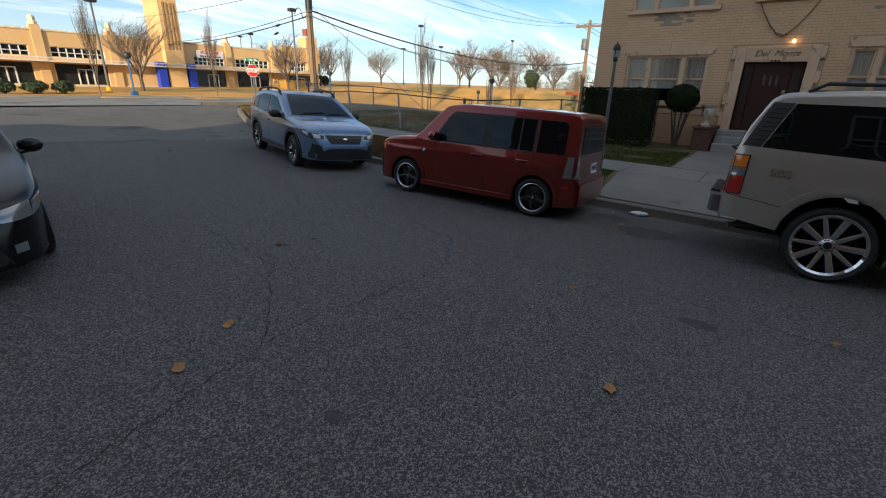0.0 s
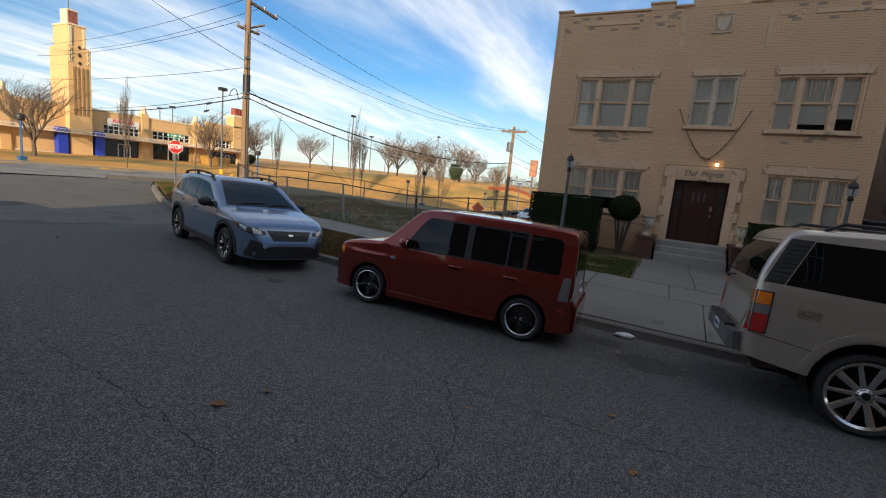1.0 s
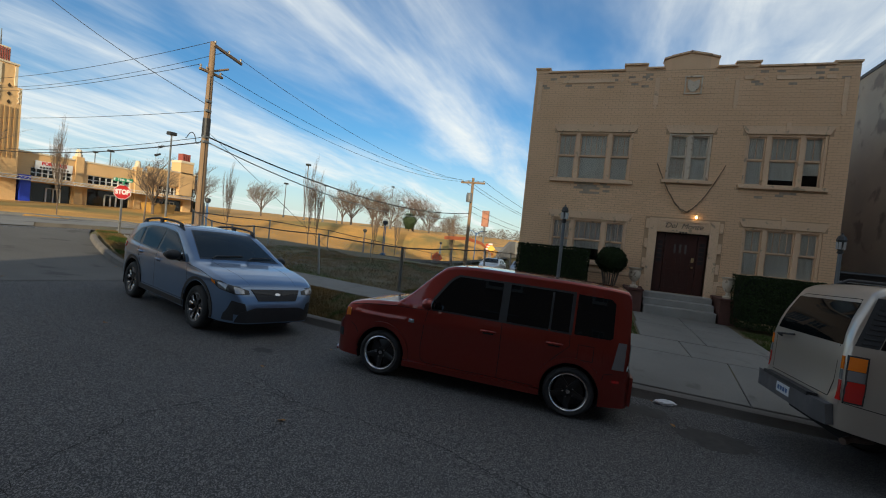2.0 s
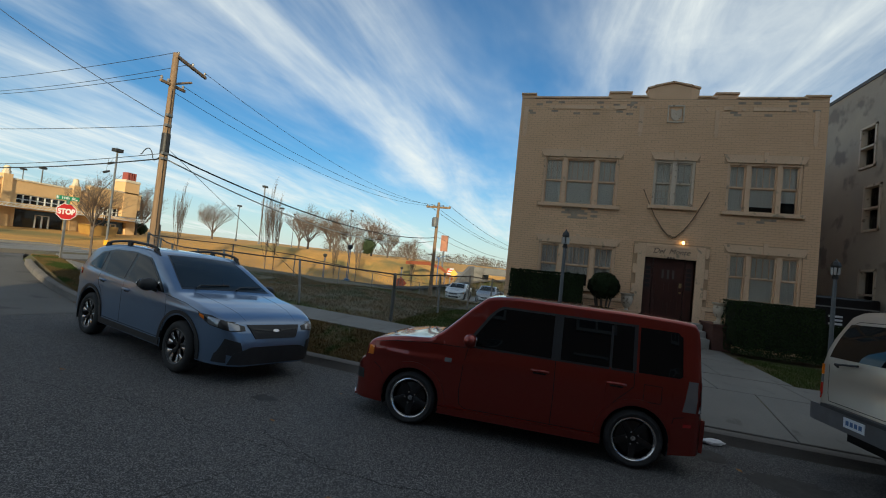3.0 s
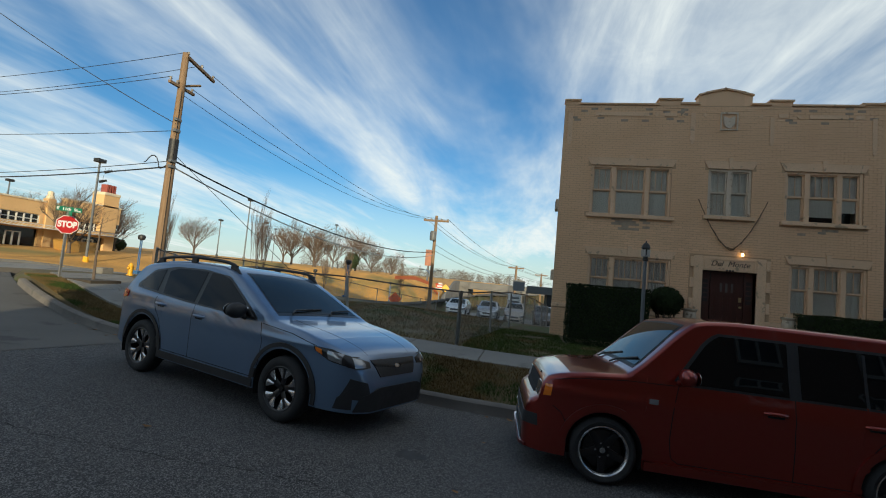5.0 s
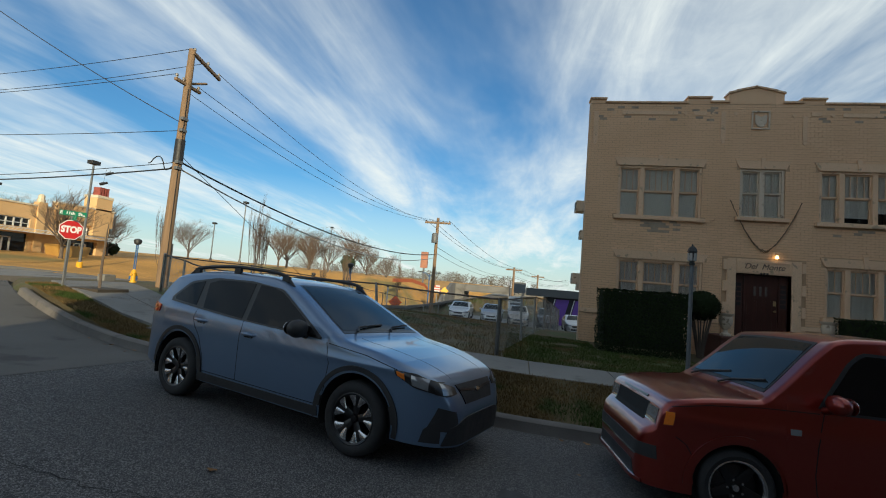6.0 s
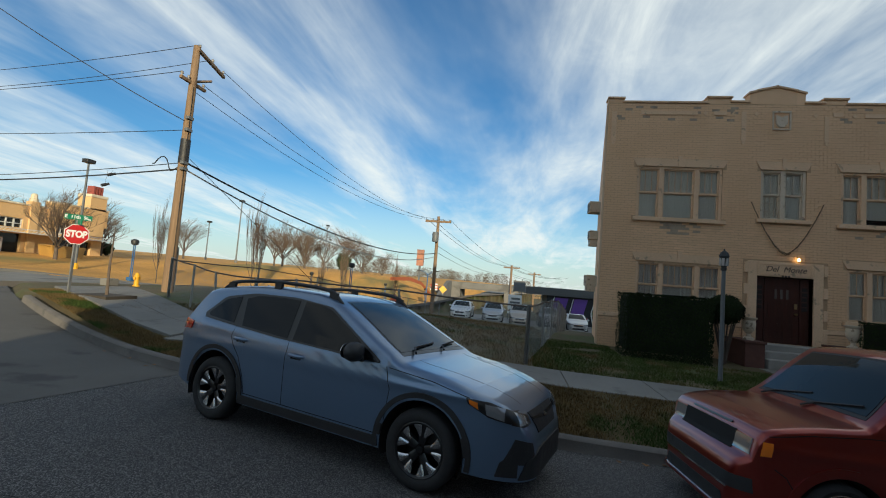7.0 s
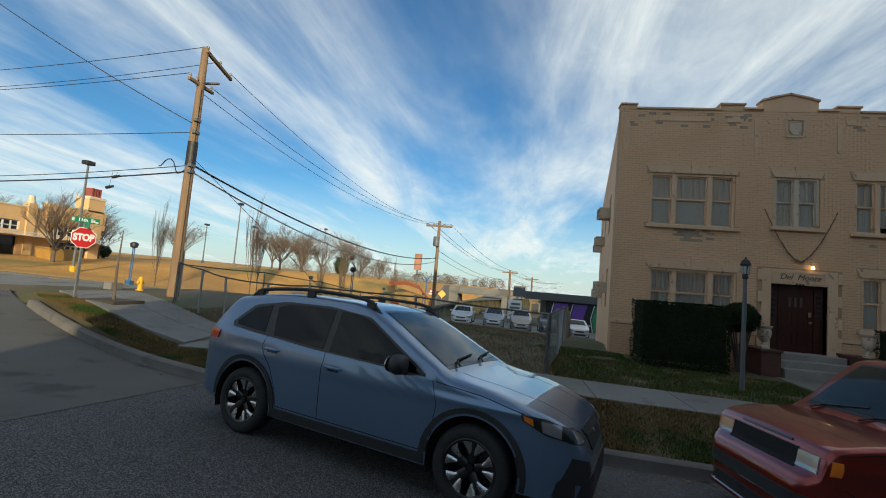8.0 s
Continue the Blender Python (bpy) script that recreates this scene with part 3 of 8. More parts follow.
def sash_window(spec):
    """A wooden window of two or three sashes side by side, with stone lintel and sill."""
    level, y0, y1, z0, z1, drops, cover = spec
    frame_mat = CREAM_TRIM if level == "lower" or y1 > 3 or y1 < 0.5 else PALE_TRIM
    root = part("window", bx(FX + 0.02, FX + 0.16, y0, y0 + 0.07, z0, z1, bevel=0.006), frame_mat, house, "tall painted sash window with blinds")
    part("jamb", bx(FX + 0.02, FX + 0.16, y1 - 0.07, y1, z0, z1, bevel=0.006), frame_mat, root)
    part("head", bx(FX + 0.02, FX + 0.16, y0 + 0.07, y1 - 0.07, z1 - 0.07, z1, bevel=0.006), frame_mat, root)
    part("sill", bx(FX - 0.10, FX + 0.16, y0 - 0.10, y1 + 0.10, z0 - 0.11, z0, bevel=0.012), CREAM_TRIM, root)
    # the flared lintel with its keystone
    li = prism(bmesh.new(), [(y0 - 0.02, z1), (y1 + 0.02, z1), (y1 + 0.14, z1 + 0.24), (y0 - 0.14, z1 + 0.24)], FX - 0.03, FX + 0.02, "x", 0.006)
    part("lintel", li, CREAM_TRIM, root)
    ym = (y0 + y1) / 2
    part("keystone", prism(bmesh.new(), [(ym - 0.045, z1 - 0.01), (ym + 0.045, z1 - 0.01), (ym + 0.065, z1 + 0.33), (ym - 0.065, z1 + 0.33)], FX - 0.05, FX + 0.01, "x", 0.006), CREAM_TRIM, root)
    n = len(drops)
    widths = (1.0, 1.55, 1.0) if n == 3 else (1.0, 1.0)
    total, mull = y1 - y0 - 0.14, 0.13
    unit = (total - mull * (n - 1)) / sum(widths)
    u = y1 - 0.07
    for i in range(n):
        w = widths[i] * unit
        a, b = u - w, u
        zm = z0 + (z1 - z0) * 0.50
        if i < n - 1:
            part("mullion", bx(FX + 0.01, FX + 0.15, a - mull, a, z0, z1 - 0.07, bevel=0.008), frame_mat, root)
        for k, (c, d, xo) in enumerate(((z0, zm, 0.10), (zm - 0.02, z1 - 0.07, 0.065))):
            s = bmesh.new()
            for q in ((a, b, c, c + 0.05), (a, b, d - 0.04, d), (a, a + 0.04, c + 0.05, d - 0.04), (b - 0.04, b, c + 0.05, d - 0.04)):
                box(s, FX + xo, FX + xo + 0.035, *q, bevel=0.004)
            if k == 1:   # thin upright bars in the upper sash
                m_ = max(2, round(w / 0.19))
                for j in range(1, m_):
                    yy = a + w * j / m_
                    box(s, FX + xo + 0.008, FX + xo + 0.03, yy - 0.009, yy + 0.009, c + 0.05, d - 0.04)
            elif n == 2 and i == 0:
                for j in (1, 2, 3):
                    yy = a + w * j / 4
                    box(s, FX + xo + 0.012, FX + xo + 0.028, yy - 0.007, yy + 0.007, c + 0.05, d - 0.04)
                for j in (1, 2):
                    zz = c + (d - c) * j / 3
                    box(s, FX + xo + 0.012, FX + xo + 0.028, a + 0.04, b - 0.04, zz - 0.007, zz + 0.007)
            sash = part("sash", s, frame_mat, root)
            part("pane", bx(FX + xo + 0.015, FX + xo + 0.02, a + 0.03, b - 0.03, c + 0.04, d - 0.03), PANE, root).visible_shadow = False
        # blind or curtain behind the glass
        zc = z0 + (z1 - z0) * drops[i]
        c = bmesh.new()
        folds = 26
        pts = []
        for j in range(folds + 1):
            yy = a + w * j / folds
            amp = 0.012 if cover is CURTAIN else 0.002
            pts.append((yy, FX + 0.142 + amp * math.sin(j * 1.9 + i)))
        for (ya, xa), (yb, xb) in zip(pts, pts[1:]):
            v = [c.verts.new(p) for p in ((xa, ya, zc), (xb, yb, zc), (xb, yb, z1), (xa, ya, z1))]
            c.faces.new(v)
        part("curtain" if cover is CURTAIN else "blind", c, cover, root)
        u -= w + mull
    return root


for w in WINDOWS:
    sash_window(w)

# the entrance: surround, name panel, double door
y0, y1, z0, z1 = DOOR
for side in (-1, 1):
    surround = bmesh.new()
    ye = y0 if side < 0 else y1
    box(surround, FX - 0.05, FX + 0.20, ye, ye + side * 0.24, z0 - 0.5, z1 + 0.42, 0.01)
    for k in range(4):   # quoins
        zz = z0 + 0.1 + k * 0.62
        box(surround, FX - 0.06, FX + 0.02, ye + side * 0.24, ye + side * 0.34, zz, zz + 0.30, 0.008)
    part("door_surround", surround, CREAM_TRIM, house)
panel = part("name_panel", bx(FX - 0.05, FX + 0.20, y0, y1, z1, z1 + 0.42, bevel=0.008), CREAM_TRIM, house, "cream stone panel over the door with dark script letters")
inset = bmesh.new()
for q in ((y0 + 0.04, y1 - 0.04, z1 + 0.33, z1 + 0.36), (y0 + 0.04, y1 - 0.04, z1 + 0.05, z1 + 0.08), (y0 + 0.04, y0 + 0.07, z1 + 0.08, z1 + 0.33), (y1 - 0.07, y1 - 0.04, z1 + 0.08, z1 + 0.33)):
    box(inset, FX - 0.065, FX - 0.045, *q)
part("moulding", inset, CREAM_TRIM, panel)
FRONT = lambda y, z, dx=0.056: Matrix.Translation((FX - dx, y, z)) @ Euler((radians(90), 0, radians(-90))).to_matrix().to_4x4()
LETTER_DARK = plain("dark lettering", (0.03, 0.022, 0.018), 0.5)
letters("lettering", "Del  Monte", 0.225, 0.006, plain("brown lettering", (0.12, 0.08, 0.055), 0.6), panel, FRONT((y0 + y1) / 2, z1 + 0.21), 0.35)
for k in range(3):
    part("number_bar", bx(FX - 0.062, FX - 0.045, (y0 + y1) / 2 - 0.11 + k * 0.08, (y0 + y1) / 2 - 0.06 + k * 0.08, z1 - 0.005, z1 + 0.045), LETTER_DARK, panel, "dark plain bar below the name")
entrance = thing("door_1", "dark red panelled double entrance door, closed", "door", kind="structure")
part("door_case", bx(FX + 0.18, FX + 0.22, y0, y1, z0, z1), DOOR_WOOD, entrance)
mid = y0 + (y1 - y0) * 0.40
for a, b in ((y0 + 0.02, y0 + 0.26), (y0 + 0.28, y1 - 0.28), (y1 - 0.26, y1 - 0.02)):
    leaf = part("door_leaf", bx(FX + 0.12, FX + 0.18, a, b, z0 + 0.02, z1 - 0.03, bevel=0.006), DOOR_WOOD, entrance)
    if b - a > 0.5:
        d = bmesh.new()
        for yy in (a + 0.30, a + 0.45, a + 0.60):
            box(d, FX + 0.112, FX + 0.124, yy - 0.03, yy + 0.03, z1 - 0.62, z1 - 0.35)
        part("small_panes", d, plain("dim door glass", (0.12, 0.10, 0.09), 0.2), leaf)
        d = bmesh.new()
        for yy in (a + 0.12, a + 0.52):
            for zz in (z0 + 0.15, z0 + 0.72):
                for q in ((yy, yy + 0.28, zz, zz + 0.02), (yy, yy + 0.28, zz + 0.40, zz + 0.42), (yy, yy + 0.02, zz, zz + 0.42), (yy + 0.26, yy + 0.28, zz, zz + 0.42)):
                    box(d, FX + 0.108, FX + 0.124, *q)
        part("panel_moulding", d, DOOR_WOOD, leaf)
        part("knob", lathe(bmesh.new(), [(0, 0.07), (0.025, 0.065), (0.034, 0.045), (0.02, 0.02), (0.03, 0.0)], 12, Matrix.Translation((FX + 0.12, a + 0.08, z0 + 0.85)) @ Euler((0, radians(-90), 0)).to_matrix().to_4x4()), BRASS, leaf, smooth=40)
        part("lock_plate", bx(FX + 0.112, FX + 0.124, a + 0.04, a + 0.12, z0 + 1.0, z0 + 1.14, bevel=0.004), BRASS, leaf)
    else:
        d = bmesh.new()
        for k in range(5):
            box(d, FX + 0.112, FX + 0.124, a + 0.05, b - 0.05, z0 + 0.95 + k * 0.14, z0 + 1.05 + k * 0.14)
        part("side_light", d, plain("dim side glass", (0.05, 0.045, 0.045), 0.15), leaf, "row of small dim panes")
bulb = part("porch_light", lathe(bmesh.new(), [(0, 0), (0.03, 0.01), (0.042, 0.04), (0.03, 0.075), (0.018, 0.1), (0, 0.1)], 12, Matrix.Translation((FX - 0.09, 1.14, 3.08))), plain("lit bulb", (0.9, 0.7, 0.4), 0.4, emit=(1.0, 0.62, 0.25), power=6), house, "small lit yellow bulb over the door")
part("lamp_arm", tube(bmesh.new(), [(FX, 1.14, 3.2), (FX - 0.09, 1.14, 3.2), (FX - 0.09, 1.14, 3.17)], 0.012, 6), BRASS, bulb)

# the dry vine that hangs like a swag from two nails
def swag_pt(s):
    y = 2.38 + (0.52 - 2.38) * s
    k = abs(2 * s - 1)
    return Vector((FX - 0.045, y, 3.27 + 1.46 * k ** 1.55))


vine = bmesh.new()
rng = random.Random(5)
for strand in range(3):
    pts = []
    for i in range(60):
        s = i / 59
        p = swag_pt(s)
        thick = 0.012 + 0.05 * math.exp(-((s - 0.5) / 0.14) ** 2)
        pts.append(p + Vector((-0.02 * rng.random(), rng.uniform(-1, 1) * thick * 0.6, rng.uniform(-1, 1) * thick * 0.6)))
    tube(vine, pts, 0.011, 5)
solid("hanging_vine", vine, material("dry vine", (0.22, 0.15, 0.09), (0.13, 0.09, 0.055), 6, 0.9, 0.3), "dry twisted vine garland on the brick front", "garland", smooth=60)

# window air conditioners on the side wall
for i, (x, z) in enumerate(((19.0, 5.0), (23.3, 4.5), (27.4, 4.6), (19.1, 2.3), (23.2, 2.1))):
    ac = thing("air_conditioner", "small pale window air conditioner in a side window", "air conditioner", "side window coolers", m=pose(x - 0.3, BY1 - SKEW * (x - FX - 0.62), z - 0.3))
    part("case", bx(-0.28, 0.28, -0.1, 0.42, 0, 0.40, bevel=0.015), PALE_TRIM, ac)
    g = bmesh.new()
    for k in range(7):
        box(g, -0.24, 0.24, 0.42, 0.432, 0.05 + k * 0.045, 0.07 + k * 0.045)
    part("grille", g, GREY_POST, ac)

# entrance steps, brick piers and urns
stair = thing("entrance_steps", "worn grey stone entrance steps", "steps", kind="structure")
for k in range(3):
    part("step", bx(14.45 + 0.34 * k, 15.70, 0.55, 2.42, 0.0, 0.42 + 0.16 * k - (0.02 if k == 0 else 0), bevel=0.02), material("worn step stone", (0.33, 0.31, 0.28), (0.24, 0.22, 0.20), 2, 0.85, 0.3, 40) if k == 0 else bpy.data.materials["worn step stone"], stair)
PIER = material("dark red brick", (0.13, 0.055, 0.04), (0.09, 0.04, 0.03), 5, 0.85, 0.5, 40)
for y in (2.72, 0.25):
    pier = thing("brick_pier", "low dark red brick pier beside the steps", "pier", "piers beside the steps")
    part("pier_body", bx(14.5, 15.60, y - 0.24, y + 0.24, 0.1, 0.78, bevel=0.015), PIER, pier)
    part("pier_cap", bx(14.46, 15.62, y - 0.27, y + 0.27, 0.78, 0.84, bevel=0.01), PIER, pier)
    prof = [(0, 0), (0.13, 0.0), (0.13, 0.05), (0.06, 0.09), (0.05, 0.16), (0.09, 0.20), (0.15, 0.30), (0.17, 0.42), (0.15, 0.52), (0.19, 0.56), (0.20, 0.60), (0.16, 0.60), (0.13, 0.5), (0, 0.45)]
    solid("garden_urn", lathe(bmesh.new(), prof, 20, Matrix.Translation((14.85, y, 0.84))), PALE_TRIM, "weathered pale concrete urn on a brick pier", "urn", "urns beside the steps", smooth=40)

# hedges and the clipped shrub: a dark core with leaves all over
def leaf_shell(pts_normals, size, seed, mat, name, parent):
    rng = random.Random(seed)
    vs, fs = [], []
    for p, n in pts_normals:
        a = Vector((rng.uniform(-1, 1), rng.uniform(-1, 1), rng.uniform(-1, 1))).normalized()
        t = n.cross(a).normalized()
        tip = (n * rng.uniform(0.1, 0.9) + t).normalized() * size * rng.uniform(0.6, 1.3)
        s = tip.cross(n).normalized() * size * 0.28
        k = len(vs)
        vs += [p, p + tip * 0.5 + s, p + tip, p + tip * 0.5 - s]
        fs.append((k, k + 1, k + 2, k + 3))
    me = bpy.data.meshes.new(name)
    me.from_pydata(vs, [], fs)
    me.materials.append(mat)
    return part(name, me, mat, parent)


def hedge(x0, x1, y0, y1, z0, z1, label, seed, count=9000):
    rng = random.Random(seed)
    h = thing("hedge", label, "hedge", "clipped hedges")
    # a near-black block stands for the shade between the leaves
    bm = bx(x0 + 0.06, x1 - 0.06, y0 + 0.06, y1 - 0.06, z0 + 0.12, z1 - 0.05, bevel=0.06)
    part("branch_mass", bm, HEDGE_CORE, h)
    pts = []
    for _ in range(count):
        f = rng.random()
        x, y, z = rng.uniform(x0, x1), rng.uniform(y0, y1), z0 - 0.05 + (z1 - z0 + 0.05) * rng.random()
        if f < 0.50:
            p, n = Vector((x0, y, z)), Vector((-1, 0, 0))
        elif f < 0.72:
            p, n = Vector((x, y, z1)), Vector((0, 0, 1))
        elif f < 0.86:
            p, n = Vector((x, y0, z)), Vector((0, -1, 0))
        else:
            p, n = Vector((x, y1, z)), Vector((0, 1, 0))
        b = 0.035 * noise.noise(p * 3.0) + 0.02 * noise.noise(p * 9.0)
        pts.append((p + n * (b - 0.03), n))
    leaf_shell(pts, 0.055, seed, HEDGE_LEAF, "leaves", h)
    return h


hedge(13.7, 14.75, 4.05, 6.12, 0.25, 1.84, "tall clipped dark green hedge against the house", 11, 14000)
hedge(13.7, 14.75, -1.72, 0.22, 0.25, 1.56, "clipped dark green hedge against the house", 12, 12000)
hedge(14.0, 14.8, -2.7, -1.78, 0.25, 1.15, "low clipped dark green hedge at the house corner", 13, 5000)
shrub = thing("clipped_shrub", "round clipped dark shrub on several bare stems", "shrub")
rng = random.Random(3)
for k in range(9):
    a = k * 0.7
    sb = bmesh.new()
    tube(sb, [(14.62 + 0.05 * math.cos(a), 3.42 + 0.05 * math.sin(a), 0.2), (14.62 + 0.12 * math.cos(a), 3.42 + 0.14 * math.sin(a), 0.75), (14.62 + 0.25 * math.cos(a), 3.42 + 0.28 * math.sin(a), 1.4)], [0.028, 0.022, 0.015], 6)
    part("stem", sb, BARK, shrub)
pts = []
for _ in range(9000):
    d = Vector((rng.gauss(0, 1), rng.gauss(0, 1), rng.gauss(0, 1))).normalized()
    r = 0.43 * (1 + 0.16 * noise.noise(d * 2.6)) * rng.uniform(0.8, 1.0)
    z = 1.56 + d.z * r * (0.95 if d.z > 0 else 0.8)
    pts.append((Vector((14.62 + d.x * r * 0.95, 3.42 + d.y * r, z)), d))
leaf_shell(pts, 0.065, 4, HEDGE_LEAF, "leaves", shrub)

# two lamp posts in the front lawn
def lawn_lamp(x, y, z0, z1):
    t = thing("lamp_post", "slim grey lawn lamp post with a small black lantern", "lamp post", "lawn lamp posts", m=pose(x, y, 0))
    part("pole", tube(bmesh.new(), [(0, 0, z0 - 0.2), (0, 0, z1 - 0.42)], [0.045, 0.038], 12), GREY_POST, t, smooth=40)
    part("collar", lathe(bmesh.new(), [(0.04, z1 - 0.46), (0.06, z1 - 0.44), (0.06, z1 - 0.41), (0.03, z1 - 0.38)], 12), BLACK_IRON, t, smooth=40)
    lan = part("lantern", lathe(bmesh.new(), [(0, z1 - 0.40), (0.05, z1 - 0.39), (0.085, z1 - 0.18), (0.10, z1 - 0.16), (0.07, z1 - 0.08), (0.02, z1 - 0.04), (0.012, z1), (0, z1)], 6), BLACK_IRON, t)
    g = bmesh.new()
    for k in range(6):
        a = 2 * math.pi * (k + 0.5) / 6
        lathe(g, [(0.0, -0.08), (0.028, -0.08), (0.036, 0.08), (0.0, 0.08)], 4, Matrix.Translation((0.062 * math.cos(a), 0.062 * math.sin(a), z1 - 0.28)))
    part("lantern_glass", g, plain("grey lantern glass", (0.35, 0.36, 0.36), 0.1), lan)
    return t


lawn_lamp(11.80, 4.68, land_z(11.8, 4.68), 2.90)
lawn_lamp(12.30, -1.15, land_z(12.3, -1.15), 2.74)

# ---- the neighbouring house ----
STUCCO = material("grey weathered stucco", (0.47, 0.39, 0.30), (0.36, 0.305, 0.245), 0.8, 0.85, 0.3, 30, wear=((0.24, 0.20, 0.165), 0.12, 1.2))
OLD_BRICK = material("dark red old brick", (0.16, 0.075, 0.05), (0.09, 0.05, 0.04), 3, 0.9, 0.5, 30, stretch=(1, 1, 3))
nb = thing("neighbour_house", "three-storey grey stucco house with dark brick corner pier", "building")
NHOLES = [(16.95, 17.75, 1.3, 2.9), (16.95, 17.75, 4.1, 5.6), (17.3, 18.1, 6.2, 7.6)]
bm = bmesh.new()
for a, b, c, d in wall_panels(16.35, 30.0, -1.0, 9.1, NHOLES):
    box(bm, a, b, -4.6, -4.9, c, d)
bmesh.ops.remove_doubles(bm, verts=bm.verts, dist=0.0005)
part("side_wall", bm, STUCCO, nb)
part("front_wall", bx(16.3, 16.35, -16.0, -4.62, -1.0, 9.1), STUCCO, nb)
part("brick_pier", bx(15.75, 16.35, -5.3, -4.55, -1.0, 9.5, bevel=0.02), OLD_BRICK, nb)
part("brick_cap", bx(15.70, 16.40, -5.35, -4.50, 9.5, 9.75, bevel=0.02), OLD_BRICK, nb)
part("roof", bx(16.3, 30.05, -16.0, -4.57, 9.1, 9.22), plain("roof edge", (0.12, 0.12, 0.12), 0.8), nb)
for a, b, c, d in NHOLES:
    wd = part("window", bx(a, b, -4.78, -4.76, c, d), PANE, nb, "white framed sash window")
    bm = bmesh.new()
    for q in ((a, b, c, c + 0.07), (a, b, d - 0.07, d), (a, a + 0.07, c, d), (b - 0.07, b, c, d), (a, b, (c + d) / 2 - 0.03, (c + d) / 2 + 0.03)):
        box(bm, q[0], q[1], -4.74, -4.56, q[2], q[3])
    part("window_frame", bm, PALE_TRIM, wd)
    part("blind", bx(a, b, -4.90, -4.88, (c + d) / 2, d), BLIND, wd)
    part("room", bx(a - 0.1, b + 0.1, -5.3, -5.28, c - 0.1, d + 0.1), ROOM_SHADE, wd)
ACROSS_END = 9.0

# ---- the house across the street, behind the camera: its shade lies on the street ----
across = thing("apartment_block", "tall brick apartment block across the street with white framed windows", "building")
part("wall", bx(-13, -6.2, -60, ACROSS_END, -0.5, 14.0), material("brown brick", (0.22, 0.13, 0.09), (0.17, 0.10, 0.07), 1.2, 0.85, 0.2, 20), across)
part("parapet", bx(-13.2, -6.1, -60.1, ACROSS_END + 0.1, 14.0, 14.3), CREAM_STONE, across)
for i in range(9):
    for k in range(4):
        y = ACROSS_END - 2.6 - i * 4.2
        z = 1.2 + 3.5 * k
        w = part("window", bx(-6.26, -6.17, y - 1.3, y, z, z + 1.7), SHOP_GLASS, across)
        b = bmesh.new()
        for q in ((y - 1.4, y + 0.1, z - 0.12, z), (y - 1.4, y + 0.1, z + 1.7, z + 1.8), (y - 1.4, y - 1.3, z, z + 1.7), (y, y + 0.1, z, z + 1.7), (y - 0.69, y - 0.61, z, z + 1.7), (y - 1.3, y, z + 0.82, z + 0.88)):
            box(b, -6.2, -6.10, *q)
        part("window_frame", b, SHOP_WHITE, w)

# ---- the market hall on the hill ----
MY, MZ = 43.0, 1.15
hall = thing("market_hall", "long tan brick art deco market hall with cream trim", "building")
MX0, MX1, MTOP = -16.0, 33.5, 4.75
BAYS = [(-11.6, -8.4), (-7.2, -4.0), (-2.8, 0.4), (1.6, 4.8), (6.0, 9.2), (10.4, 13.6), (20.2, 22.9), (24.0, 27.4)]
holes = []
for a, b in BAYS:
    holes += [(a, b, MZ, MZ + 1.55), (a, b, MZ + 2.0, MZ + 2.65)]
holes += [(29.6, 32.6, MZ, MZ + 1.45), (29.8, 32.4, MZ + 1.9, MZ + 2.6)]
bm = bmesh.new()
for a, b, c, d in wall_panels(MX0, MX1, MZ - 1.0, MTOP, holes):
    box(bm, a, b, MY, MY + 0.4, c, d)
bmesh.ops.remove_doubles(bm, verts=bm.verts, dist=0.0005)
part("front_wall", bm, TAN_BRICK, hall)
part("end_wall", bx(MX1 - 0.4, MX1, MY + 0.4, MY + 22, MZ - 1, MTOP), TAN_BRICK, hall)
part("roof", bx(MX0, MX1 - 0.4, MY + 0.4, MY + 22, MTOP - 0.5, MTOP - 0.35), plain("flat roof", (0.2, 0.2, 0.2), 0.9), hall)
# one dark sheet behind the shop glass, painted as indoor shade
part("inside", bx(MX0, MX1 - 0.4, MY + 1.4, MY + 1.5, MZ - 0.5, MTOP - 0.5), plain("shop inside shade", (0.07, 0.065, 0.06), 0.9), hall)
cp = bmesh.new()
for k in range(0, 98):
    a = MX0 + k * 0.505
    box(cp, a, a + 0.38, MY - 0.05, MY + 0.3, MTOP + 0.04, MTOP + 0.12)
box(cp, MX0, MX1, MY - 0.06, MY + 0.42, MTOP, MTOP + 0.05)
part("coping", cp, CREAM_STONE, hall)
part("base_course", bx(MX0, MX1, MY - 0.04, MY + 0.0, MZ - 1.0, MZ + 0.18), CREAM_STONE, hall)
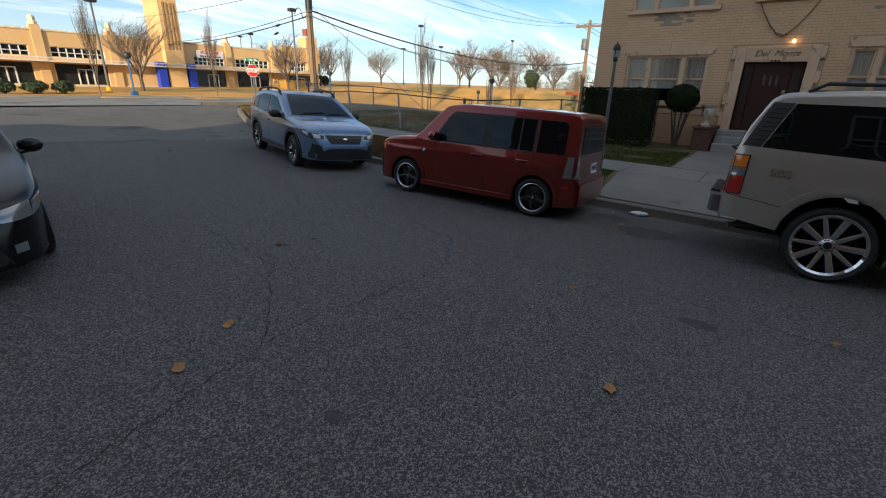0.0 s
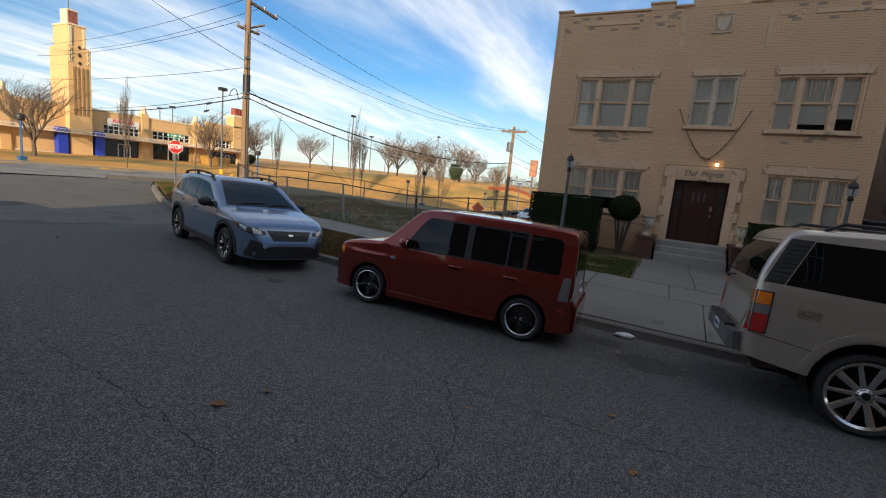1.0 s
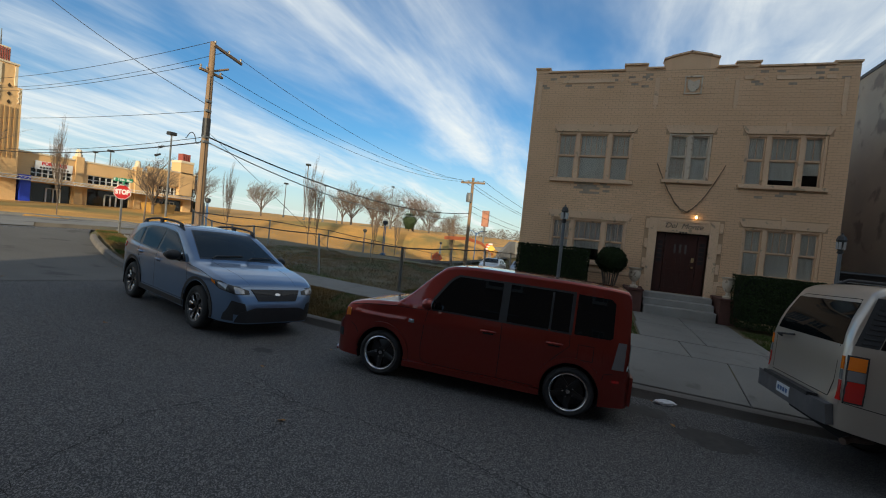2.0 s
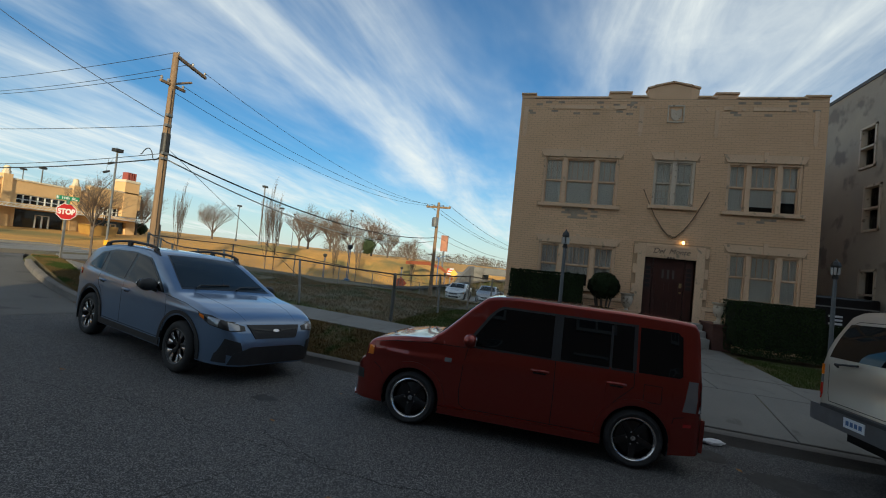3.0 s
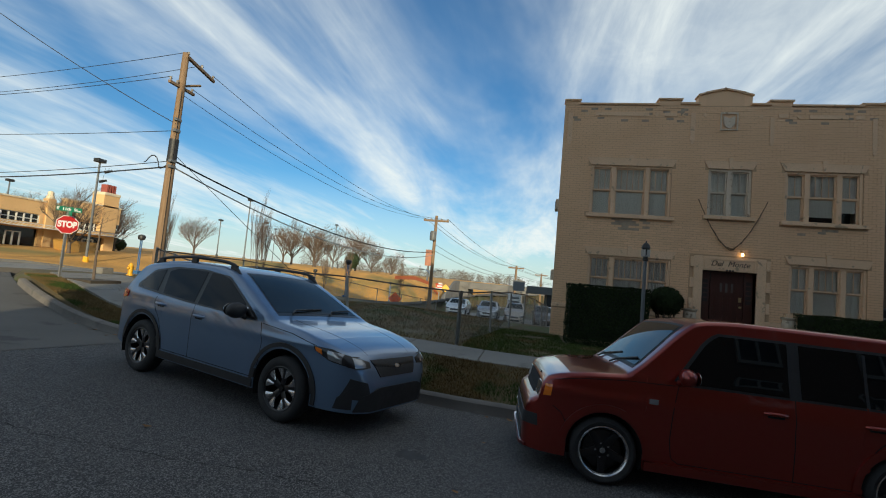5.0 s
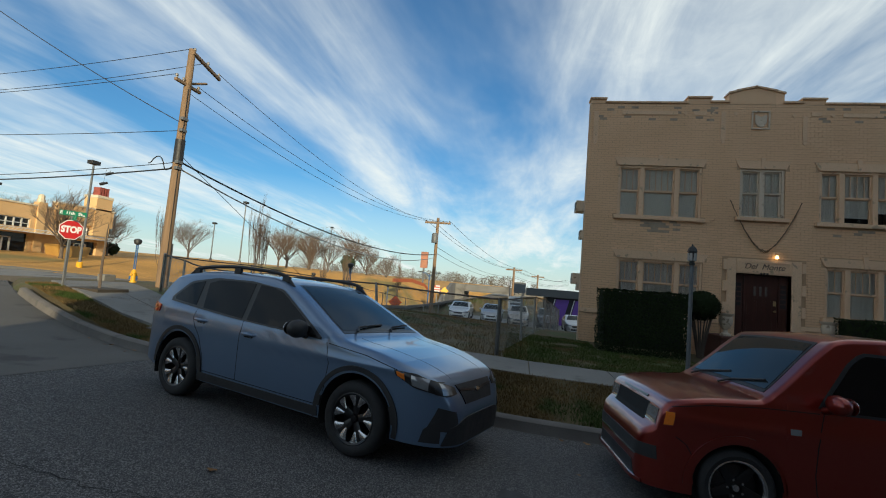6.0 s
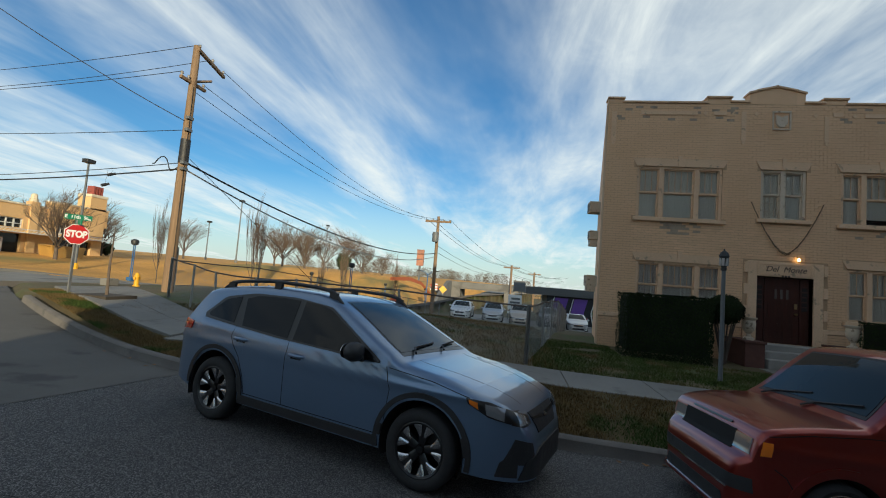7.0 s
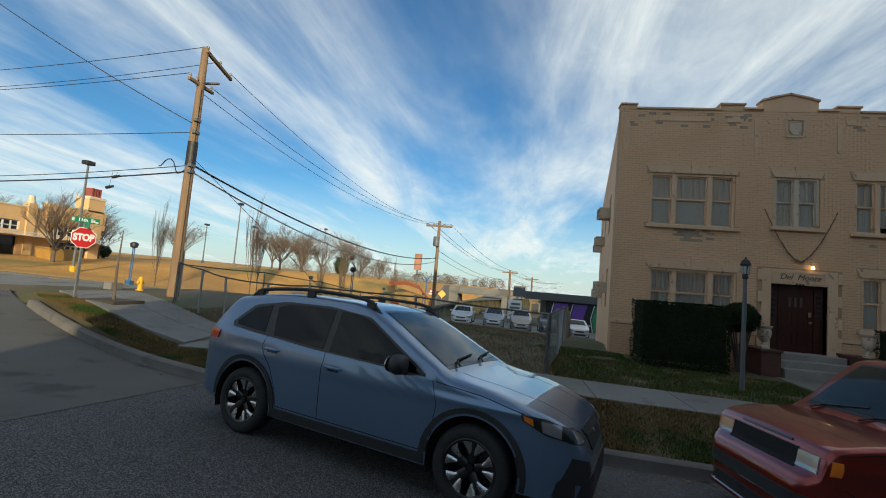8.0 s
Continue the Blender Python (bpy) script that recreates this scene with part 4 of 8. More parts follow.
for a, b in BAYS + [(29.7, 32.5)]:
    g = part("shop_window", bx(a, b, MY + 0.2, MY + 0.22, MZ, MZ + 1.55), SHOP_GLASS, hall, "wide shop window with glazed door")
    f = bmesh.new()
    mid_ = (a + b) / 2 + 0.2
    for q in ((mid_ - 0.5, mid_ - 0.42), (mid_ - 0.04, mid_ + 0.04), (mid_ + 0.42, mid_ + 0.5)):
        box(f, q[0], q[1], MY + 0.12, MY + 0.2, MZ, MZ + 1.25)
    box(f, mid_ - 0.5, mid_ + 0.5, MY + 0.12, MY + 0.2, MZ + 1.18, MZ + 1.25)
    part("door_frame", f, SHOP_WHITE, g)
    g = part("clerestory", bx(a, b, MY + 0.2, MY + 0.22, MZ + 1.9, MZ + 2.65), SHOP_GLASS, hall, "dark upper window row with white bars")
    f = bmesh.new()
    for k in range(8):
        u = a + (b - a) * k / 7
        box(f, u - 0.03, u + 0.03, MY + 0.10, MY + 0.2, MZ + 1.9, MZ + 2.65)
    for zz in (MZ + 1.9, MZ + 2.25, MZ + 2.6):
        box(f, a, b, MY + 0.10, MY + 0.2, zz, zz + 0.05)
    part("window_bars", f, SHOP_WHITE, g)
# the canopy lattice
can = bmesh.new()
for zz in (MZ + 1.62, MZ + 1.86):
    box(can, MX0, MX1 + 0.2, MY - 1.0, MY - 0.93, zz, zz + 0.05)
for k in range(100):
    a = MX0 + k * 0.5
    prism(can, [(a, MZ + 1.64), (a + 0.04, MZ + 1.64), (a + 0.29, MZ + 1.88), (a + 0.25, MZ + 1.88)], MY - 0.98, MY - 0.95, "y")
    prism(can, [(a + 0.25, MZ + 1.64), (a + 0.29, MZ + 1.64), (a + 0.54, MZ + 1.88), (a + 0.50, MZ + 1.88)], MY - 0.98, MY - 0.95, "y")
box(can, MX0, MX1, MY - 0.95, MY, MZ + 1.64, MZ + 1.68)
part("canopy", can, SHOP_WHITE, hall, "white lattice canopy over the shop fronts")
for x in (-12.2, -7.8, -3.4, 1.0, 5.4, 9.8, 14.2, 23.3, 28.0):
    p = part("pilaster", bx(x - 0.28, x + 0.28, MY - 0.12, MY + 0.4, MZ, MTOP + 0.35), TAN_BRICK, hall)
    part("finial", lathe(bmesh.new(), [(0.26, MTOP + 0.35), (0.26, MTOP + 0.55), (0.2, MTOP + 0.6), (0.2, MTOP + 0.85), (0.1, MTOP + 0.95), (0, MTOP + 0.95)], 8, Matrix.Translation((x, MY + 0.14, 0))), CREAM_STONE, p)
# corner block and its stepped finial
part("corner_block", bx(29.0, MX1 + 0.1, MY - 0.2, MY + 0.4, MZ + 2.75, MTOP + 0.5), TAN_BRICK, hall)
part("corner_coping", bx(28.95, MX1 + 0.15, MY - 0.25, MY + 0.45, MTOP + 0.5, MTOP + 0.62), CREAM_STONE, hall)
ct = part("corner_tower", bx(31.9, 33.3, MY - 0.25, MY + 1.0, MZ + 2.0, MTOP + 1.5), TAN_BRICK, hall)
part("tower_cap", bx(31.85, 33.35, MY - 0.3, MY + 1.05, MTOP + 1.5, MTOP + 1.75, bevel=0.05), CREAM_STONE, ct)
f = bmesh.new()
for k in range(4):
    box(f, 32.2 + k * 0.23, 32.34 + k * 0.23, MY - 0.05, MY + 0.6, MTOP + 1.75, MTOP + 2.45)
part("tower_crown", f, TERRA_RED, ct)
# the tall tower
TX = 18.4
tower = part("tall_tower", bx(TX - 0.72, TX + 0.72, MY - 0.6, MY + 2.0, MZ - 1.0, 9.0), TAN_BRICK, hall, "tall tan brick tower with cream lattice panels")
part("tower_shaft", bx(TX - 0.56, TX + 0.56, MY - 0.35, MY + 1.75, 9.0, 10.6), TAN_BRICK, tower)
part("tower_head", bx(TX - 0.330, TX + 0.330, MY + 0.2, MY + 1.2, 10.6, 11.7), CREAM_STONE, tower)
f = bmesh.new()
for k in range(5):
    box(f, TX - 0.277 + k * 0.125, TX - 0.224 + k * 0.125, MY + 0.14, MY + 0.2, 10.75, 11.6)
part("tower_crown", f, TERRA_RED, tower)
f = bmesh.new()
for s in (-1, 1):
    for k in range(3):
        zz = 7.9 + 0.34 * k
        cx = TX + s * 0.58
        for d in (-1, 1):
            prism(f, [(cx - 0.13 * d, zz), (cx - 0.08 * d, zz), (cx + 0.13 * d, zz + 0.34), (cx + 0.08 * d, zz + 0.34)], MY - 0.66, MY - 0.58, "y")
    box(f, TX + s * 0.44 - 0.08, TX + s * 0.44 + 0.08, MY - 0.42, MY - 0.35, 9.1, 10.4)
box(f, TX - 0.60, TX + 0.60, MY - 0.42, MY + 1.8, 10.5, 10.62)
part("lattice_panels", f, CREAM_STONE, tower)
# raised dark diamonds, coloured as the shade inside holes
f = bmesh.new()
for k in range(3):
    prism(f, [(TX - 0.106, 7.9 + 0.55 * k), (TX, 7.76 + 0.55 * k), (TX + 0.106, 7.9 + 0.55 * k), (TX, 8.04 + 0.55 * k)], MY - 0.64, MY - 0.58, "y")
part("diamond_holes", f, plain("painted recess shade", (0.05, 0.035, 0.02), 0.9), tower)
f = bmesh.new()
for k in (-0.4, -0.14, 0.14, 0.4):
    box(f, TX + k - 0.05, TX + k + 0.05, MY - 0.66, MY - 0.58, MZ + 3.0, 7.6)
part("shaft_ribs", f, material("dark tan brick", (0.40, 0.25, 0.11), (0.34, 0.21, 0.09), 1), tower)
part("flag_mast", tube(bmesh.new(), [(TX, MY + 0.7, 11.7), (TX, MY + 0.7, 12.9)], [0.05, 0.02], 6), GREY_POST, tower)
for s in (-1, 1):
    f = bmesh.new()
    box(f, TX + s * 1.2 - 0.3, TX + s * 1.2 + 0.3, MY - 0.7, MY - 0.1, MZ - 0.2, MZ + 2.0)
    part("entrance_pier", f, SHOP_BLUE, tower, "blue glazed entrance piers")
board = thing("lease_board", "white lease board with red and grey lettering on the hall front", "sign")
part("board", bx(20.4, 22.8, MY - 0.1, MY - 0.03, MZ + 2.55, MZ + 3.15), WHITE_SIGN, board)
letters("lettering", "FOR LEASE", 0.34, 0.01, plain("red lettering", (0.6, 0.03, 0.03), 0.5), board, pose(21.6, MY - 0.11, MZ + 2.98, 90, 0, 0), 0, 0.01)
f = bmesh.new()
for k in range(10):
    box(f, 20.7 + k * 0.19, 20.83 + k * 0.19, MY - 0.115, MY - 0.1, MZ + 2.62, MZ + 2.75)
part("number_bars", f, LETTER_DARK, board)
# the yellow skip by the hall
SKIP_PAINT = material("dull ochre paint", (0.42, 0.24, 0.06), (0.34, 0.19, 0.05), 2, 0.6, 0.2)
skip = thing("skip", "dull ochre yellow steel skip on the hall forecourt", "skip")
part("bin", prism(bmesh.new(), [(27.0, MZ + 0.1), (29.0, MZ + 0.1), (29.2, MZ + 0.95), (26.8, MZ + 0.95)], MY - 3.4, MY - 2.2, "y", 0.03), SKIP_PAINT, skip)

# ---- parked cars ----
from mathutils.bvhtree import BVHTree

RUBBER = material("tyre rubber", (0.022, 0.022, 0.023), (0.015, 0.015, 0.016), 8, 0.8, 0.2, 60)
BLACK_PLASTIC = material("black plastic", (0.022, 0.022, 0.024), (0.016, 0.016, 0.018), 6, 0.55, 0.1, 90)
SHADE_BLACK = plain("shade and grille black", (0.008, 0.008, 0.008), 0.95)
CHROME = plain("chrome", (0.75, 0.75, 0.76), 0.08, 1.0)
ALLOY = plain("machined alloy", (0.60, 0.60, 0.61), 0.25, 1.0)
BLACK_GLOSS = plain("gloss black", (0.008, 0.008, 0.009), 0.3)
CAR_GLASS = glass_material("car glass", (0.004, 0.005, 0.006), 0.0, 0.005)
SCREEN_GLASS = glass_material("windscreen glass", (0.022, 0.028, 0.03), 0.0, 0.005)
LAMP_CLEAR = plain("clear lamp", (0.30, 0.31, 0.33), 0.12, 0.5, 0.8)
LAMP_AMBER = plain("amber lamp", (0.80, 0.20, 0.015), 0.15, 0, 1.0)
LAMP_RED = plain("red lamp", (0.45, 0.012, 0.010), 0.15, 0, 1.0)
LAMP_GREY = plain("grey lamp", (0.17, 0.16, 0.165), 0.12, 0, 1.0)
SEAM = plain("panel gap and shade", (0.006, 0.006, 0.006), 0.9)
PLATE = plain("number plate", (0.62, 0.66, 0.70), 0.4)
PLATE_INK = plain("plate ink", (0.05, 0.12, 0.28), 0.5)


def paint(name, c, metal=0.35, rough=0.32, coat=0.9):
    return material(name, c, tuple(v * 0.95 for v in c), 1.5, rough, 0, 900, metal, coat, 0.0, None, 0, 0.0)


def bend(poly, n):
    """n + 1 points evenly along an open line of 2D points."""
    seg = [math.dist(a, b) for a, b in zip(poly, poly[1:])]
    total = sum(seg) or 1e-6
    out = []
    for i in range(n + 1):
        s = total * i / n
        for (a, b), d in zip(zip(poly, poly[1:]), seg):
            if s <= d + 1e-9 or (a, b) == (poly[-2], poly[-1]):
                k = min(1, s / d) if d else 0
                out.append((a[0] + (b[0] - a[0]) * k, a[1] + (b[1] - a[1]) * k))
                break
            s -= d
    return out


class Car:
    """A parked car. Its own axes: x ahead, y to its left, z up, the ground at 0 midway between the axles."""

    def __init__(self, label, group, m, spec, body_paint):
        self.s, self.paint = spec, body_paint
        self.root = thing("car", label, "car", group, m=m)
        bm = self.shell()
        me = mesh_of("body", bm, body_paint, 42)
        self.body = part("body", me, body_paint, self.root)
        self.tree = BVHTree.FromPolygons([v.co.copy() for v in me.vertices], [tuple(p.vertices) for p in me.polygons])
        wb, w = spec["wb"] / 2, spec["w"]
        # a near-black box fills the hollow shell, with dark liners, as shade underneath
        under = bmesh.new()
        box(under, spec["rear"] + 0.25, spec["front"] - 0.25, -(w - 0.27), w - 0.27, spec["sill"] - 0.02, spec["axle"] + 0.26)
        part("underbody", under, SHADE_BLACK, self.root)
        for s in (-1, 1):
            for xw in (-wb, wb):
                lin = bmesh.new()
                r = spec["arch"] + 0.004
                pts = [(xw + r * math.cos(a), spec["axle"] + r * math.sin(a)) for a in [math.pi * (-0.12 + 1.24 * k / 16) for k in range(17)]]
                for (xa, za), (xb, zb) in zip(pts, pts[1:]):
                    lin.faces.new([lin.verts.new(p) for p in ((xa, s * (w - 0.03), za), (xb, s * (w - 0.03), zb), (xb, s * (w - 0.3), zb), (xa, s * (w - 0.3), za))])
                part("wheel_liner", lin, SHADE_BLACK, self.root)

    def top(self, x):
        return ease_table(self.s["top"], x)

    def half(self, x, z):
        s = self.s
        w = s["w"] * ease_table(s["plan"], x)
        belt = s["belt"]
        if z > belt:
            w -= s["tumble"] * (z - belt) / 0.5 + 0.012 * min(1, (z - belt) / 0.05)
        else:
            k = (z - s["sill"]) / (belt - s["sill"])
            w -= 0.035 * (1 - k) ** 2 + 0.020 * max(0, k - 0.75) * 4 * max(0, k - 0.75)
            w += 0.012 * math.exp(-((z - s["crease"]) / 0.035) ** 2)
        return w

    def bottom(self, x):
        s = self.s
        z = lerp_table(s["under"], x)
        for xw in (-s["wb"] / 2, s["wb"] / 2):
            d = abs(x - xw)
            if d < s["arch"]:
                z = max(z, s["axle"] + math.sqrt(s["arch"] ** 2 - d * d))
        return z

    def shell(self):
        s = self.s
        bm = bmesh.new()
        wb, ar = s["wb"] / 2, s["arch"]
        xs = set()
        x = s["rear"]
        while x < s["front"] + 1e-6:
            xs.add(round(x, 4))
            x += 0.045
        for xw in (-wb, wb):
            for k in range(25):
                xs.add(round(xw + ar * math.cos(math.pi * k / 24), 4))
            xs.add(round(xw - ar - 0.002, 4))
            xs.add(round(xw + ar + 0.002, 4))
        for t in s["top"]:
            xs.add(round(t[0], 4))
        xs.add(s["front"])
        xs = sorted(v for v in xs if s["rear"] <= v <= s["front"])
        clean = [xs[0]]
        for v in xs[1:]:
            if v - clean[-1] > 0.0015:
                clean.append(v)
        rows = []
        NS, NR, NT = 18, 6, 8
        for x in clean:
            zt, zb = self.top(x), self.bottom(x)
            zb = min(zb, zt - 0.02)
            r = min(s["round"], (zt - zb) * 0.45)
            pts = []
            zs = zt - r
            for j in range(NS):
                z = zb + (zs - zb) * j / NS
                pts.append((self.half(x, z), z))
            we = self.half(x, zs)
            for j in range(NR + 1):
                a = math.pi / 2 * j / NR
                pts.append((we - r * 1.25 * (1 - math.cos(a)), zs + r * math.sin(a)))
            wr = pts[-1][0]
            crown = 0.03 * min(1, wr)
            for j in range(1, NT + 1):
                y = wr * (1 - j / NT)
                pts.append((y, zt + crown * (1 - (y / wr) ** 2) * min(1, (zt - zb))))
            ring = [bm.verts.new((x, y, z)) for y, z in pts]
            ring += [bm.verts.new((x, -y, z)) for y, z in reversed(pts[:-1])]
            rows.append(ring)
        n = len(rows[0])
        for a, b in zip(rows, rows[1:]):
            for j in range(n - 1):
                bm.faces.new((a[j], b[j], b[j + 1], a[j + 1]))
        for ring, flip in ((rows[0], False), (rows[-1], True)):
            for j in range((n - 1) // 2):
                q = [ring[j], ring[j + 1], ring[n - 2 - j], ring[n - 1 - j]]
                q = list(dict.fromkeys(q))
                if len(q) > 2:
                    bm.faces.new(q if flip else q[::-1])
        bmesh.ops.remove_doubles(bm, verts=bm.verts, dist=0.0008)
        bmesh.ops.recalc_face_normals(bm, faces=bm.faces)
        return bm

    def cast(self, kind, a, b):
        if kind in ("left", "right"):
            s = 1 if kind == "left" else -1
            o, d = Vector((a, s * 3, b)), Vector((0, -s, 0))
        elif kind == "front":
            o, d = Vector((6, a, b)), Vector((-1, 0, 0))
        elif kind == "rear":
            o, d = Vector((-6, a, b)), Vector((1, 0, 0))
        else:
            o, d = Vector((a, b, 6)), Vector((0, 0, -1))
        p, nrm, _, _ = self.tree.ray_cast(o, d)
        if p is None:
            return None
        return p, (nrm if nrm.dot(d) < 0 else -nrm), d

    def patch(self, name, mat, line_a, line_b, kind, off=0.004, nu=14, nv=6, parent=None, label="", deep=0.02, even=True):
        """A panel between two lines of points, laid on the body and standing off it a little."""
        A, B = (bend(line_a, nu), bend(line_b, nu)) if even else (line_a, line_b)
        nu = len(A) - 1
        bm = bmesh.new()
        grid = []
        for i in range(nu + 1):
            col = []
            for j in range(nv + 1):
                k = j / nv
                h = self.cast(kind, A[i][0] + (B[i][0] - A[i][0]) * k, A[i][1] + (B[i][1] - A[i][1]) * k)
                col.append(h)
            grid.append(col)
        known = [h for c in grid for h in c if h]
        if not known:
            bm.free()
            return None
        V = [[bm.verts.new(h[0] + h[1] * off) if h else None for h in c] for c in grid]
        for i in range(nu):
            for j in range(nv):
                q = [V[i][j], V[i + 1][j], V[i + 1][j + 1], V[i][j + 1]]
                if all(q):
                    bm.faces.new(q)
        rim = [(i, 0) for i in range(nu)] + [(nu, j) for j in range(nv)] + [(nu - i, nv) for i in range(nu)] + [(0, nv - j) for j in range(nv)]
        low = [bm.verts.new(grid[i][j][0] + grid[i][j][1] * (off - deep)) if grid[i][j] else None for i, j in rim]
        for k in range(len(rim)):
            (i, j), (i2, j2) = rim[k], rim[(k + 1) % len(rim)]
            q = [V[i][j], low[k], low[(k + 1) % len(rim)], V[i2][j2]]
            if all(q):
                bm.faces.new(q)
        bmesh.ops.recalc_face_normals(bm, faces=bm.faces)
        d = known[0][2]
        f0 = max(bm.faces, key=lambda f: f.calc_area())
        if f0.normal.dot(d) > 0:
            bmesh.ops.reverse_faces(bm, faces=bm.faces)
        return part(name, bm, mat, parent or self.root, label, smooth=35)

    def seam(self, pts, kind, parent=None, width=0.007, name="panel_gap"):
        """A thin dark gap between panels along a line."""
        a, b = [], []
        pts = bend(pts, 28)
        for i, p in enumerate(pts):
            u = pts[max(i - 1, 0)]
            v = pts[min(i + 1, len(pts) - 1)]
            dx, dz = v[0] - u[0], v[1] - u[1]
            ln = math.hypot(dx, dz) or 1
            a.append((p[0] - dz / ln * width / 2, p[1] + dx / ln * width / 2))
            b.append((p[0] + dz / ln * width / 2, p[1] - dx / ln * width / 2))
        self.patch(name, SEAM, a, b, kind, 0.0012, 24, 1, parent or self.body, deep=0.004, even=False)

    def ring(self, name, mat, xw, r0, r1, kind, a0=-0.05, a1=1.05, off=0.012, label=""):
        z = self.s["axle"]
        pts = [math.pi * (a0 + (a1 - a0) * k / 24) for k in range(25)]
        return self.patch(name, mat, [(xw + r0 * math.cos(a), z + r0 * math.sin(a)) for a in pts], [(xw + r1 * math.cos(a), z + r1 * math.sin(a)) for a in pts], kind, off, 30, 3, self.root, label, 0.03)

    def handle(self, x, z, side, mat, length=0.19):
        h = self.cast(side, x, z)
        if not h:
            return
        s = 1 if side == "left" else -1
        p = h[0]
        bm = bmesh.new()
        tube(bm, [(p.x - length / 2, p.y - s * 0.004, z), (p.x - length / 2 + 0.02, p.y + s * 0.026, z + 0.003), (p.x, p.y + s * 0.034, z + 0.005), (p.x + length / 2 - 0.02, p.y + s * 0.026, z + 0.003), (p.x + length / 2, p.y - s * 0.004, z)], [0.014, 0.017, 0.018, 0.017, 0.014], 8)
        part("door_handle", bm, mat, self.body, smooth=50)
        # a dark patch laid on the door stands for the shade behind the handle
        self.patch("handle_recess", SEAM, [(x - length * 0.35, z - 0.035), (x + length * 0.35, z - 0.035)], [(x - length * 0.4, z - 0.008), (x + length * 0.4, z - 0.008)], side, 0.001, 8, 2, self.body, deep=0.003)

    def mirror(self, x, z, side, mat, glass=True, size=1.0):
        s = 1 if side == "left" else -1
        y = self.half(x, z - 0.06)
        bm = bmesh.new()
        prof = [(0, -0.09), (0.05, -0.085), (0.085, -0.05), (0.098, 0.0), (0.085, 0.05), (0.05, 0.075), (0, 0.08)]
        m = Matrix.Translation((x, s * (y + 0.115), z)) @ Euler((0, 0, radians(-8 * s))).to_matrix().to_4x4() @ Matrix.Diagonal((0.85 * size, 1.15 * size, 0.82 * size, 1)) @ Euler((0, radians(90), 0)).to_matrix().to_4x4()
        lathe(bm, prof, 16, m)
        tube(bm, [(x + 0.02, s * (y - 0.03), z - 0.075), (x + 0.005, s * (y + 0.08), z - 0.045)], [0.035, 0.03], 8)
        mr = part("door_mirror", bm, mat, self.root, smooth=50)
        if glass:
            g = bmesh.new()
            lathe(g, [(0, 0), (0.085, 0), (0.085, 0.004), (0, 0.004)], 16, Matrix.Translation((x - 0.075, s * (y + 0.125), z)) @ Matrix.Diagonal((1, 1.1 * size, 0.75 * size, 1)) @ Euler((0, radians(90), 0)).to_matrix().to_4x4())
            part("mirror_glass", g, CHROME, mr)

    def wheels(self, build):
        s = self.s
        for side in (-1, 1):
            for xw in (-s["wb"] / 2, s["wb"] / 2):
                m = Matrix.Translation((xw, side * (s["w"] - s["inset"]), s["r"])) @ Euler((radians(-90 * side), 0, 0)).to_matrix().to_4x4()
                build(self.root, m, s["r"], s["rim"], s["tw"])


def tyre(root, m, r, rim, tw):
    h = tw / 2
    prof = [(rim, -h * 0.85), (rim + 0.01, -h * 0.95), (r * 0.5 + rim * 0.5, -h * 1.02), (r - 0.03, -h * 0.93), (r - 0.008, -h * 0.75), (r, -h * 0.5), (r, h * 0.5), (r - 0.008, h * 0.75), (r - 0.03, h * 0.93), (r * 0.5 + rim * 0.5, h * 1.02), (rim + 0.01, h * 0.95), (rim, h * 0.85)]
    return part("wheel", lathe(bmesh.new(), prof, 40), RUBBER, root, smooth=40, m=m)


def spoke(bm, a, r0, r1, w0, w1, z0, z1, thick=0.03, twist=0.0):
    """A tapered spoke from the hub to the rim, bulging outwards."""
    n = 6
    rows = []
    for i in range(n + 1):
        k = i / n
        r = r0 + (r1 - r0) * k
        w = w0 + (w1 - w0) * k
        z = z0 + (z1 - z0) * k
        aa = a + twist * k
        c, s_ = math.cos(aa), math.sin(aa)
        row = []
        for u, dz in ((-w / 2, -thick), (-w / 2, -0.006), (-w * 0.22, 0.0), (w * 0.22, 0.0), (w / 2, -0.006), (w / 2, -thick)):
            row.append(bm.verts.new((r * c - u * s_, r * s_ + u * c, z + dz)))
        rows.append(row)
    for p, q in zip(rows, rows[1:]):
        for j in range(5):
            bm.faces.new((p[j], p[j + 1], q[j + 1], q[j]))


def barrel(bm, rim, h, lip=0.02):
    lathe(bm, [(rim - lip, h * 0.80), (rim - 0.004, h * 0.92), (rim + 0.004, h * 0.90), (rim, h * 0.7)], 40)
    lathe(bm, [(rim - lip, h * 0.80), (rim - 0.03, h * 0.5), (rim - 0.045, -h * 0.8)], 40)


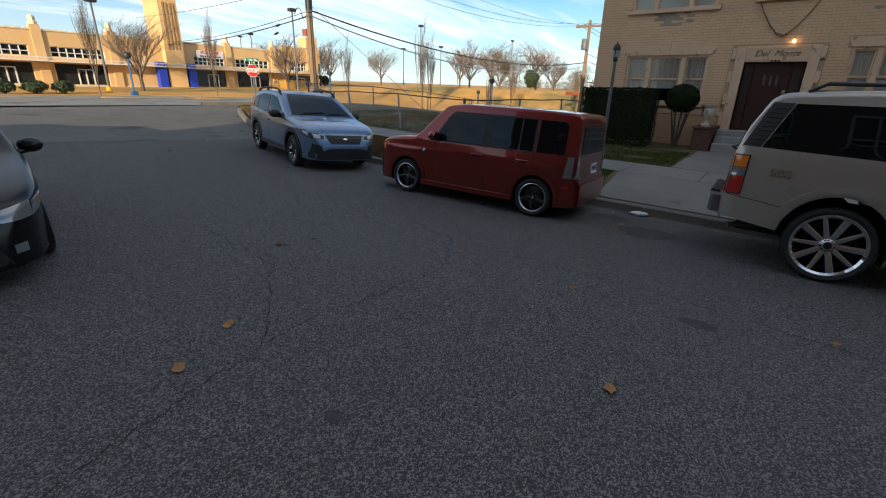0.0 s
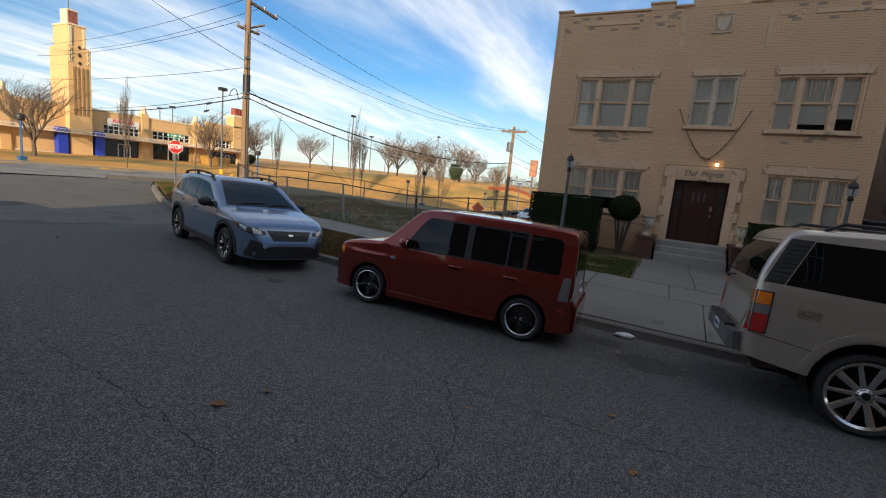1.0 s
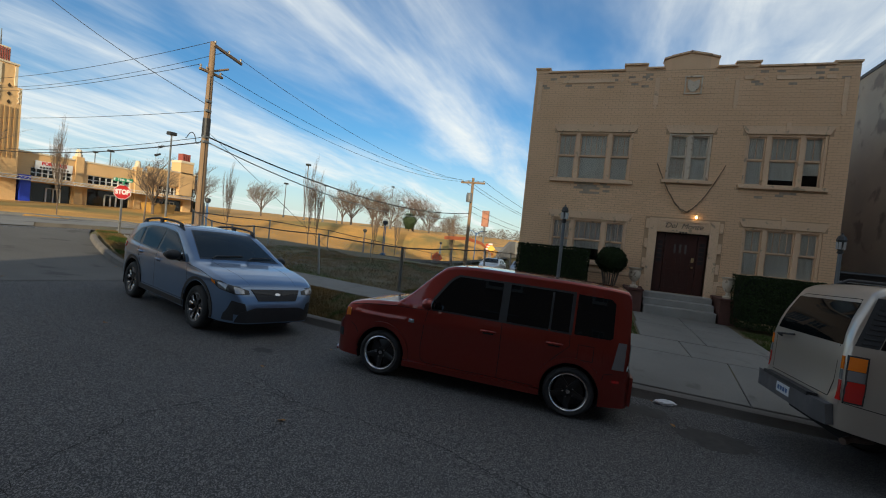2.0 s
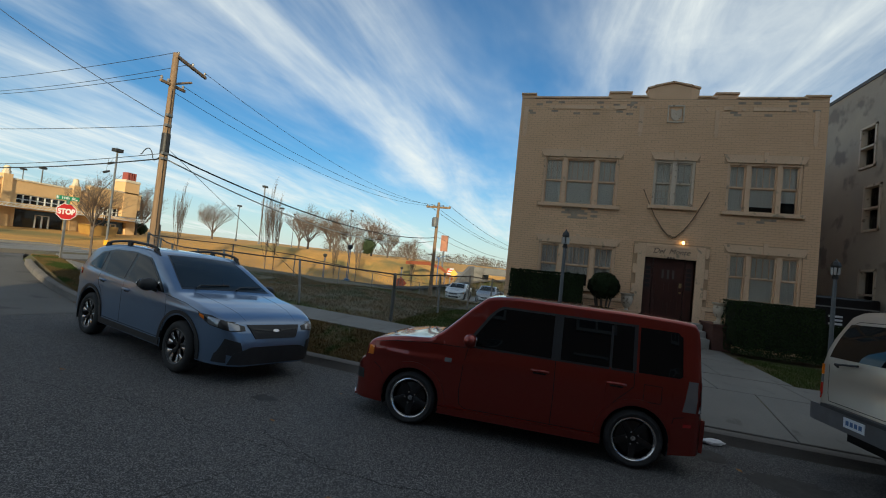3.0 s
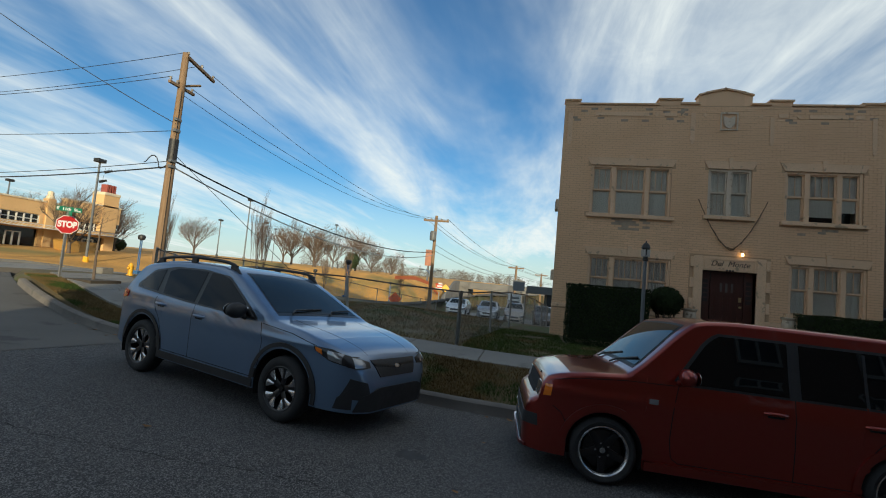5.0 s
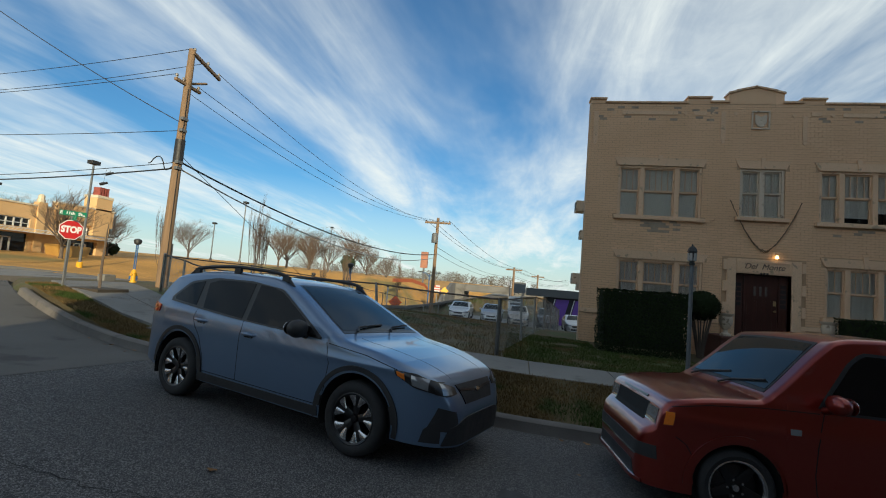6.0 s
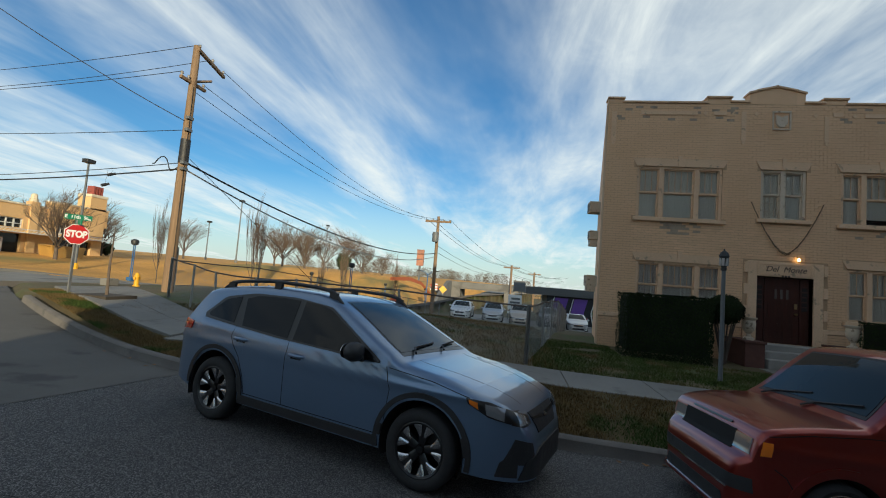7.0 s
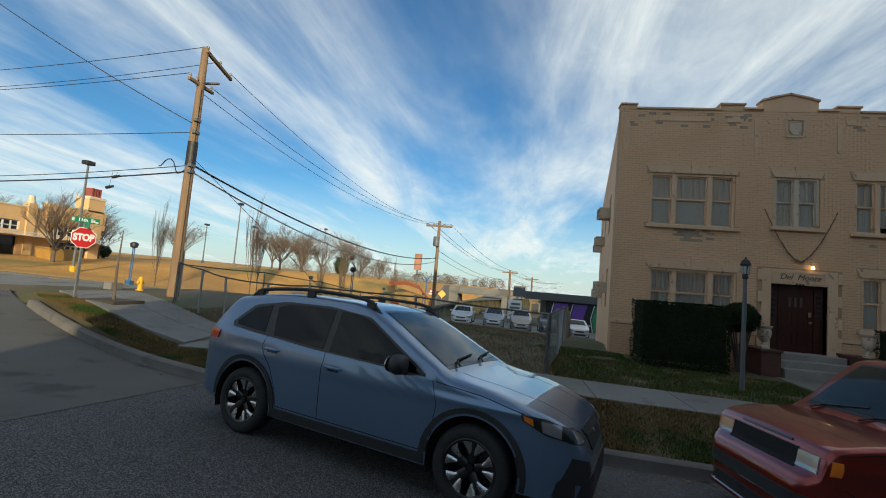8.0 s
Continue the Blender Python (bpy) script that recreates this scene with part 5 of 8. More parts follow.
def wheel_black(root, m, r, rim, tw):
    w = tyre(root, m, r, rim, tw)
    h = tw / 2
    bm = bmesh.new()
    lathe(bm, [(0, h * 0.30), (0.06, h * 0.34), (rim - 0.05, h * 0.10), (rim - 0.035, -h * 0.2)], 40)
    part("rim_dish", bm, BLACK_GLOSS, w, smooth=40)
    for k in range(5):
        b = bmesh.new()
        spoke(b, k * 2 * math.pi / 5 + 0.3, 0.05, rim - 0.03, 0.085, 0.06, h * 0.45, h * 0.62, 0.05)
        part("spoke", b, BLACK_GLOSS, w, smooth=40)
    lip = bmesh.new()
    lathe(lip, [(rim - 0.024, h * 0.60), (rim - 0.018, h * 0.82), (rim - 0.005, h * 0.93), (rim + 0.005, h * 0.90), (rim, h * 0.6)], 48)
    part("rim_lip", lip, ALLOY, w, "polished rim lip", smooth=40)
    c = bmesh.new()
    lathe(c, [(0, h * 0.60), (0.026, h * 0.58), (0.032, h * 0.45), (0.034, h * 0.3)], 16)
    part("hub_cap", c, ALLOY, w, smooth=40)
    n = bmesh.new()
    for k in range(5):
        lathe(n, [(0, h * 0.56), (0.010, h * 0.55), (0.010, h * 0.3)], 6, Matrix.Translation((0.065 * math.cos(k * 1.2566), 0.065 * math.sin(k * 1.2566), 0)))
    part("wheel_nut", n, ALLOY, w)


def wheel_star(root, m, r, rim, tw):
    w = tyre(root, m, r, rim, tw)
    h = tw / 2
    bm = bmesh.new()
    barrel(bm, rim, h)
    lathe(bm, [(0, -h * 0.1), (rim - 0.04, -h * 0.3)], 32)
    part("rim_barrel", bm, BLACK_GLOSS, w, smooth=40)
    for k in range(5):
        a = k * 2 * math.pi / 5 + 0.2
        b = bmesh.new()
        spoke(b, a, 0.04, rim - 0.01, 0.06, 0.115, h * 0.55, h * 0.72, 0.05)
        sp = part("spoke", b, BLACK_GLOSS, w, smooth=40)
        for d in (-1, 1):
            c = bmesh.new()
            spoke(c, a + d * 0.20, rim * 0.50, rim - 0.006, 0.022, 0.095, h * 0.72, h * 0.82, 0.02, d * 0.14)
            part("machined_face", c, ALLOY, sp, "bright machined spoke end", smooth=40)
    lip = bmesh.new()
    lathe(lip, [(rim - 0.016, h * 0.80), (rim - 0.004, h * 0.90), (rim + 0.004, h * 0.87)], 48)
    part("rim_lip", lip, ALLOY, w, smooth=40)
    c = bmesh.new()
    lathe(c, [(0, h * 0.66), (0.03, h * 0.64), (0.036, h * 0.4)], 16)
    part("hub_cap", c, BLACK_GLOSS, w, smooth=40)


def wheel_chrome(root, m, r, rim, tw):
    w = tyre(root, m, r, rim, tw)
    h = tw / 2
    bm = bmesh.new()
    barrel(bm, rim, h, 0.03)
    part("rim_barrel", bm, CHROME, w, smooth=40)
    # a near-black disc stands for the shade behind the spokes
    part("brake_disc", lathe(bmesh.new(), [(0, -h * 0.05), (rim - 0.05, -h * 0.06), (rim - 0.05, -h * 0.3)], 32), SHADE_BLACK, w)
    for k in range(10):
        b = bmesh.new()
        spoke(b, k * 2 * math.pi / 10, 0.06, rim - 0.012, 0.055, 0.040 if k % 2 else 0.075, h * 0.62, h * 0.82, 0.05, 0.0)
        part("spoke", b, CHROME, w, smooth=40)
    c = bmesh.new()
    lathe(c, [(0, h * 0.86), (0.05, h * 0.84), (0.075, h * 0.66), (0.08, h * 0.4)], 20)
    part("hub_cap", c, CHROME, w, smooth=40)
    part("hub_badge", lathe(bmesh.new(), [(0, h * 0.875), (0.038, h * 0.87), (0.04, h * 0.85)], 16), BLACK_GLOSS, w)


def wheel_plain(root, m, r, rim, tw):
    w = tyre(root, m, r, rim, tw)
    h = tw / 2
    bm = bmesh.new()
    barrel(bm, rim, h)
    lathe(bm, [(0, h * 0.3), (rim - 0.05, h * 0.2)], 24)
    part("rim_barrel", bm, BLACK_GLOSS, w, smooth=40)
    for k in range(7):
        b = bmesh.new()
        spoke(b, k * 2 * math.pi / 7, 0.03, rim - 0.01, 0.06, 0.05, h * 0.6, h * 0.75, 0.04)
        part("spoke", b, ALLOY, w, smooth=40)


def both(f):
    for side in ("left", "right"):
        f(side)


def on_road(x, y, yaw, wb):
    """A pose on the street, following its slope. yaw: degrees from the way the street climbs."""
    a = radians(yaw + 90)
    c, s_ = math.cos(a), math.sin(a)
    f = road_z(x + c * wb / 2, y + s_ * wb / 2)
    r = road_z(x - c * wb / 2, y - s_ * wb / 2)
    lf = road_z(x - s_ * 0.75, y + c * 0.75)
    rt = road_z(x + s_ * 0.75, y - c * 0.75)
    fwd = Vector((c, s_, (f - r) / wb)).normalized()
    left = Vector((-s_, c, (lf - rt) / 1.5)).normalized()
    up_ = fwd.cross(left).normalized()
    left = up_.cross(fwd)
    m = Matrix((fwd, left, up_)).transposed().to_4x4()
    m.translation = (x, y, (f + r + lf + rt) / 4)
    return m


# -- the red box-shaped wagon
RED_PAINT = paint("burnt red metallic paint", (0.225, 0.020, 0.012), 0.68, 0.30)
BOX_SPEC = dict(wb=2.50, w=0.845, front=2.0, rear=-1.93, sill=0.20, belt=1.02, crease=0.80, tumble=0.075, arch=0.345, axle=0.315, r=0.305, rim=0.225, tw=0.20, inset=0.115, round=0.05,
                top=((-1.93, 0.62), (-1.925, 0.66), (-1.885, 0.74), (-1.88, 1.00), (-1.855, 1.45), (-1.84, 1.56), (-1.80, 1.605), (-1.60, 1.625), (-1.0, 1.64), (0.0, 1.64), (0.34, 1.62), (0.47, 1.59), (0.55, 1.53), (1.03, 1.075), (1.09, 1.04), (1.40, 1.01), (1.70, 0.955), (1.80, 0.915), (1.845, 0.86), (1.875, 0.72), (1.91, 0.69), (1.965, 0.64), (1.99, 0.56), (2.0, 0.40)),
                plan=((-1.93, 0.86), (-1.90, 0.93), (-1.80, 0.975), (-1.5, 1.0), (1.3, 1.0), (1.6, 0.975), (1.8, 0.93), (1.9, 0.87), (1.97, 0.79), (2.0, 0.70)),
                under=((-1.93, 0.24), (-1.5, 0.20), (1.6, 0.20), (2.0, 0.20)))
XB = Car("dark metallic red box-shaped wagon with black wheels, parked at the kerb", "parked cars", on_road(6.56, 5.20, 3.4, 2.5), BOX_SPEC, RED_PAINT)
XB.wheels(wheel_black)


def box_side(side):
    c = XB
    c.patch("window_trim", BLACK_PLASTIC, [(0.66, 1.000), (-0.36, 1.000)], [(0.67, 1.035), (0.41, 1.42), (0.30, 1.515), (-0.36, 1.515)], side, 0.0025, 20, 10, c.root)
    c.patch("window_trim", BLACK_PLASTIC, [(-0.36, 1.000), (-1.21, 1.000)], [(-0.36, 1.515), (-1.21, 1.515)], side, 0.0025, 14, 10, c.root)
    c.patch("front_window", CAR_GLASS, [(0.61, 1.025), (-0.31, 1.020)], [(0.62, 1.05), (0.38, 1.405), (0.28, 1.49), (-0.31, 1.49)], side, 0.006, 20, 10, c.root, "dark side window")
    c.patch("rear_window", CAR_GLASS, [(-0.41, 1.022), (-1.17, 1.022)], [(-0.41, 1.49), (-1.17, 1.49)], side, 0.006, 14, 10, c.root, "dark tinted side window")
    c.patch("quarter_window", CAR_GLASS, [(-1.235, 1.015), (-1.65, 1.015), (-1.68, 1.04)], [(-1.235, 1.495), (-1.62, 1.49), (-1.67, 1.44)], side, 0.006, 12, 10, c.root, "dark tinted quarter window")
    c.patch("window_bar", BLACK_PLASTIC, [(-0.93, 1.022), (-0.955, 1.022)], [(-0.93, 1.475), (-0.955, 1.475)], side, 0.009, 2, 8, c.root)
    # door gaps
    c.seam([(0.62, 1.03), (0.66, 0.8), (0.68, 0.5), (0.66, 0.34), (0.60, 0.30)], side)
    c.seam([(-0.355, 1.505), (-0.36, 1.0), (-0.37, 0.6), (-0.365, 0.30)], side)
    c.seam([(-1.19, 1.0), (-1.20, 0.86), (-1.02, 0.68), (-0.90, 0.50), (-0.86, 0.30)], side)
    c.seam([(0.60, 0.30), (-0.86, 0.30)], side)
    c.seam([(0.66, 0.99), (1.1, 0.98), (1.5, 0.945), (1.78, 0.89)], side)
    c.seam([(1.74, 0.65), (1.66, 0.60), (1.60, 0.50)], side)
    c.seam([(-1.72, 0.62), (-1.62, 0.60), (-1.60, 0.50)], side)
    c.handle(-0.20, 0.86, side, RED_PAINT)
    c.handle(-1.02, 0.86, side, RED_PAINT)
    c.mirror(0.60, 1.09, side, RED_PAINT, size=1.0)
    c.patch("turn_lamp", LAMP_CLEAR, [(0.80, 0.80), (0.88, 0.80)], [(0.80, 0.845), (0.88, 0.845)], side, 0.008, 4, 3, c.root, "small clear side lamp")
    for xw in (-1.25, 1.25):
        c.ring("arch_flare", RED_PAINT, xw, 0.345, 0.42, side, -0.02, 1.02, 0.014)
    # skirts
    c.patch("side_skirt", RED_PAINT, [(0.90, 0.19), (-0.90, 0.19)], [(0.90, 0.285), (-0.90, 0.285)], side, 0.045, 18, 5, c.root, deep=0.06)
    c.patch("rear_marker", LAMP_RED, [(-1.72, 0.52), (-1.80, 0.52)], [(-1.72, 0.555), (-1.80, 0.555)], side, 0.006, 4, 2, c.root)
    c.patch("tail_lamp", LAMP_GREY, [(-1.70, 0.68), (-1.835, 0.68)], [(-1.745, 1.0), (-1.835, 1.0)], side, 0.010, 8, 10, c.root, "tall grey tail lamp")
    s = 1 if side == "left" else -1
    c.patch("tail_lamp_rear", LAMP_GREY, [(s * 0.66, 0.68), (s * 0.80, 0.68)], [(s * 0.68, 1.0), (s * 0.78, 1.0)], "rear", 0.010, 5, 8, c.root)
    c.patch("headlamp", LAMP_CLEAR, [(s * 0.47, 0.715), (s * 0.70, 0.715)], [(s * 0.47, 0.845), (s * 0.70, 0.845)], "front", 0.008, 10, 6, c.root, "clear rectangular headlamp")
    c.patch("turn_lamp", LAMP_AMBER, [(1.765, 0.74), (1.835, 0.735)], [(1.755, 0.845), (1.82, 0.845)], side, 0.009, 6, 5, c.root, "amber corner lamp")
    c.patch("fog_recess", BLACK_PLASTIC, [(s * 0.46, 0.42), (s * 0.74, 0.43)], [(s * 0.46, 0.53), (s * 0.74, 0.54)], "front", 0.006, 6, 4, c.root)


both(box_side)
# lid seam of the fuel filler
XB.seam([(-1.30, 0.72), (-1.30, 0.90), (-1.48, 0.90), (-1.48, 0.72), (-1.30, 0.72)], "left")
XB.patch("windscreen_trim", BLACK_PLASTIC, [(1.01, -0.70), (1.01, 0.70)], [(0.52, -0.60), (0.52, 0.60)], "top", 0.003, 14, 10, XB.root)
XB.patch("windscreen", SCREEN_GLASS, [(0.98, -0.67), (0.98, 0.67)], [(0.545, -0.57), (0.545, 0.57)], "top", 0.007, 14, 10, XB.root, "sloping windscreen")
XB.patch("rear_screen", CAR_GLASS, [(-0.64, 1.03), (0.64, 1.03)], [(-0.58, 1.45), (0.58, 1.45)], "rear", 0.007, 12, 8, XB.root, "dark tailgate window")
XB.seam([(-0.67, 0.64), (-0.67, 1.0), (-0.62, 1.5), (0.62, 1.5), (0.67, 1.0), (0.67, 0.64), (-0.67, 0.64)], "rear")
XB.patch("grille", SHADE_BLACK, [(-0.47, 0.70), (0.47, 0.70)], [(-0.47, 0.86), (0.47, 0.86)], "front", 0.004, 10, 5, XB.root, "black front grille")
XB.patch("bonnet_strip", BLACK_GLOSS, [(-0.36, 0.885), (0.36, 0.885)], [(-0.36, 0.902), (0.36, 0.902)], "front", 0.010, 12, 2, XB.root, "dark deflector strip along the bonnet edge")
XB.patch("bumper_slot", BLACK_PLASTIC, [(-0.50, 0.43), (0.50, 0.43)], [(-0.50, 0.53), (0.50, 0.53)], "front", 0.005, 10, 3, XB.root)
XB.patch("lower_slot", BLACK_PLASTIC, [(-0.58, 0.24), (0.58, 0.24)], [(-0.52, 0.35), (0.52, 0.35)], "front", 0.005, 10, 3, XB.root)
for z in (0.415, 0.228):
    XB.patch("chrome_strip", CHROME, [(-0.60, z), (0.60, z)], [(-0.60, z + 0.014), (0.60, z + 0.014)], "front", 0.012, 14, 2, XB.root, "thin chrome strip")
XB.patch("front_lip", RED_PAINT, [(-0.66, 0.195), (0.66, 0.195)], [(-0.66, 0.235), (0.66, 0.235)], "front", 0.03, 16, 3, XB.root)
XB.patch("rear_bumper", RED_PAINT, [(-0.70, 0.26), (0.70, 0.26)], [(-0.72, 0.60), (0.72, 0.60)], "rear", 0.035, 16, 8, XB.root, deep=0.06)
pl = XB.patch("number_plate", PLATE, [(-0.30, 0.70), (0.02, 0.70)], [(-0.30, 0.86), (0.02, 0.86)], "rear", 0.012, 4, 3, XB.root, "white number plate with plain bars")
for k in range(4):
    XB.patch("plate_bar", PLATE_INK, [(-0.26 + k * 0.065, 0.745), (-0.22 + k * 0.065, 0.745)], [(-0.26 + k * 0.065, 0.82), (-0.22 + k * 0.065, 0.82)], "rear", 0.016, 2, 2, pl)

for y0, y1 in ((-0.55, 0.0), (0.05, 0.58)):
    wb_ = bmesh.new()
    tube(wb_, [(1.07, y0, 1.075), (1.0, y0 + 0.1, 1.125), (0.93, y1, 1.19)], 0.010, 6)
    part("wiper", wb_, BLACK_PLASTIC, XB.root)

# -- the grey blue crossover
BLUE_GREY = paint("cool grey blue paint", (0.135, 0.205, 0.32), 0.55, 0.30)
CROSS_SPEC = dict(wb=2.665, w=0.90, front=2.27, rear=-2.16, sill=0.26, belt=1.02, crease=0.86, tumble=0.150, arch=0.405, axle=0.36, r=0.345, rim=0.235, tw=0.215, inset=0.125, round=0.075,
                  top=((-2.16, 0.70), (-2.15, 0.78), (-2.10, 0.92), (-2.06, 1.04), (-1.86, 1.36), (-1.80, 1.42), (-1.6, 1.47), (-1.2, 1.53), (-0.7, 1.565), (-0.2, 1.56), (0.0, 1.535), (0.14, 1.49), (0.98, 1.09), (1.10, 1.04), (1.5, 0.985), (1.85, 0.905), (2.02, 0.845), (2.13, 0.775), (2.20, 0.68), (2.245, 0.57), (2.265, 0.5), (2.27, 0.42)),
                  plan=((-2.16, 0.78), (-2.10, 0.87), (-1.95, 0.93), (-1.6, 0.98), (-1.2, 1.0), (1.2, 1.0), (1.6, 0.98), (1.9, 0.93), (2.08, 0.85), (2.18, 0.76), (2.24, 0.66), (2.27, 0.55)),
                  under=((-2.16, 0.36), (-1.7, 0.27), (1.7, 0.26), (2.27, 0.25)))
CX = Car("grey blue metallic crossover with black cladding, parked facing down the street", "parked cars", on_road(6.80, 10.76, 163.6, 2.665), CROSS_SPEC, BLUE_GREY)
CX.wheels(wheel_star)


def cross_side(side):
    c = CX
    s = 1 if side == "left" else -1
    c.patch("window_trim", BLACK_GLOSS, [(0.84, 1.005), (-0.5, 1.035), (-1.68, 1.10)], [(0.84, 1.03), (0.10, 1.435), (-0.4, 1.475), (-1.0, 1.455), (-1.45, 1.37), (-1.70, 1.15)], side, 0.009, 36, 10, c.root)
    c.patch("quarter_window", CAR_GLASS, [(0.80, 1.02), (0.62, 1.025)], [(0.79, 1.03), (0.62, 1.125)], side, 0.0125, 6, 5, c.root)
    c.patch("front_window", CAR_GLASS, [(0.58, 1.028), (-0.25, 1.045)], [(0.57, 1.155), (0.12, 1.40), (-0.05, 1.438), (-0.25, 1.445)], side, 0.0125, 20, 10, c.root, "dark front side window")
    c.patch("rear_window", CAR_GLASS, [(-0.33, 1.048), (-1.02, 1.085)], [(-0.33, 1.448), (-0.6, 1.45), (-0.95, 1.43), (-1.10, 1.38)], side, 0.0125, 16, 10, c.root, "dark rear side window")
    c.patch("quarter_window", CAR_GLASS, [(-1.16, 1.10), (-1.60, 1.125)], [(-1.19, 1.395), (-1.42, 1.34), (-1.63, 1.16)], side, 0.0125, 12, 8, c.root, "dark rear quarter window")
    c.seam([(0.92, 0.99), (0.98, 0.8), (0.95, 0.5), (0.88, 0.38)], side)
    c.seam([(-0.29, 1.04), (-0.31, 0.8), (-0.29, 0.38)], side)
    c.seam([(-1.10, 1.08), (-1.14, 0.95), (-0.98, 0.75), (-0.88, 0.55), (-0.84, 0.38)], side)
    c.seam([(0.88, 0.385), (-0.84, 0.385)], side)
    c.seam([(0.95, 0.985), (1.4, 0.945), (1.75, 0.875)], side)
    c.handle(-0.16, 0.90, side, BLUE_GREY)
    c.handle(-0.98, 0.945, side, BLUE_GREY)
    c.mirror(0.62, 1.08, side, BLACK_PLASTIC, size=1.15)
    for xw in (-1.3325, 1.3325):
        c.ring("arch_cladding", BLACK_PLASTIC, xw, 0.405, 0.475, side, -0.10, 1.10, 0.014, "black plastic arch cladding")
    c.patch("sill_cladding", BLACK_PLASTIC, [(0.92, 0.25), (-0.92, 0.25)], [(0.90, 0.365), (-0.90, 0.365)], side, 0.014, 16, 4, c.root, "black plastic sill cladding")
    hl = c.patch("headlamp", BLACK_GLOSS, [(1.74, 0.83), (1.92, 0.745), (2.10, 0.715)], [(1.72, 0.875), (1.92, 0.86), (2.10, 0.80)], side, 0.008, 12, 6, c.root, "swept headlamp")
    c.patch("headlamp_front", BLACK_GLOSS, [(s * 0.48, 0.70), (s * 0.66, 0.69), (s * 0.75, 0.71)], [(s * 0.48, 0.755), (s * 0.66, 0.80), (s * 0.75, 0.825)], "front", 0.008, 12, 6, c.root)
    c.patch("lamp_lens", LAMP_CLEAR, [(1.90, 0.765), (2.04, 0.735)], [(1.88, 0.845), (2.03, 0.825)], side, 0.012, 8, 5, hl, "clear lamp lens")
    c.patch("lamp_lens", LAMP_CLEAR, [(s * 0.56, 0.705), (s * 0.70, 0.705)], [(s * 0.56, 0.765), (s * 0.70, 0.80)], "front", 0.012, 8, 5, hl, "clear lamp lens")
    c.patch("turn_lamp", LAMP_AMBER, [(1.755, 0.832), (1.83, 0.797)], [(1.745, 0.865), (1.82, 0.85)], side, 0.012, 6, 4, c.root, "amber corner lamp")
    c.patch("tail_lamp", LAMP_RED, [(-1.88, 0.94), (-2.07, 0.92)], [(-1.86, 1.03), (-2.03, 1.05)], side, 0.012, 8, 5, c.root, "red tail lamp")
    c.patch("tail_lamp_rear", LAMP_RED, [(s * 0.5, 0.94), (s * 0.74, 0.93)], [(s * 0.52, 1.02), (s * 0.70, 1.02)], "rear", 0.010, 8, 4, c.root)
    c.patch("fog_recess", BLACK_PLASTIC, [(s * 0.50, 0.38), (s * 0.76, 0.40)], [(s * 0.56, 0.56), (s * 0.72, 0.60)], "front", 0.008, 8, 6, c.root, "black fog lamp recess")
    c.patch("fog_cladding", BLACK_PLASTIC, [(2.0, 0.29), (2.16, 0.29)], [(2.03, 0.40), (2.16, 0.52)], side, 0.010, 6, 6, c.root)
    # roof rail
    y = c.half(-0.5, 1.48) - 0.02
    rl = bmesh.new()
    pts = []
    for k in range(15):
        x = 0.16 - 1.80 * k / 14
        pts.append((x, s * (y - 0.03 * abs(k - 7) / 7 - 0.02), c.top(x) + (0.065 if 0 < k < 14 else 0.0) - 0.01))
    tube(rl, pts, [0.018] + [0.021] * 13 + [0.018], 8)
    for k in (1, 7, 13):
        p = pts[k]
        box(rl, p[0] - 0.05, p[0] + 0.05, p[1] - 0.018, p[1] + 0.018, p[2] - 0.085, p[2])
    part("roof_rail", rl, BLACK_PLASTIC, c.root, "black roof rail", smooth=40)


both(cross_side)
CX.patch("windscreen_trim", BLACK_GLOSS, [(1.0, -0.74), (1.0, 0.74)], [(0.12, -0.56), (0.12, 0.56)], "top", 0.003, 16, 12, CX.root)
CX.patch("windscreen", SCREEN_GLASS, [(0.95, -0.715), (0.97, 0.0), (0.95, 0.715)], [(0.155, -0.545), (0.155, 0.545)], "top", 0.006, 18, 14, CX.root, "raked windscreen")
CX.patch("rear_screen", CAR_GLASS, [(-2.02, -0.60), (-2.02, 0.60)], [(-1.88, -0.55), (-1.88, 0.55)], "top", 0.006, 12, 6, CX.root, "tailgate window")
CX.patch("grille", BLACK_PLASTIC, [(-0.34, 0.60), (0.34, 0.60)], [(-0.44, 0.77), (0.44, 0.77)], "front", 0.010, 14, 6, CX.root, "black front grille")
CX.patch("grille_bar", BLACK_GLOSS, [(-0.40, 0.715), (-0.08, 0.69)], [(-0.41, 0.735), (-0.08, 0.715)], "front", 0.018, 8, 2, CX.root)
CX.patch("grille_bar", BLACK_GLOSS, [(0.08, 0.69), (0.40, 0.715)], [(0.08, 0.715), (0.41, 0.735)], "front", 0.018, 8, 2, CX.root)
CX.patch("badge", ALLOY, [(-0.05, 0.69), (-0.025, 0.678), (0.025, 0.678), (0.05, 0.69)], [(-0.05, 0.70), (-0.025, 0.715), (0.025, 0.715), (0.05, 0.70)], "front", 0.022, 8, 4, CX.root, "small oval badge")
CX.patch("front_guard", BLACK_PLASTIC, [(-0.66, 0.27), (0.66, 0.27)], [(-0.62, 0.42), (-0.4, 0.50), (0.4, 0.50), (0.62, 0.42)], "front", 0.014, 18, 6, CX.root, "black lower bumper")

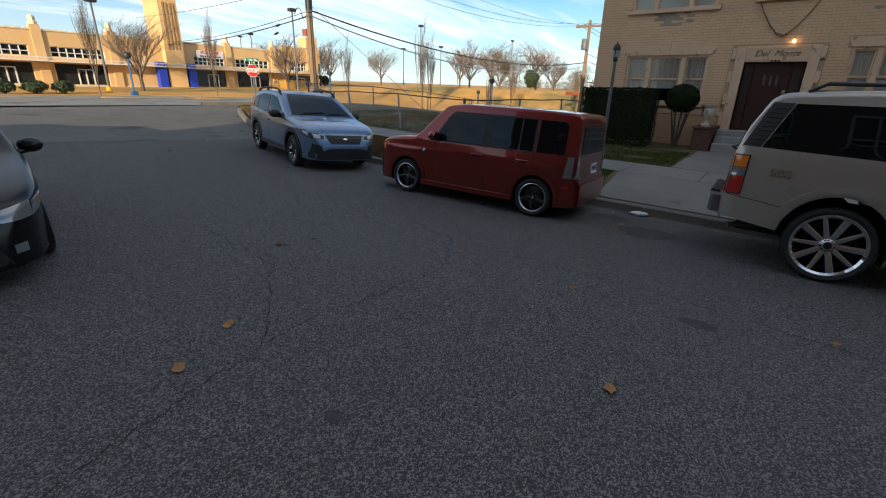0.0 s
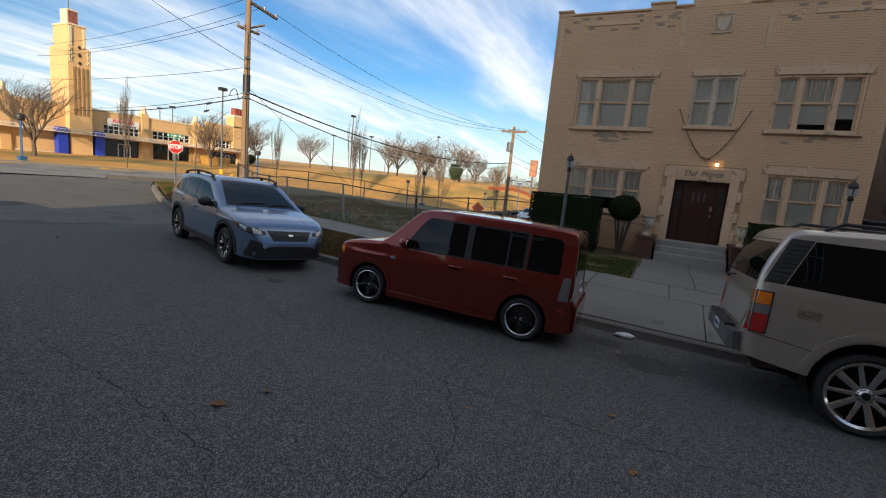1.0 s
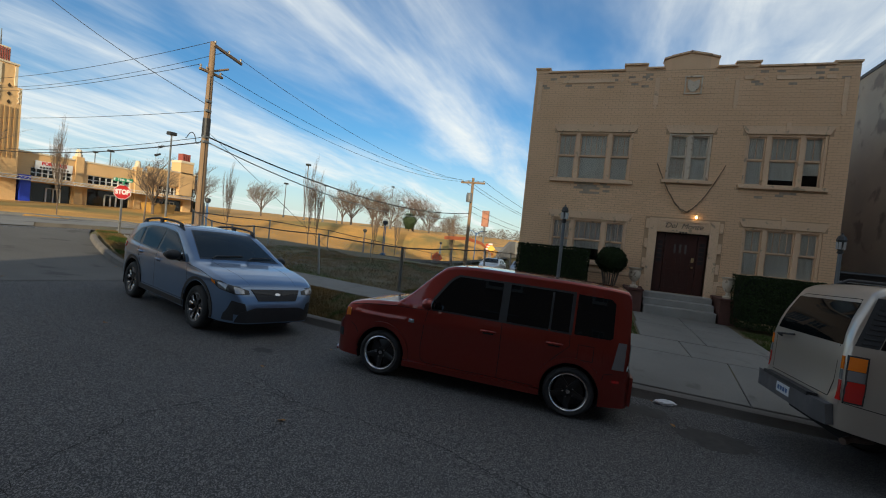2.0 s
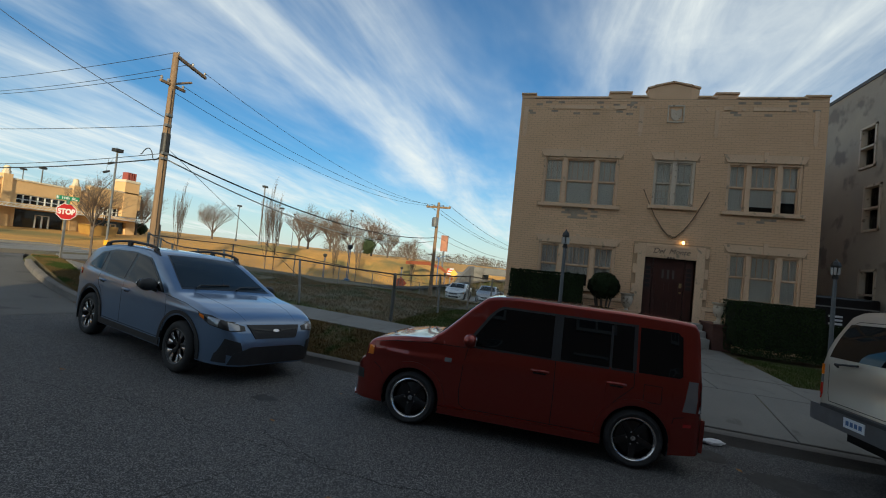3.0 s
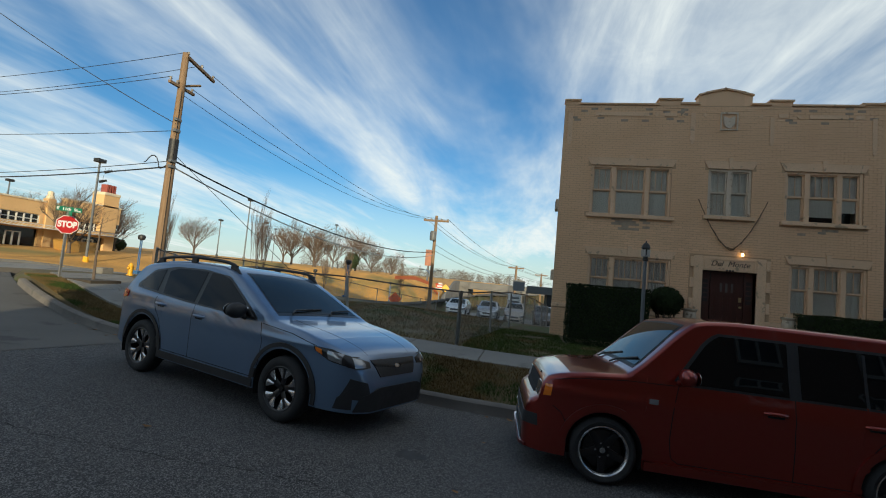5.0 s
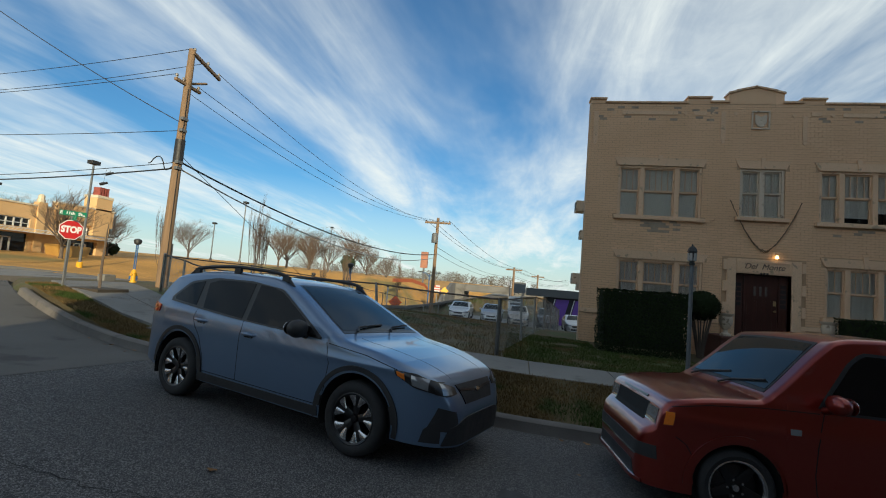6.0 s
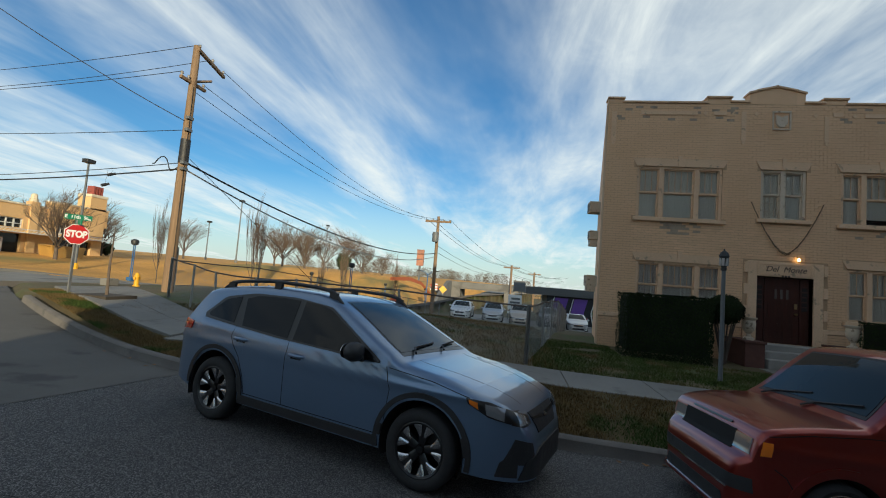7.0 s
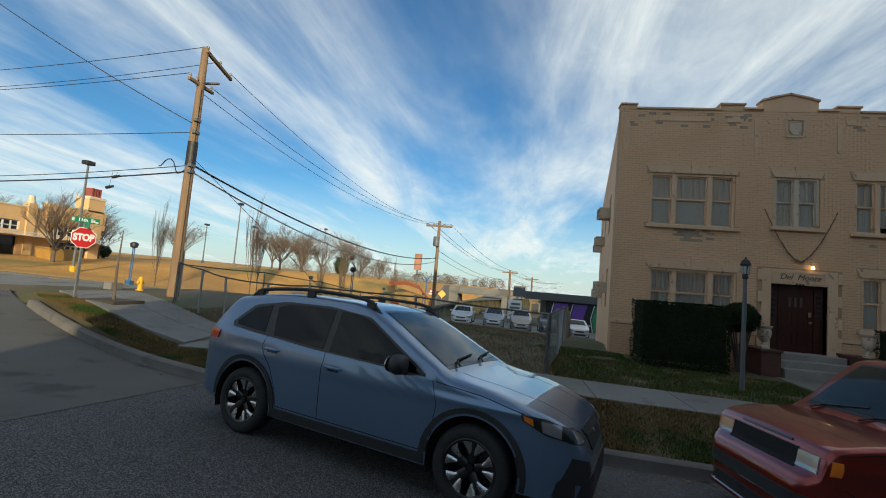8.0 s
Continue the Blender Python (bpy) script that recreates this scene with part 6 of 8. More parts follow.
# thin dark strips painted as the shade along the bonnet folds
for s in (-1, 1):
    CX.seam([(1.08, s * 0.55), (1.6, s * 0.50), (2.08, s * 0.42)], "top", width=0.003, name="bonnet_crease", parent=CX.body)
for y0, y1 in ((-0.55, 0.05), (0.10, 0.62)):
    wb_ = bmesh.new()
    tube(wb_, [(1.02, y0, 1.11), (0.95, y0 + 0.1, 1.145), (0.90, y1, 1.165)], 0.011, 6)
    part("wiper", wb_, BLACK_PLASTIC, CX.root)
af = bmesh.new()
prism(af, [(-1.50, 1.50), (-1.62, 1.49), (-1.66, 1.545)], -0.012, 0.012, "y")
part("roof_aerial", af, BLUE_GREY, CX.root)

# -- the tan sport utility on tall chrome wheels
PEWTER = paint("pewter tan metallic paint", (0.45, 0.40, 0.345), 0.50, 0.30)
SUV_SPEC = dict(wb=2.95, w=0.97, front=2.45, rear=-2.62, sill=0.42, belt=1.38, crease=1.0, tumble=0.14, arch=0.50, axle=0.47, r=0.425, rim=0.345, tw=0.28, inset=0.15, round=0.08,
                top=((-2.62, 0.78), (-2.615, 0.86), (-2.58, 0.95), (-2.57, 1.34), (-2.40, 1.84), (-2.34, 1.95), (-2.20, 2.02), (-1.0, 2.08), (0.2, 2.07), (0.45, 2.0), (1.05, 1.46), (1.2, 1.40), (2.2, 1.20), (2.36, 1.10), (2.42, 0.9), (2.45, 0.7)),
                plan=((-2.62, 0.84), (-2.58, 0.92), (-2.45, 0.97), (-2.0, 1.0), (1.8, 1.0), (2.2, 0.96), (2.38, 0.88), (2.45, 0.78)),
                under=((-2.62, 0.58), (-2.0, 0.50), (1.9, 0.46), (2.45, 0.5)))
SV = Car("tan metallic sport utility with tall chrome wheels and dark glass", "parked cars", on_road(6.66, -1.20, 181.5, 2.95), SUV_SPEC, PEWTER)
SV.wheels(wheel_chrome)


def suv_side(side):
    c = SV
    s = 1 if side == "left" else -1
    c.patch("side_window", CAR_GLASS, [(-0.95, 1.42), (-1.2, 1.38), (-2.33, 1.41)], [(-0.92, 1.86), (-1.2, 1.91), (-2.12, 1.90)], side, 0.005, 20, 10, c.root, "large dark tinted rear side window")
    c.patch("pillar_louvre", BLACK_PLASTIC, [(-2.34, 1.41), (-2.52, 1.415)], [(-2.13, 1.905), (-2.33, 1.905)], side, 0.006, 6, 10, c.root, "black ribbed rear pillar")
    for k in range(9):
        z = 1.44 + k * 0.05
        x0 = -2.345 + 0.21 * (z - 1.41) / 0.495
        c.patch("pillar_rib", BLACK_PLASTIC, [(x0, z), (x0 - 0.14, z)], [(x0, z + 0.018), (x0 - 0.14, z + 0.018)], side, 0.014, 5, 2, c.root)
    c.patch("rear_door_window", CAR_GLASS, [(-0.02, 1.40), (-0.86, 1.40)], [(-0.02, 1.90), (-0.84, 1.90)], side, 0.005, 14, 8, c.root)
    c.patch("front_window", CAR_GLASS, [(0.95, 1.42), (0.05, 1.40)], [(0.92, 1.46), (0.5, 1.84), (0.05, 1.90)], side, 0.005, 14, 8, c.root)
    # three-part tail lamp
    for z0, z1, mt, nm in ((0.86, 1.06, LAMP_RED, "red"), (1.065, 1.165, LAMP_CLEAR, "clear"), (1.17, 1.30, LAMP_AMBER, "amber")):
        c.patch("tail_lamp", mt, [(-2.425, z0), (-2.55, z0)], [(-2.42, z1), (-2.545, z1)], side, 0.012, 6, 6, c.root, nm + " tail lamp section")
        c.patch("tail_lamp_rear", mt, [(s * 0.85, z0), (s * 0.89, z0)], [(s * 0.85, z1), (s * 0.885, z1)], "rear", 0.012, 5, 5, c.root)
    c.patch("lamp_frame", BLACK_PLASTIC, [(-2.41, 0.845), (-2.56, 0.845)], [(-2.405, 1.315), (-2.56, 1.315)], side, 0.006, 6, 8, c.root)
    c.seam([(-1.0, 1.74), (-0.95, 1.3), (-0.97, 0.9), (-0.95, 0.55)], side)
    c.seam([(-2.56, 0.84), (-2.2, 0.80), (-1.98, 0.77)], side)
    c.ring("arch_flare", PEWTER, -1.475, 0.50, 0.60, side, 0.02, 0.98, 0.018)
    c.ring("arch_flare", PEWTER, 1.475, 0.50, 0.60, side, 0.02, 0.98, 0.018)
    bd = c.patch("badge", CHROME, [(-1.98, 1.10), (-2.18, 1.10)], [(-1.98, 1.125), (-2.18, 1.125)], side, 0.006, 6, 2, c.root, "small chrome badge of plain bars")
    for k in range(6):
        c.patch("badge_bar", CHROME, [(-1.985 - k * 0.034, 1.135), (-2.01 - k * 0.034, 1.135)], [(-1.985 - k * 0.034, 1.185), (-2.01 - k * 0.034, 1.185)], side, 0.006, 2, 2, bd)
    c.mirror(0.95, 1.42, side, BLACK_PLASTIC, False, 1.3)
    y = c.half(-0.5, 1.8)
    rl = bmesh.new()
    tube(rl, [(0.1, s * (y - 0.12), 2.07), (0.0, s * (y - 0.12), 2.14), (-1.9, s * (y - 0.12), 2.12), (-2.05, s * (y - 0.12), 2.03)], 0.02, 8)
    part("roof_rail", rl, BLACK_PLASTIC, c.root, "black roof rail", smooth=40)


both(suv_side)
SV.patch("rear_screen", CAR_GLASS, [(-0.78, 1.40), (0.78, 1.40)], [(-0.68, 1.84), (0.68, 1.84)], "rear", 0.006, 12, 8, SV.root, "dark tailgate window")
SV.patch("rear_bumper", material("bumper grey", (0.10, 0.10, 0.105), (0.07, 0.07, 0.075), 5, 0.5), [(-0.86, 0.60), (0.86, 0.60)], [(-0.84, 0.80), (0.84, 0.80)], "rear", 0.10, 20, 6, SV.root, "grey rear bumper with step", deep=0.12)
SV.patch("bumper_step", BLACK_PLASTIC, [(-0.6, 0.79), (0.6, 0.79)], [(-0.6, 0.83), (0.6, 0.83)], "rear", 0.115, 12, 2, SV.root, deep=0.1)
SV.seam([(-0.74, 0.86), (-0.76, 1.3), (-0.68, 1.88), (0.68, 1.88), (0.76, 1.3), (0.74, 0.86), (-0.74, 0.86)], "rear")
pl = SV.patch("number_plate", PLATE, [(-0.17, 0.66), (0.17, 0.66)], [(-0.17, 0.77), (0.17, 0.77)], "rear", 0.108, 4, 3, SV.root, "white number plate with plain bars")
for k in range(4):
    SV.patch("plate_bar", PLATE_INK, [(-0.13 + k * 0.07, 0.69), (-0.085 + k * 0.07, 0.69)], [(-0.13 + k * 0.07, 0.74), (-0.085 + k * 0.07, 0.74)], "rear", 0.112, 2, 2, pl)
wp = bmesh.new()
tube(wp, [(-2.60, 0.55, 1.30), (-2.66, 0.5, 1.33), (-2.60, 0.2, 1.36)], 0.014, 6)
part("rear_wiper", wp, BLACK_PLASTIC, SV.root)
ex = bmesh.new()
tube(ex, [(-1.9, -0.62, 0.47), (-2.35, -0.70, 0.46), (-2.46, -0.78, 0.44)], 0.035, 12)
part("exhaust", ex, material("rusty exhaust", (0.12, 0.08, 0.06), (0.06, 0.045, 0.04), 8, 0.7), SV.root, smooth=40)
SV.patch("windscreen", SCREEN_GLASS, [(1.0, -0.75), (1.0, 0.75)], [(0.5, -0.66), (0.5, 0.66)], "top", 0.006, 12, 8, SV.root)

# -- saloons: the black one by the other kerb, and those in the lot behind
def saloon_spec(h=1.45, length=4.6):
    f, r = length * 0.50, -length * 0.50
    k = h / 1.45
    return dict(wb=2.70, w=0.90, front=f, rear=r, sill=0.22, belt=0.94 * k, crease=0.78 * k, tumble=0.17, arch=0.365, axle=0.33, r=0.325, rim=0.225, tw=0.21, inset=0.12, round=0.07,
                top=((r, 0.60), (r + 0.03, 0.85 * k), (r + 0.12, 0.98 * k), (r + 0.65, 1.04 * k), (r + 1.35, 1.36 * k), (r + 1.7, 1.43 * k), (0.0, h), (0.25, 1.42 * k), (1.0, 1.05 * k), (1.1, 1.01 * k), (1.75, 0.90 * k), (f - 0.15, 0.78), (f - 0.06, 0.68), (f - 0.02, 0.55), (f, 0.42)),
                plan=((r, 0.78), (r + 0.08, 0.88), (r + 0.4, 0.97), (-1.0, 1.0), (1.2, 1.0), (1.7, 0.96), (f - 0.25, 0.86), (f - 0.08, 0.72), (f, 0.58)),
                under=((r, 0.34), (r + 0.5, 0.22), (f - 0.5, 0.22), (f, 0.22)))


def saloon(label, m, col, group, spec=None):
    sp = spec or saloon_spec()
    c = Car(label, group, m, sp, col)
    c.wheels(wheel_plain)
    f, r, b = sp["front"], sp["rear"], sp["belt"]
    top_ = max(z for _, z in sp["top"])
    for side in ("left", "right"):
        s = 1 if side == "left" else -1
        c.patch("front_window", CAR_GLASS, [(0.86, b + 0.03), (-0.18, b + 0.04)], [(0.84, b + 0.06), (0.22, top_ - 0.13), (-0.18, top_ - 0.115)], side, 0.005, 14, 8, c.root)
        c.patch("rear_window", CAR_GLASS, [(-0.26, b + 0.04), (-1.12, b + 0.06)], [(-0.26, top_ - 0.115), (-0.75, top_ - 0.14), (-1.15, b + 0.24)], side, 0.005, 14, 8, c.root)
        c.seam([(0.95, b), (0.98, 0.6), (0.85, 0.3)], side)
        c.seam([(-0.22, b), (-0.23, 0.3)], side)
        c.handle(-0.10, b - 0.12, side, col)
        c.handle(-0.98, b - 0.10, side, col)
        c.mirror(0.80, b + 0.10, side, col, False)
        c.patch("headlamp", LAMP_CLEAR, [(s * 0.42, 0.62), (s * 0.74, 0.62)], [(s * 0.44, 0.70), (s * 0.74, 0.76)], "front", 0.008, 8, 5, c.root)
        c.patch("headlamp_side", LAMP_CLEAR, [(f - 0.52, 0.66), (f - 0.20, 0.62)], [(f - 0.50, 0.76), (f - 0.22, 0.74)], side, 0.008, 8, 5, c.root)
        c.patch("side_lamp", LAMP_AMBER, [(f - 0.50, 0.68), (f - 0.42, 0.67)], [(f - 0.49, 0.75), (f - 0.42, 0.745)], side, 0.011, 4, 4, c.root)
        c.patch("tail_lamp", LAMP_RED, [(r + 0.10, 0.78), (r + 0.36, 0.80)], [(r + 0.12, 0.92), (r + 0.34, 0.92)], side, 0.008, 6, 4, c.root)
        c.patch("fog_lamp", LAMP_CLEAR, [(s * 0.55, 0.34), (s * 0.64, 0.34)], [(s * 0.55, 0.42), (s * 0.64, 0.42)], "front", 0.01, 4, 4, c.root)
    c.patch("windscreen", SCREEN_GLASS, [(0.97, -0.70), (0.97, 0.70)], [(0.30, -0.56), (0.30, 0.56)], "top", 0.006, 12, 10, c.root)
    c.patch("rear_screen", CAR_GLASS, [(r + 0.70, -0.66), (r + 0.70, 0.66)], [(r + 1.30, -0.55), (r + 1.30, 0.55)], "top", 0.006, 12, 8, c.root)
    c.patch("grille", BLACK_PLASTIC, [(-0.34, 0.52), (0.34, 0.52)], [(-0.40, 0.68), (0.40, 0.68)], "front", 0.008, 10, 4, c.root)
    c.patch("grille_bar", CHROME, [(-0.38, 0.655), (0.38, 0.655)], [(-0.39, 0.68), (0.39, 0.68)], "front", 0.014, 10, 2, c.root)
    c.patch("lower_intake", BLACK_PLASTIC, [(-0.52, 0.26), (0.52, 0.26)], [(-0.46, 0.40), (0.46, 0.40)], "front", 0.006, 10, 4, c.root)
    return c


BLACK_PAINT = paint("black blue paint", (0.004, 0.004, 0.006), 0.0, 0.25, 0.0)
GREY_PAINT = paint("grey silver paint", (0.42, 0.43, 0.44), 0.5, 0.32)
WHITE_PAINT = paint("white paint", (0.62, 0.62, 0.60), 0.0, 0.35)
DARK_GREY_PAINT = paint("dark grey paint", (0.06, 0.062, 0.066), 0.4, 0.3)
DULL_RED_PAINT = paint("dull red paint", (0.25, 0.03, 0.03), 0.2, 0.35)
saloon("black four-door saloon parked against the far kerb", on_road(-0.16, 8.42, 174.0, 2.7), BLACK_PAINT, "parked cars")
saloon("dark grey saloon parked behind the black one", on_road(-0.85, 14.2, 180.0, 2.7), DARK_GREY_PAINT, "parked cars")


def in_lot(x, y, yaw):
    return pose(x, y, land_z(x, y) + 0.02, 0, 0, yaw)


saloon("white saloon parked in the lot behind the fence", in_lot(41.0, 13.3, 180), WHITE_PAINT, "cars in the lot")
saloon("silver rounded hatchback parked in the lot", in_lot(41.5, 10.6, 180), GREY_PAINT, "cars in the lot", saloon_spec(1.55, 4.3))
saloon("pale tan utility car parked in the lot", in_lot(42.0, 8.3, 180), PEWTER, "cars in the lot", saloon_spec(1.72, 4.4))
saloon("dark grey van parked in the lot", in_lot(42.5, 5.8, 180), DARK_GREY_PAINT, "cars in the lot", saloon_spec(1.75, 4.6))
saloon("silver saloon parked in the lot by the house", in_lot(43.0, 3.4, 180), GREY_PAINT, "cars in the lot")
saloon("dull red saloon parked in the far lot", in_lot(50.0, 2.4, 180), DULL_RED_PAINT, "cars in the lot")

# ---- poles and wires ----
def wire(a, b, sag, r, label, mat=None, group="overhead wires"):
    a, b = Vector(a), Vector(b)
    n = 24
    pts = [a.lerp(b, i / n) - Vector((0, 0, sag * 4 * (i / n) * (1 - i / n))) for i in range(n + 1)]
    return solid("overhead_wire", tube(bmesh.new(), pts, r, 5), mat or CABLE, label, "wire", group, smooth=60)


def insulator(parent, x, y, z, s=1.0):
    part("insulator", lathe(bmesh.new(), [(0.0, 0), (0.03 * s, 0), (0.03 * s, 0.05), (0.05 * s, 0.06), (0.05 * s, 0.09), (0.03 * s, 0.10), (0.045 * s, 0.13), (0, 0.15)], 8, Matrix.Translation((x, y, z))), plain("grey insulator", (0.28, 0.27, 0.26), 0.3) if "grey insulator" not in bpy.data.materials else bpy.data.materials["grey insulator"], parent)


PX, PY = 14.5, 20.0
pole = thing("utility_pole", "tall weathered wooden utility pole with crossarms, leaning slightly", "utility pole")
pz = land_z(PX, PY)
part("shaft", tube(bmesh.new(), [(PX, PY, pz - 0.3), (PX, PY - 0.02, 4.5), (PX, PY - 0.04, 8.95)], [0.17, 0.145, 0.11], 14), WOOD_POLE, pole, smooth=50)
part("sleeve", tube(bmesh.new(), [(PX, PY - 0.025, 4.95), (PX, PY - 0.03, 5.75)], [0.158, 0.155], 14), BLACK_PLASTIC, pole, "black rubber sleeve", smooth=50)
arm = bmesh.new()
prism(arm, [(PX - 0.1, 8.76), (PX + 2.0, 8.76), (PX + 2.0, 8.88), (PX - 0.1, 8.88)], PY - 0.17, PY - 0.07, "y", 0.01)
a_ = part("crossarm", arm, WOOD_POLE, pole, m=Matrix.Translation((PX, PY, 0)) @ Euler((0, 0, radians(14))).to_matrix().to_4x4() @ Matrix.Translation((-PX, -PY, 0)))
for k in (0.0, 1.0, 1.9):
    insulator(a_, PX + k, PY - 0.12, 8.88)
arm = bmesh.new()
tube(arm, [(PX + 0.05, PY, 7.75), (PX + 1.0, PY + 0.1, 8.2)], 0.05, 6)
part("arm_brace", arm, WOOD_POLE, pole)
arm = bmesh.new()
box(arm, PX - 0.55, PX + 0.6, PY - 0.08, PY + 0.02, 7.62, 7.72, 0.008)
b_ = part("lower_arm", arm, WOOD_POLE, pole)
for k in (-0.5, -0.2, 0.5):
    insulator(b_, PX + k, PY - 0.03, 7.72)
for z in (6.4, 6.0, 4.9, 4.7):
    part("bracket", bx(PX - 0.2, PX + 0.05, PY - 0.2, PY - 0.08, z, z + 0.10, bevel=0.01), GREY_POST, pole)
part("ground_wire", tube(bmesh.new(), [(PX - 0.10, PY - 0.17, pz), (PX - 0.10, PY - 0.16, 7.5)], 0.009, 5), CABLE, pole)
part("riser_pipe", tube(bmesh.new(), [(PX + 0.16, PY - 0.10, pz), (PX + 0.15, PY - 0.10, 2.2)], 0.035, 8), GREY_POST, pole)
P2 = (41.6, 16.2)
pole2 = thing("utility_pole", "far wooden utility pole with a transformer", "utility pole")
z2 = land_z(*P2)
part("shaft", tube(bmesh.new(), [(*P2, z2 - 0.3), (P2[0], P2[1], 7.6)], [0.19, 0.13], 12), WOOD_POLE, pole2, smooth=50)
part("crossarm", bx(P2[0] - 0.08, P2[0] + 0.08, P2[1] - 1.2, P2[1] + 1.2, 7.05, 7.22), WOOD_POLE, pole2)
for k in (-1.1, -0.5, 0.5, 1.1):
    insulator(pole2, P2[0], P2[1] + k, 7.2, 1.6)
part("transformer", lathe(bmesh.new(), [(0, 5.2), (0.26, 5.22), (0.28, 5.3), (0.28, 6.0), (0.22, 6.1), (0, 6.12)], 14, Matrix.Translation((P2[0] - 0.42, P2[1] + 0.1, 0))), GREY_POST, pole2, "grey can transformer", smooth=40)
for (x, y, top_) in ((75.0, 9.5, 5.1), (96.0, 4.9, 4.9)):
    p = thing("utility_pole", "distant wooden utility pole with crossarm", "utility pole")
    part("shaft", tube(bmesh.new(), [(x, y, land_z(x, y) - 0.5), (x, y, top_)], [0.22, 0.16], 8), WOOD_POLE, p)
    part("crossarm", bx(x - 0.1, x + 0.1, y - 1.3, y + 1.3, top_ - 0.5, top_ - 0.3), WOOD_POLE, p)
for i, (a, b, sag, r) in enumerate((
        ((PX + 0.0, PY - 0.1, 9.0), (17.0, 44.0, 8.9), 0.35, 0.011), ((PX + 1.0, PY + 0.15, 9.0), (17.6, 44.0, 8.6), 0.45, 0.011), ((PX - 0.5, PY, 7.85), (16.6, 44.0, 8.0), 0.35, 0.011),
        ((PX - 0.1, PY - 0.15, 6.05), (16.6, 44.0, 6.4), 0.2, 0.012), ((PX - 0.1, PY - 0.1, 4.95), (18.6, 44.0, 4.8), 0.30, 0.014), ((PX - 0.1, PY - 0.1, 4.75), (18.2, 44.0, 4.6), 0.35, 0.026))):
    wire(a, b, sag, r, "thin black overhead wire across the cross street")
wire((PX - 0.1, PY - 0.1, 6.3), (12.4, 31.0, 12.5), 0.3, 0.014, "black service wire rising across the street")
wire((PX + 1.9, PY + 0.35, 9.0), (P2[0], P2[1] + 1.1, 7.35), 0.9, 0.011, "thin overhead wire between the poles")
wire((PX + 0.5, PY, 7.85), (P2[0], P2[1] - 0.5, 7.35), 1.1, 0.011, "thin overhead wire between the poles")
wire((PX + 0.1, PY - 0.1, 7.4), (P2[0], P2[1] - 1.1, 7.35), 1.3, 0.010, "thin overhead wire between the poles")
wire((PX + 0.1, PY - 0.1, 4.98), (P2[0], P2[1], 4.2), 1.0, 0.034, "thick black overhead cable between the poles")
wire((PX + 0.1, PY - 0.1, 4.75), (P2[0], P2[1], 3.9), 1.3, 0.028, "pale overhead cable between the poles", CABLE_PALE)
wire((PX + 0.05, PY - 0.1, 5.2), (18.4, 15.6, land_z(18.4, 15.6)), 0.0, 0.010, "steel stay wire from the pole to the lawn")
for k, dz in ((-1.1, 0), (0.5, 0), (1.1, 0), (0.0, -2.4), (0.0, -3.0)):
    wire((P2[0], P2[1] + k, 7.35 + dz), (75.0, 9.5 + k, 4.9 + dz * 0.5), 0.9, 0.018, "distant thin overhead wire along the street", CABLE)
    wire((75.0, 9.5 + k, 4.9 + dz * 0.5), (140.0, -6.0 + k, 5.4 + dz * 0.4), 1.0, 0.024, "distant thin overhead wire along the street", CABLE)
# loops of cable by the pole and a pair of shoes on the wire
loop = bmesh.new()
pts = [Vector((PX - 0.1, PY - 0.15, 4.9)) + Vector((0.04 * math.sin(k), 1.2 * k / 14, -0.18 * math.sin(k * 0.45) + 0.1 * math.sin(k * 0.9))) for k in range(15)]
tube(loop, pts, 0.018, 6)
solid("cable_loop", loop, CABLE, "slack loop of black cable beside the pole", "cable", smooth=60)
for dy, dz in ((3.1, -0.05), (3.3, -0.42)):
    sh = bmesh.new()
    x0, y0, z0 = 14.93, PY + dy, 4.62 + dz
    lathe(sh, [(0, -0.13), (0.05, -0.11), (0.055, 0.0), (0.04, 0.08), (0.045, 0.13), (0, 0.13)], 10, Matrix.Translation((x0, y0, z0)) @ Euler((0.4, 1.1, 0)).to_matrix().to_4x4())
    tube(sh, [(x0, y0, z0 + 0.05), (x0, y0 - 0.05, 4.72)], 0.006, 4)
    solid("shoe", sh, BLACK_PLASTIC, "old dark shoe hanging from the overhead cable", "shoe", "shoes on the cable", smooth=40)

# ---- signs by the crossing ----
SX, SY = 11.2, 19.9
stop = thing("stop_sign", "red octagonal stop sign on a galvanised post", "road sign")
sz = land_z(SX, SY)
part("post", bx(SX - 0.03, SX + 0.03, SY - 0.02, SY + 0.02, sz - 0.2, 2.72), GALV, stop)
face_yaw = math.atan2(SX - 1.2, SY - 8.0)
M_SIGN = Matrix.Translation((SX, SY, 2.22)) @ Euler((radians(90), 0, -face_yaw * 0.72)).to_matrix().to_4x4()
R8 = 0.27
oct_ = [(R8 * math.cos(math.pi / 8 + k * math.pi / 4), R8 * math.sin(math.pi / 8 + k * math.pi / 4)) for k in range(8)]
part("rim", prism(bmesh.new(), oct_, 0.030, 0.036, "z"), WHITE_SIGN, stop, "white border", m=M_SIGN)
part("plate", prism(bmesh.new(), [(u * 0.93, v * 0.93) for u, v in oct_], 0.0365, 0.040, "z"), RED_SIGN, stop, "red plate", m=M_SIGN)
letters("lettering", "STOP", 0.216, 0.002, WHITE_SIGN, stop, M_SIGN @ Matrix.Translation((0, 0, 0.042)) @ Matrix.Diagonal((0.80, 1.05, 1, 1)), 0, 0.012)
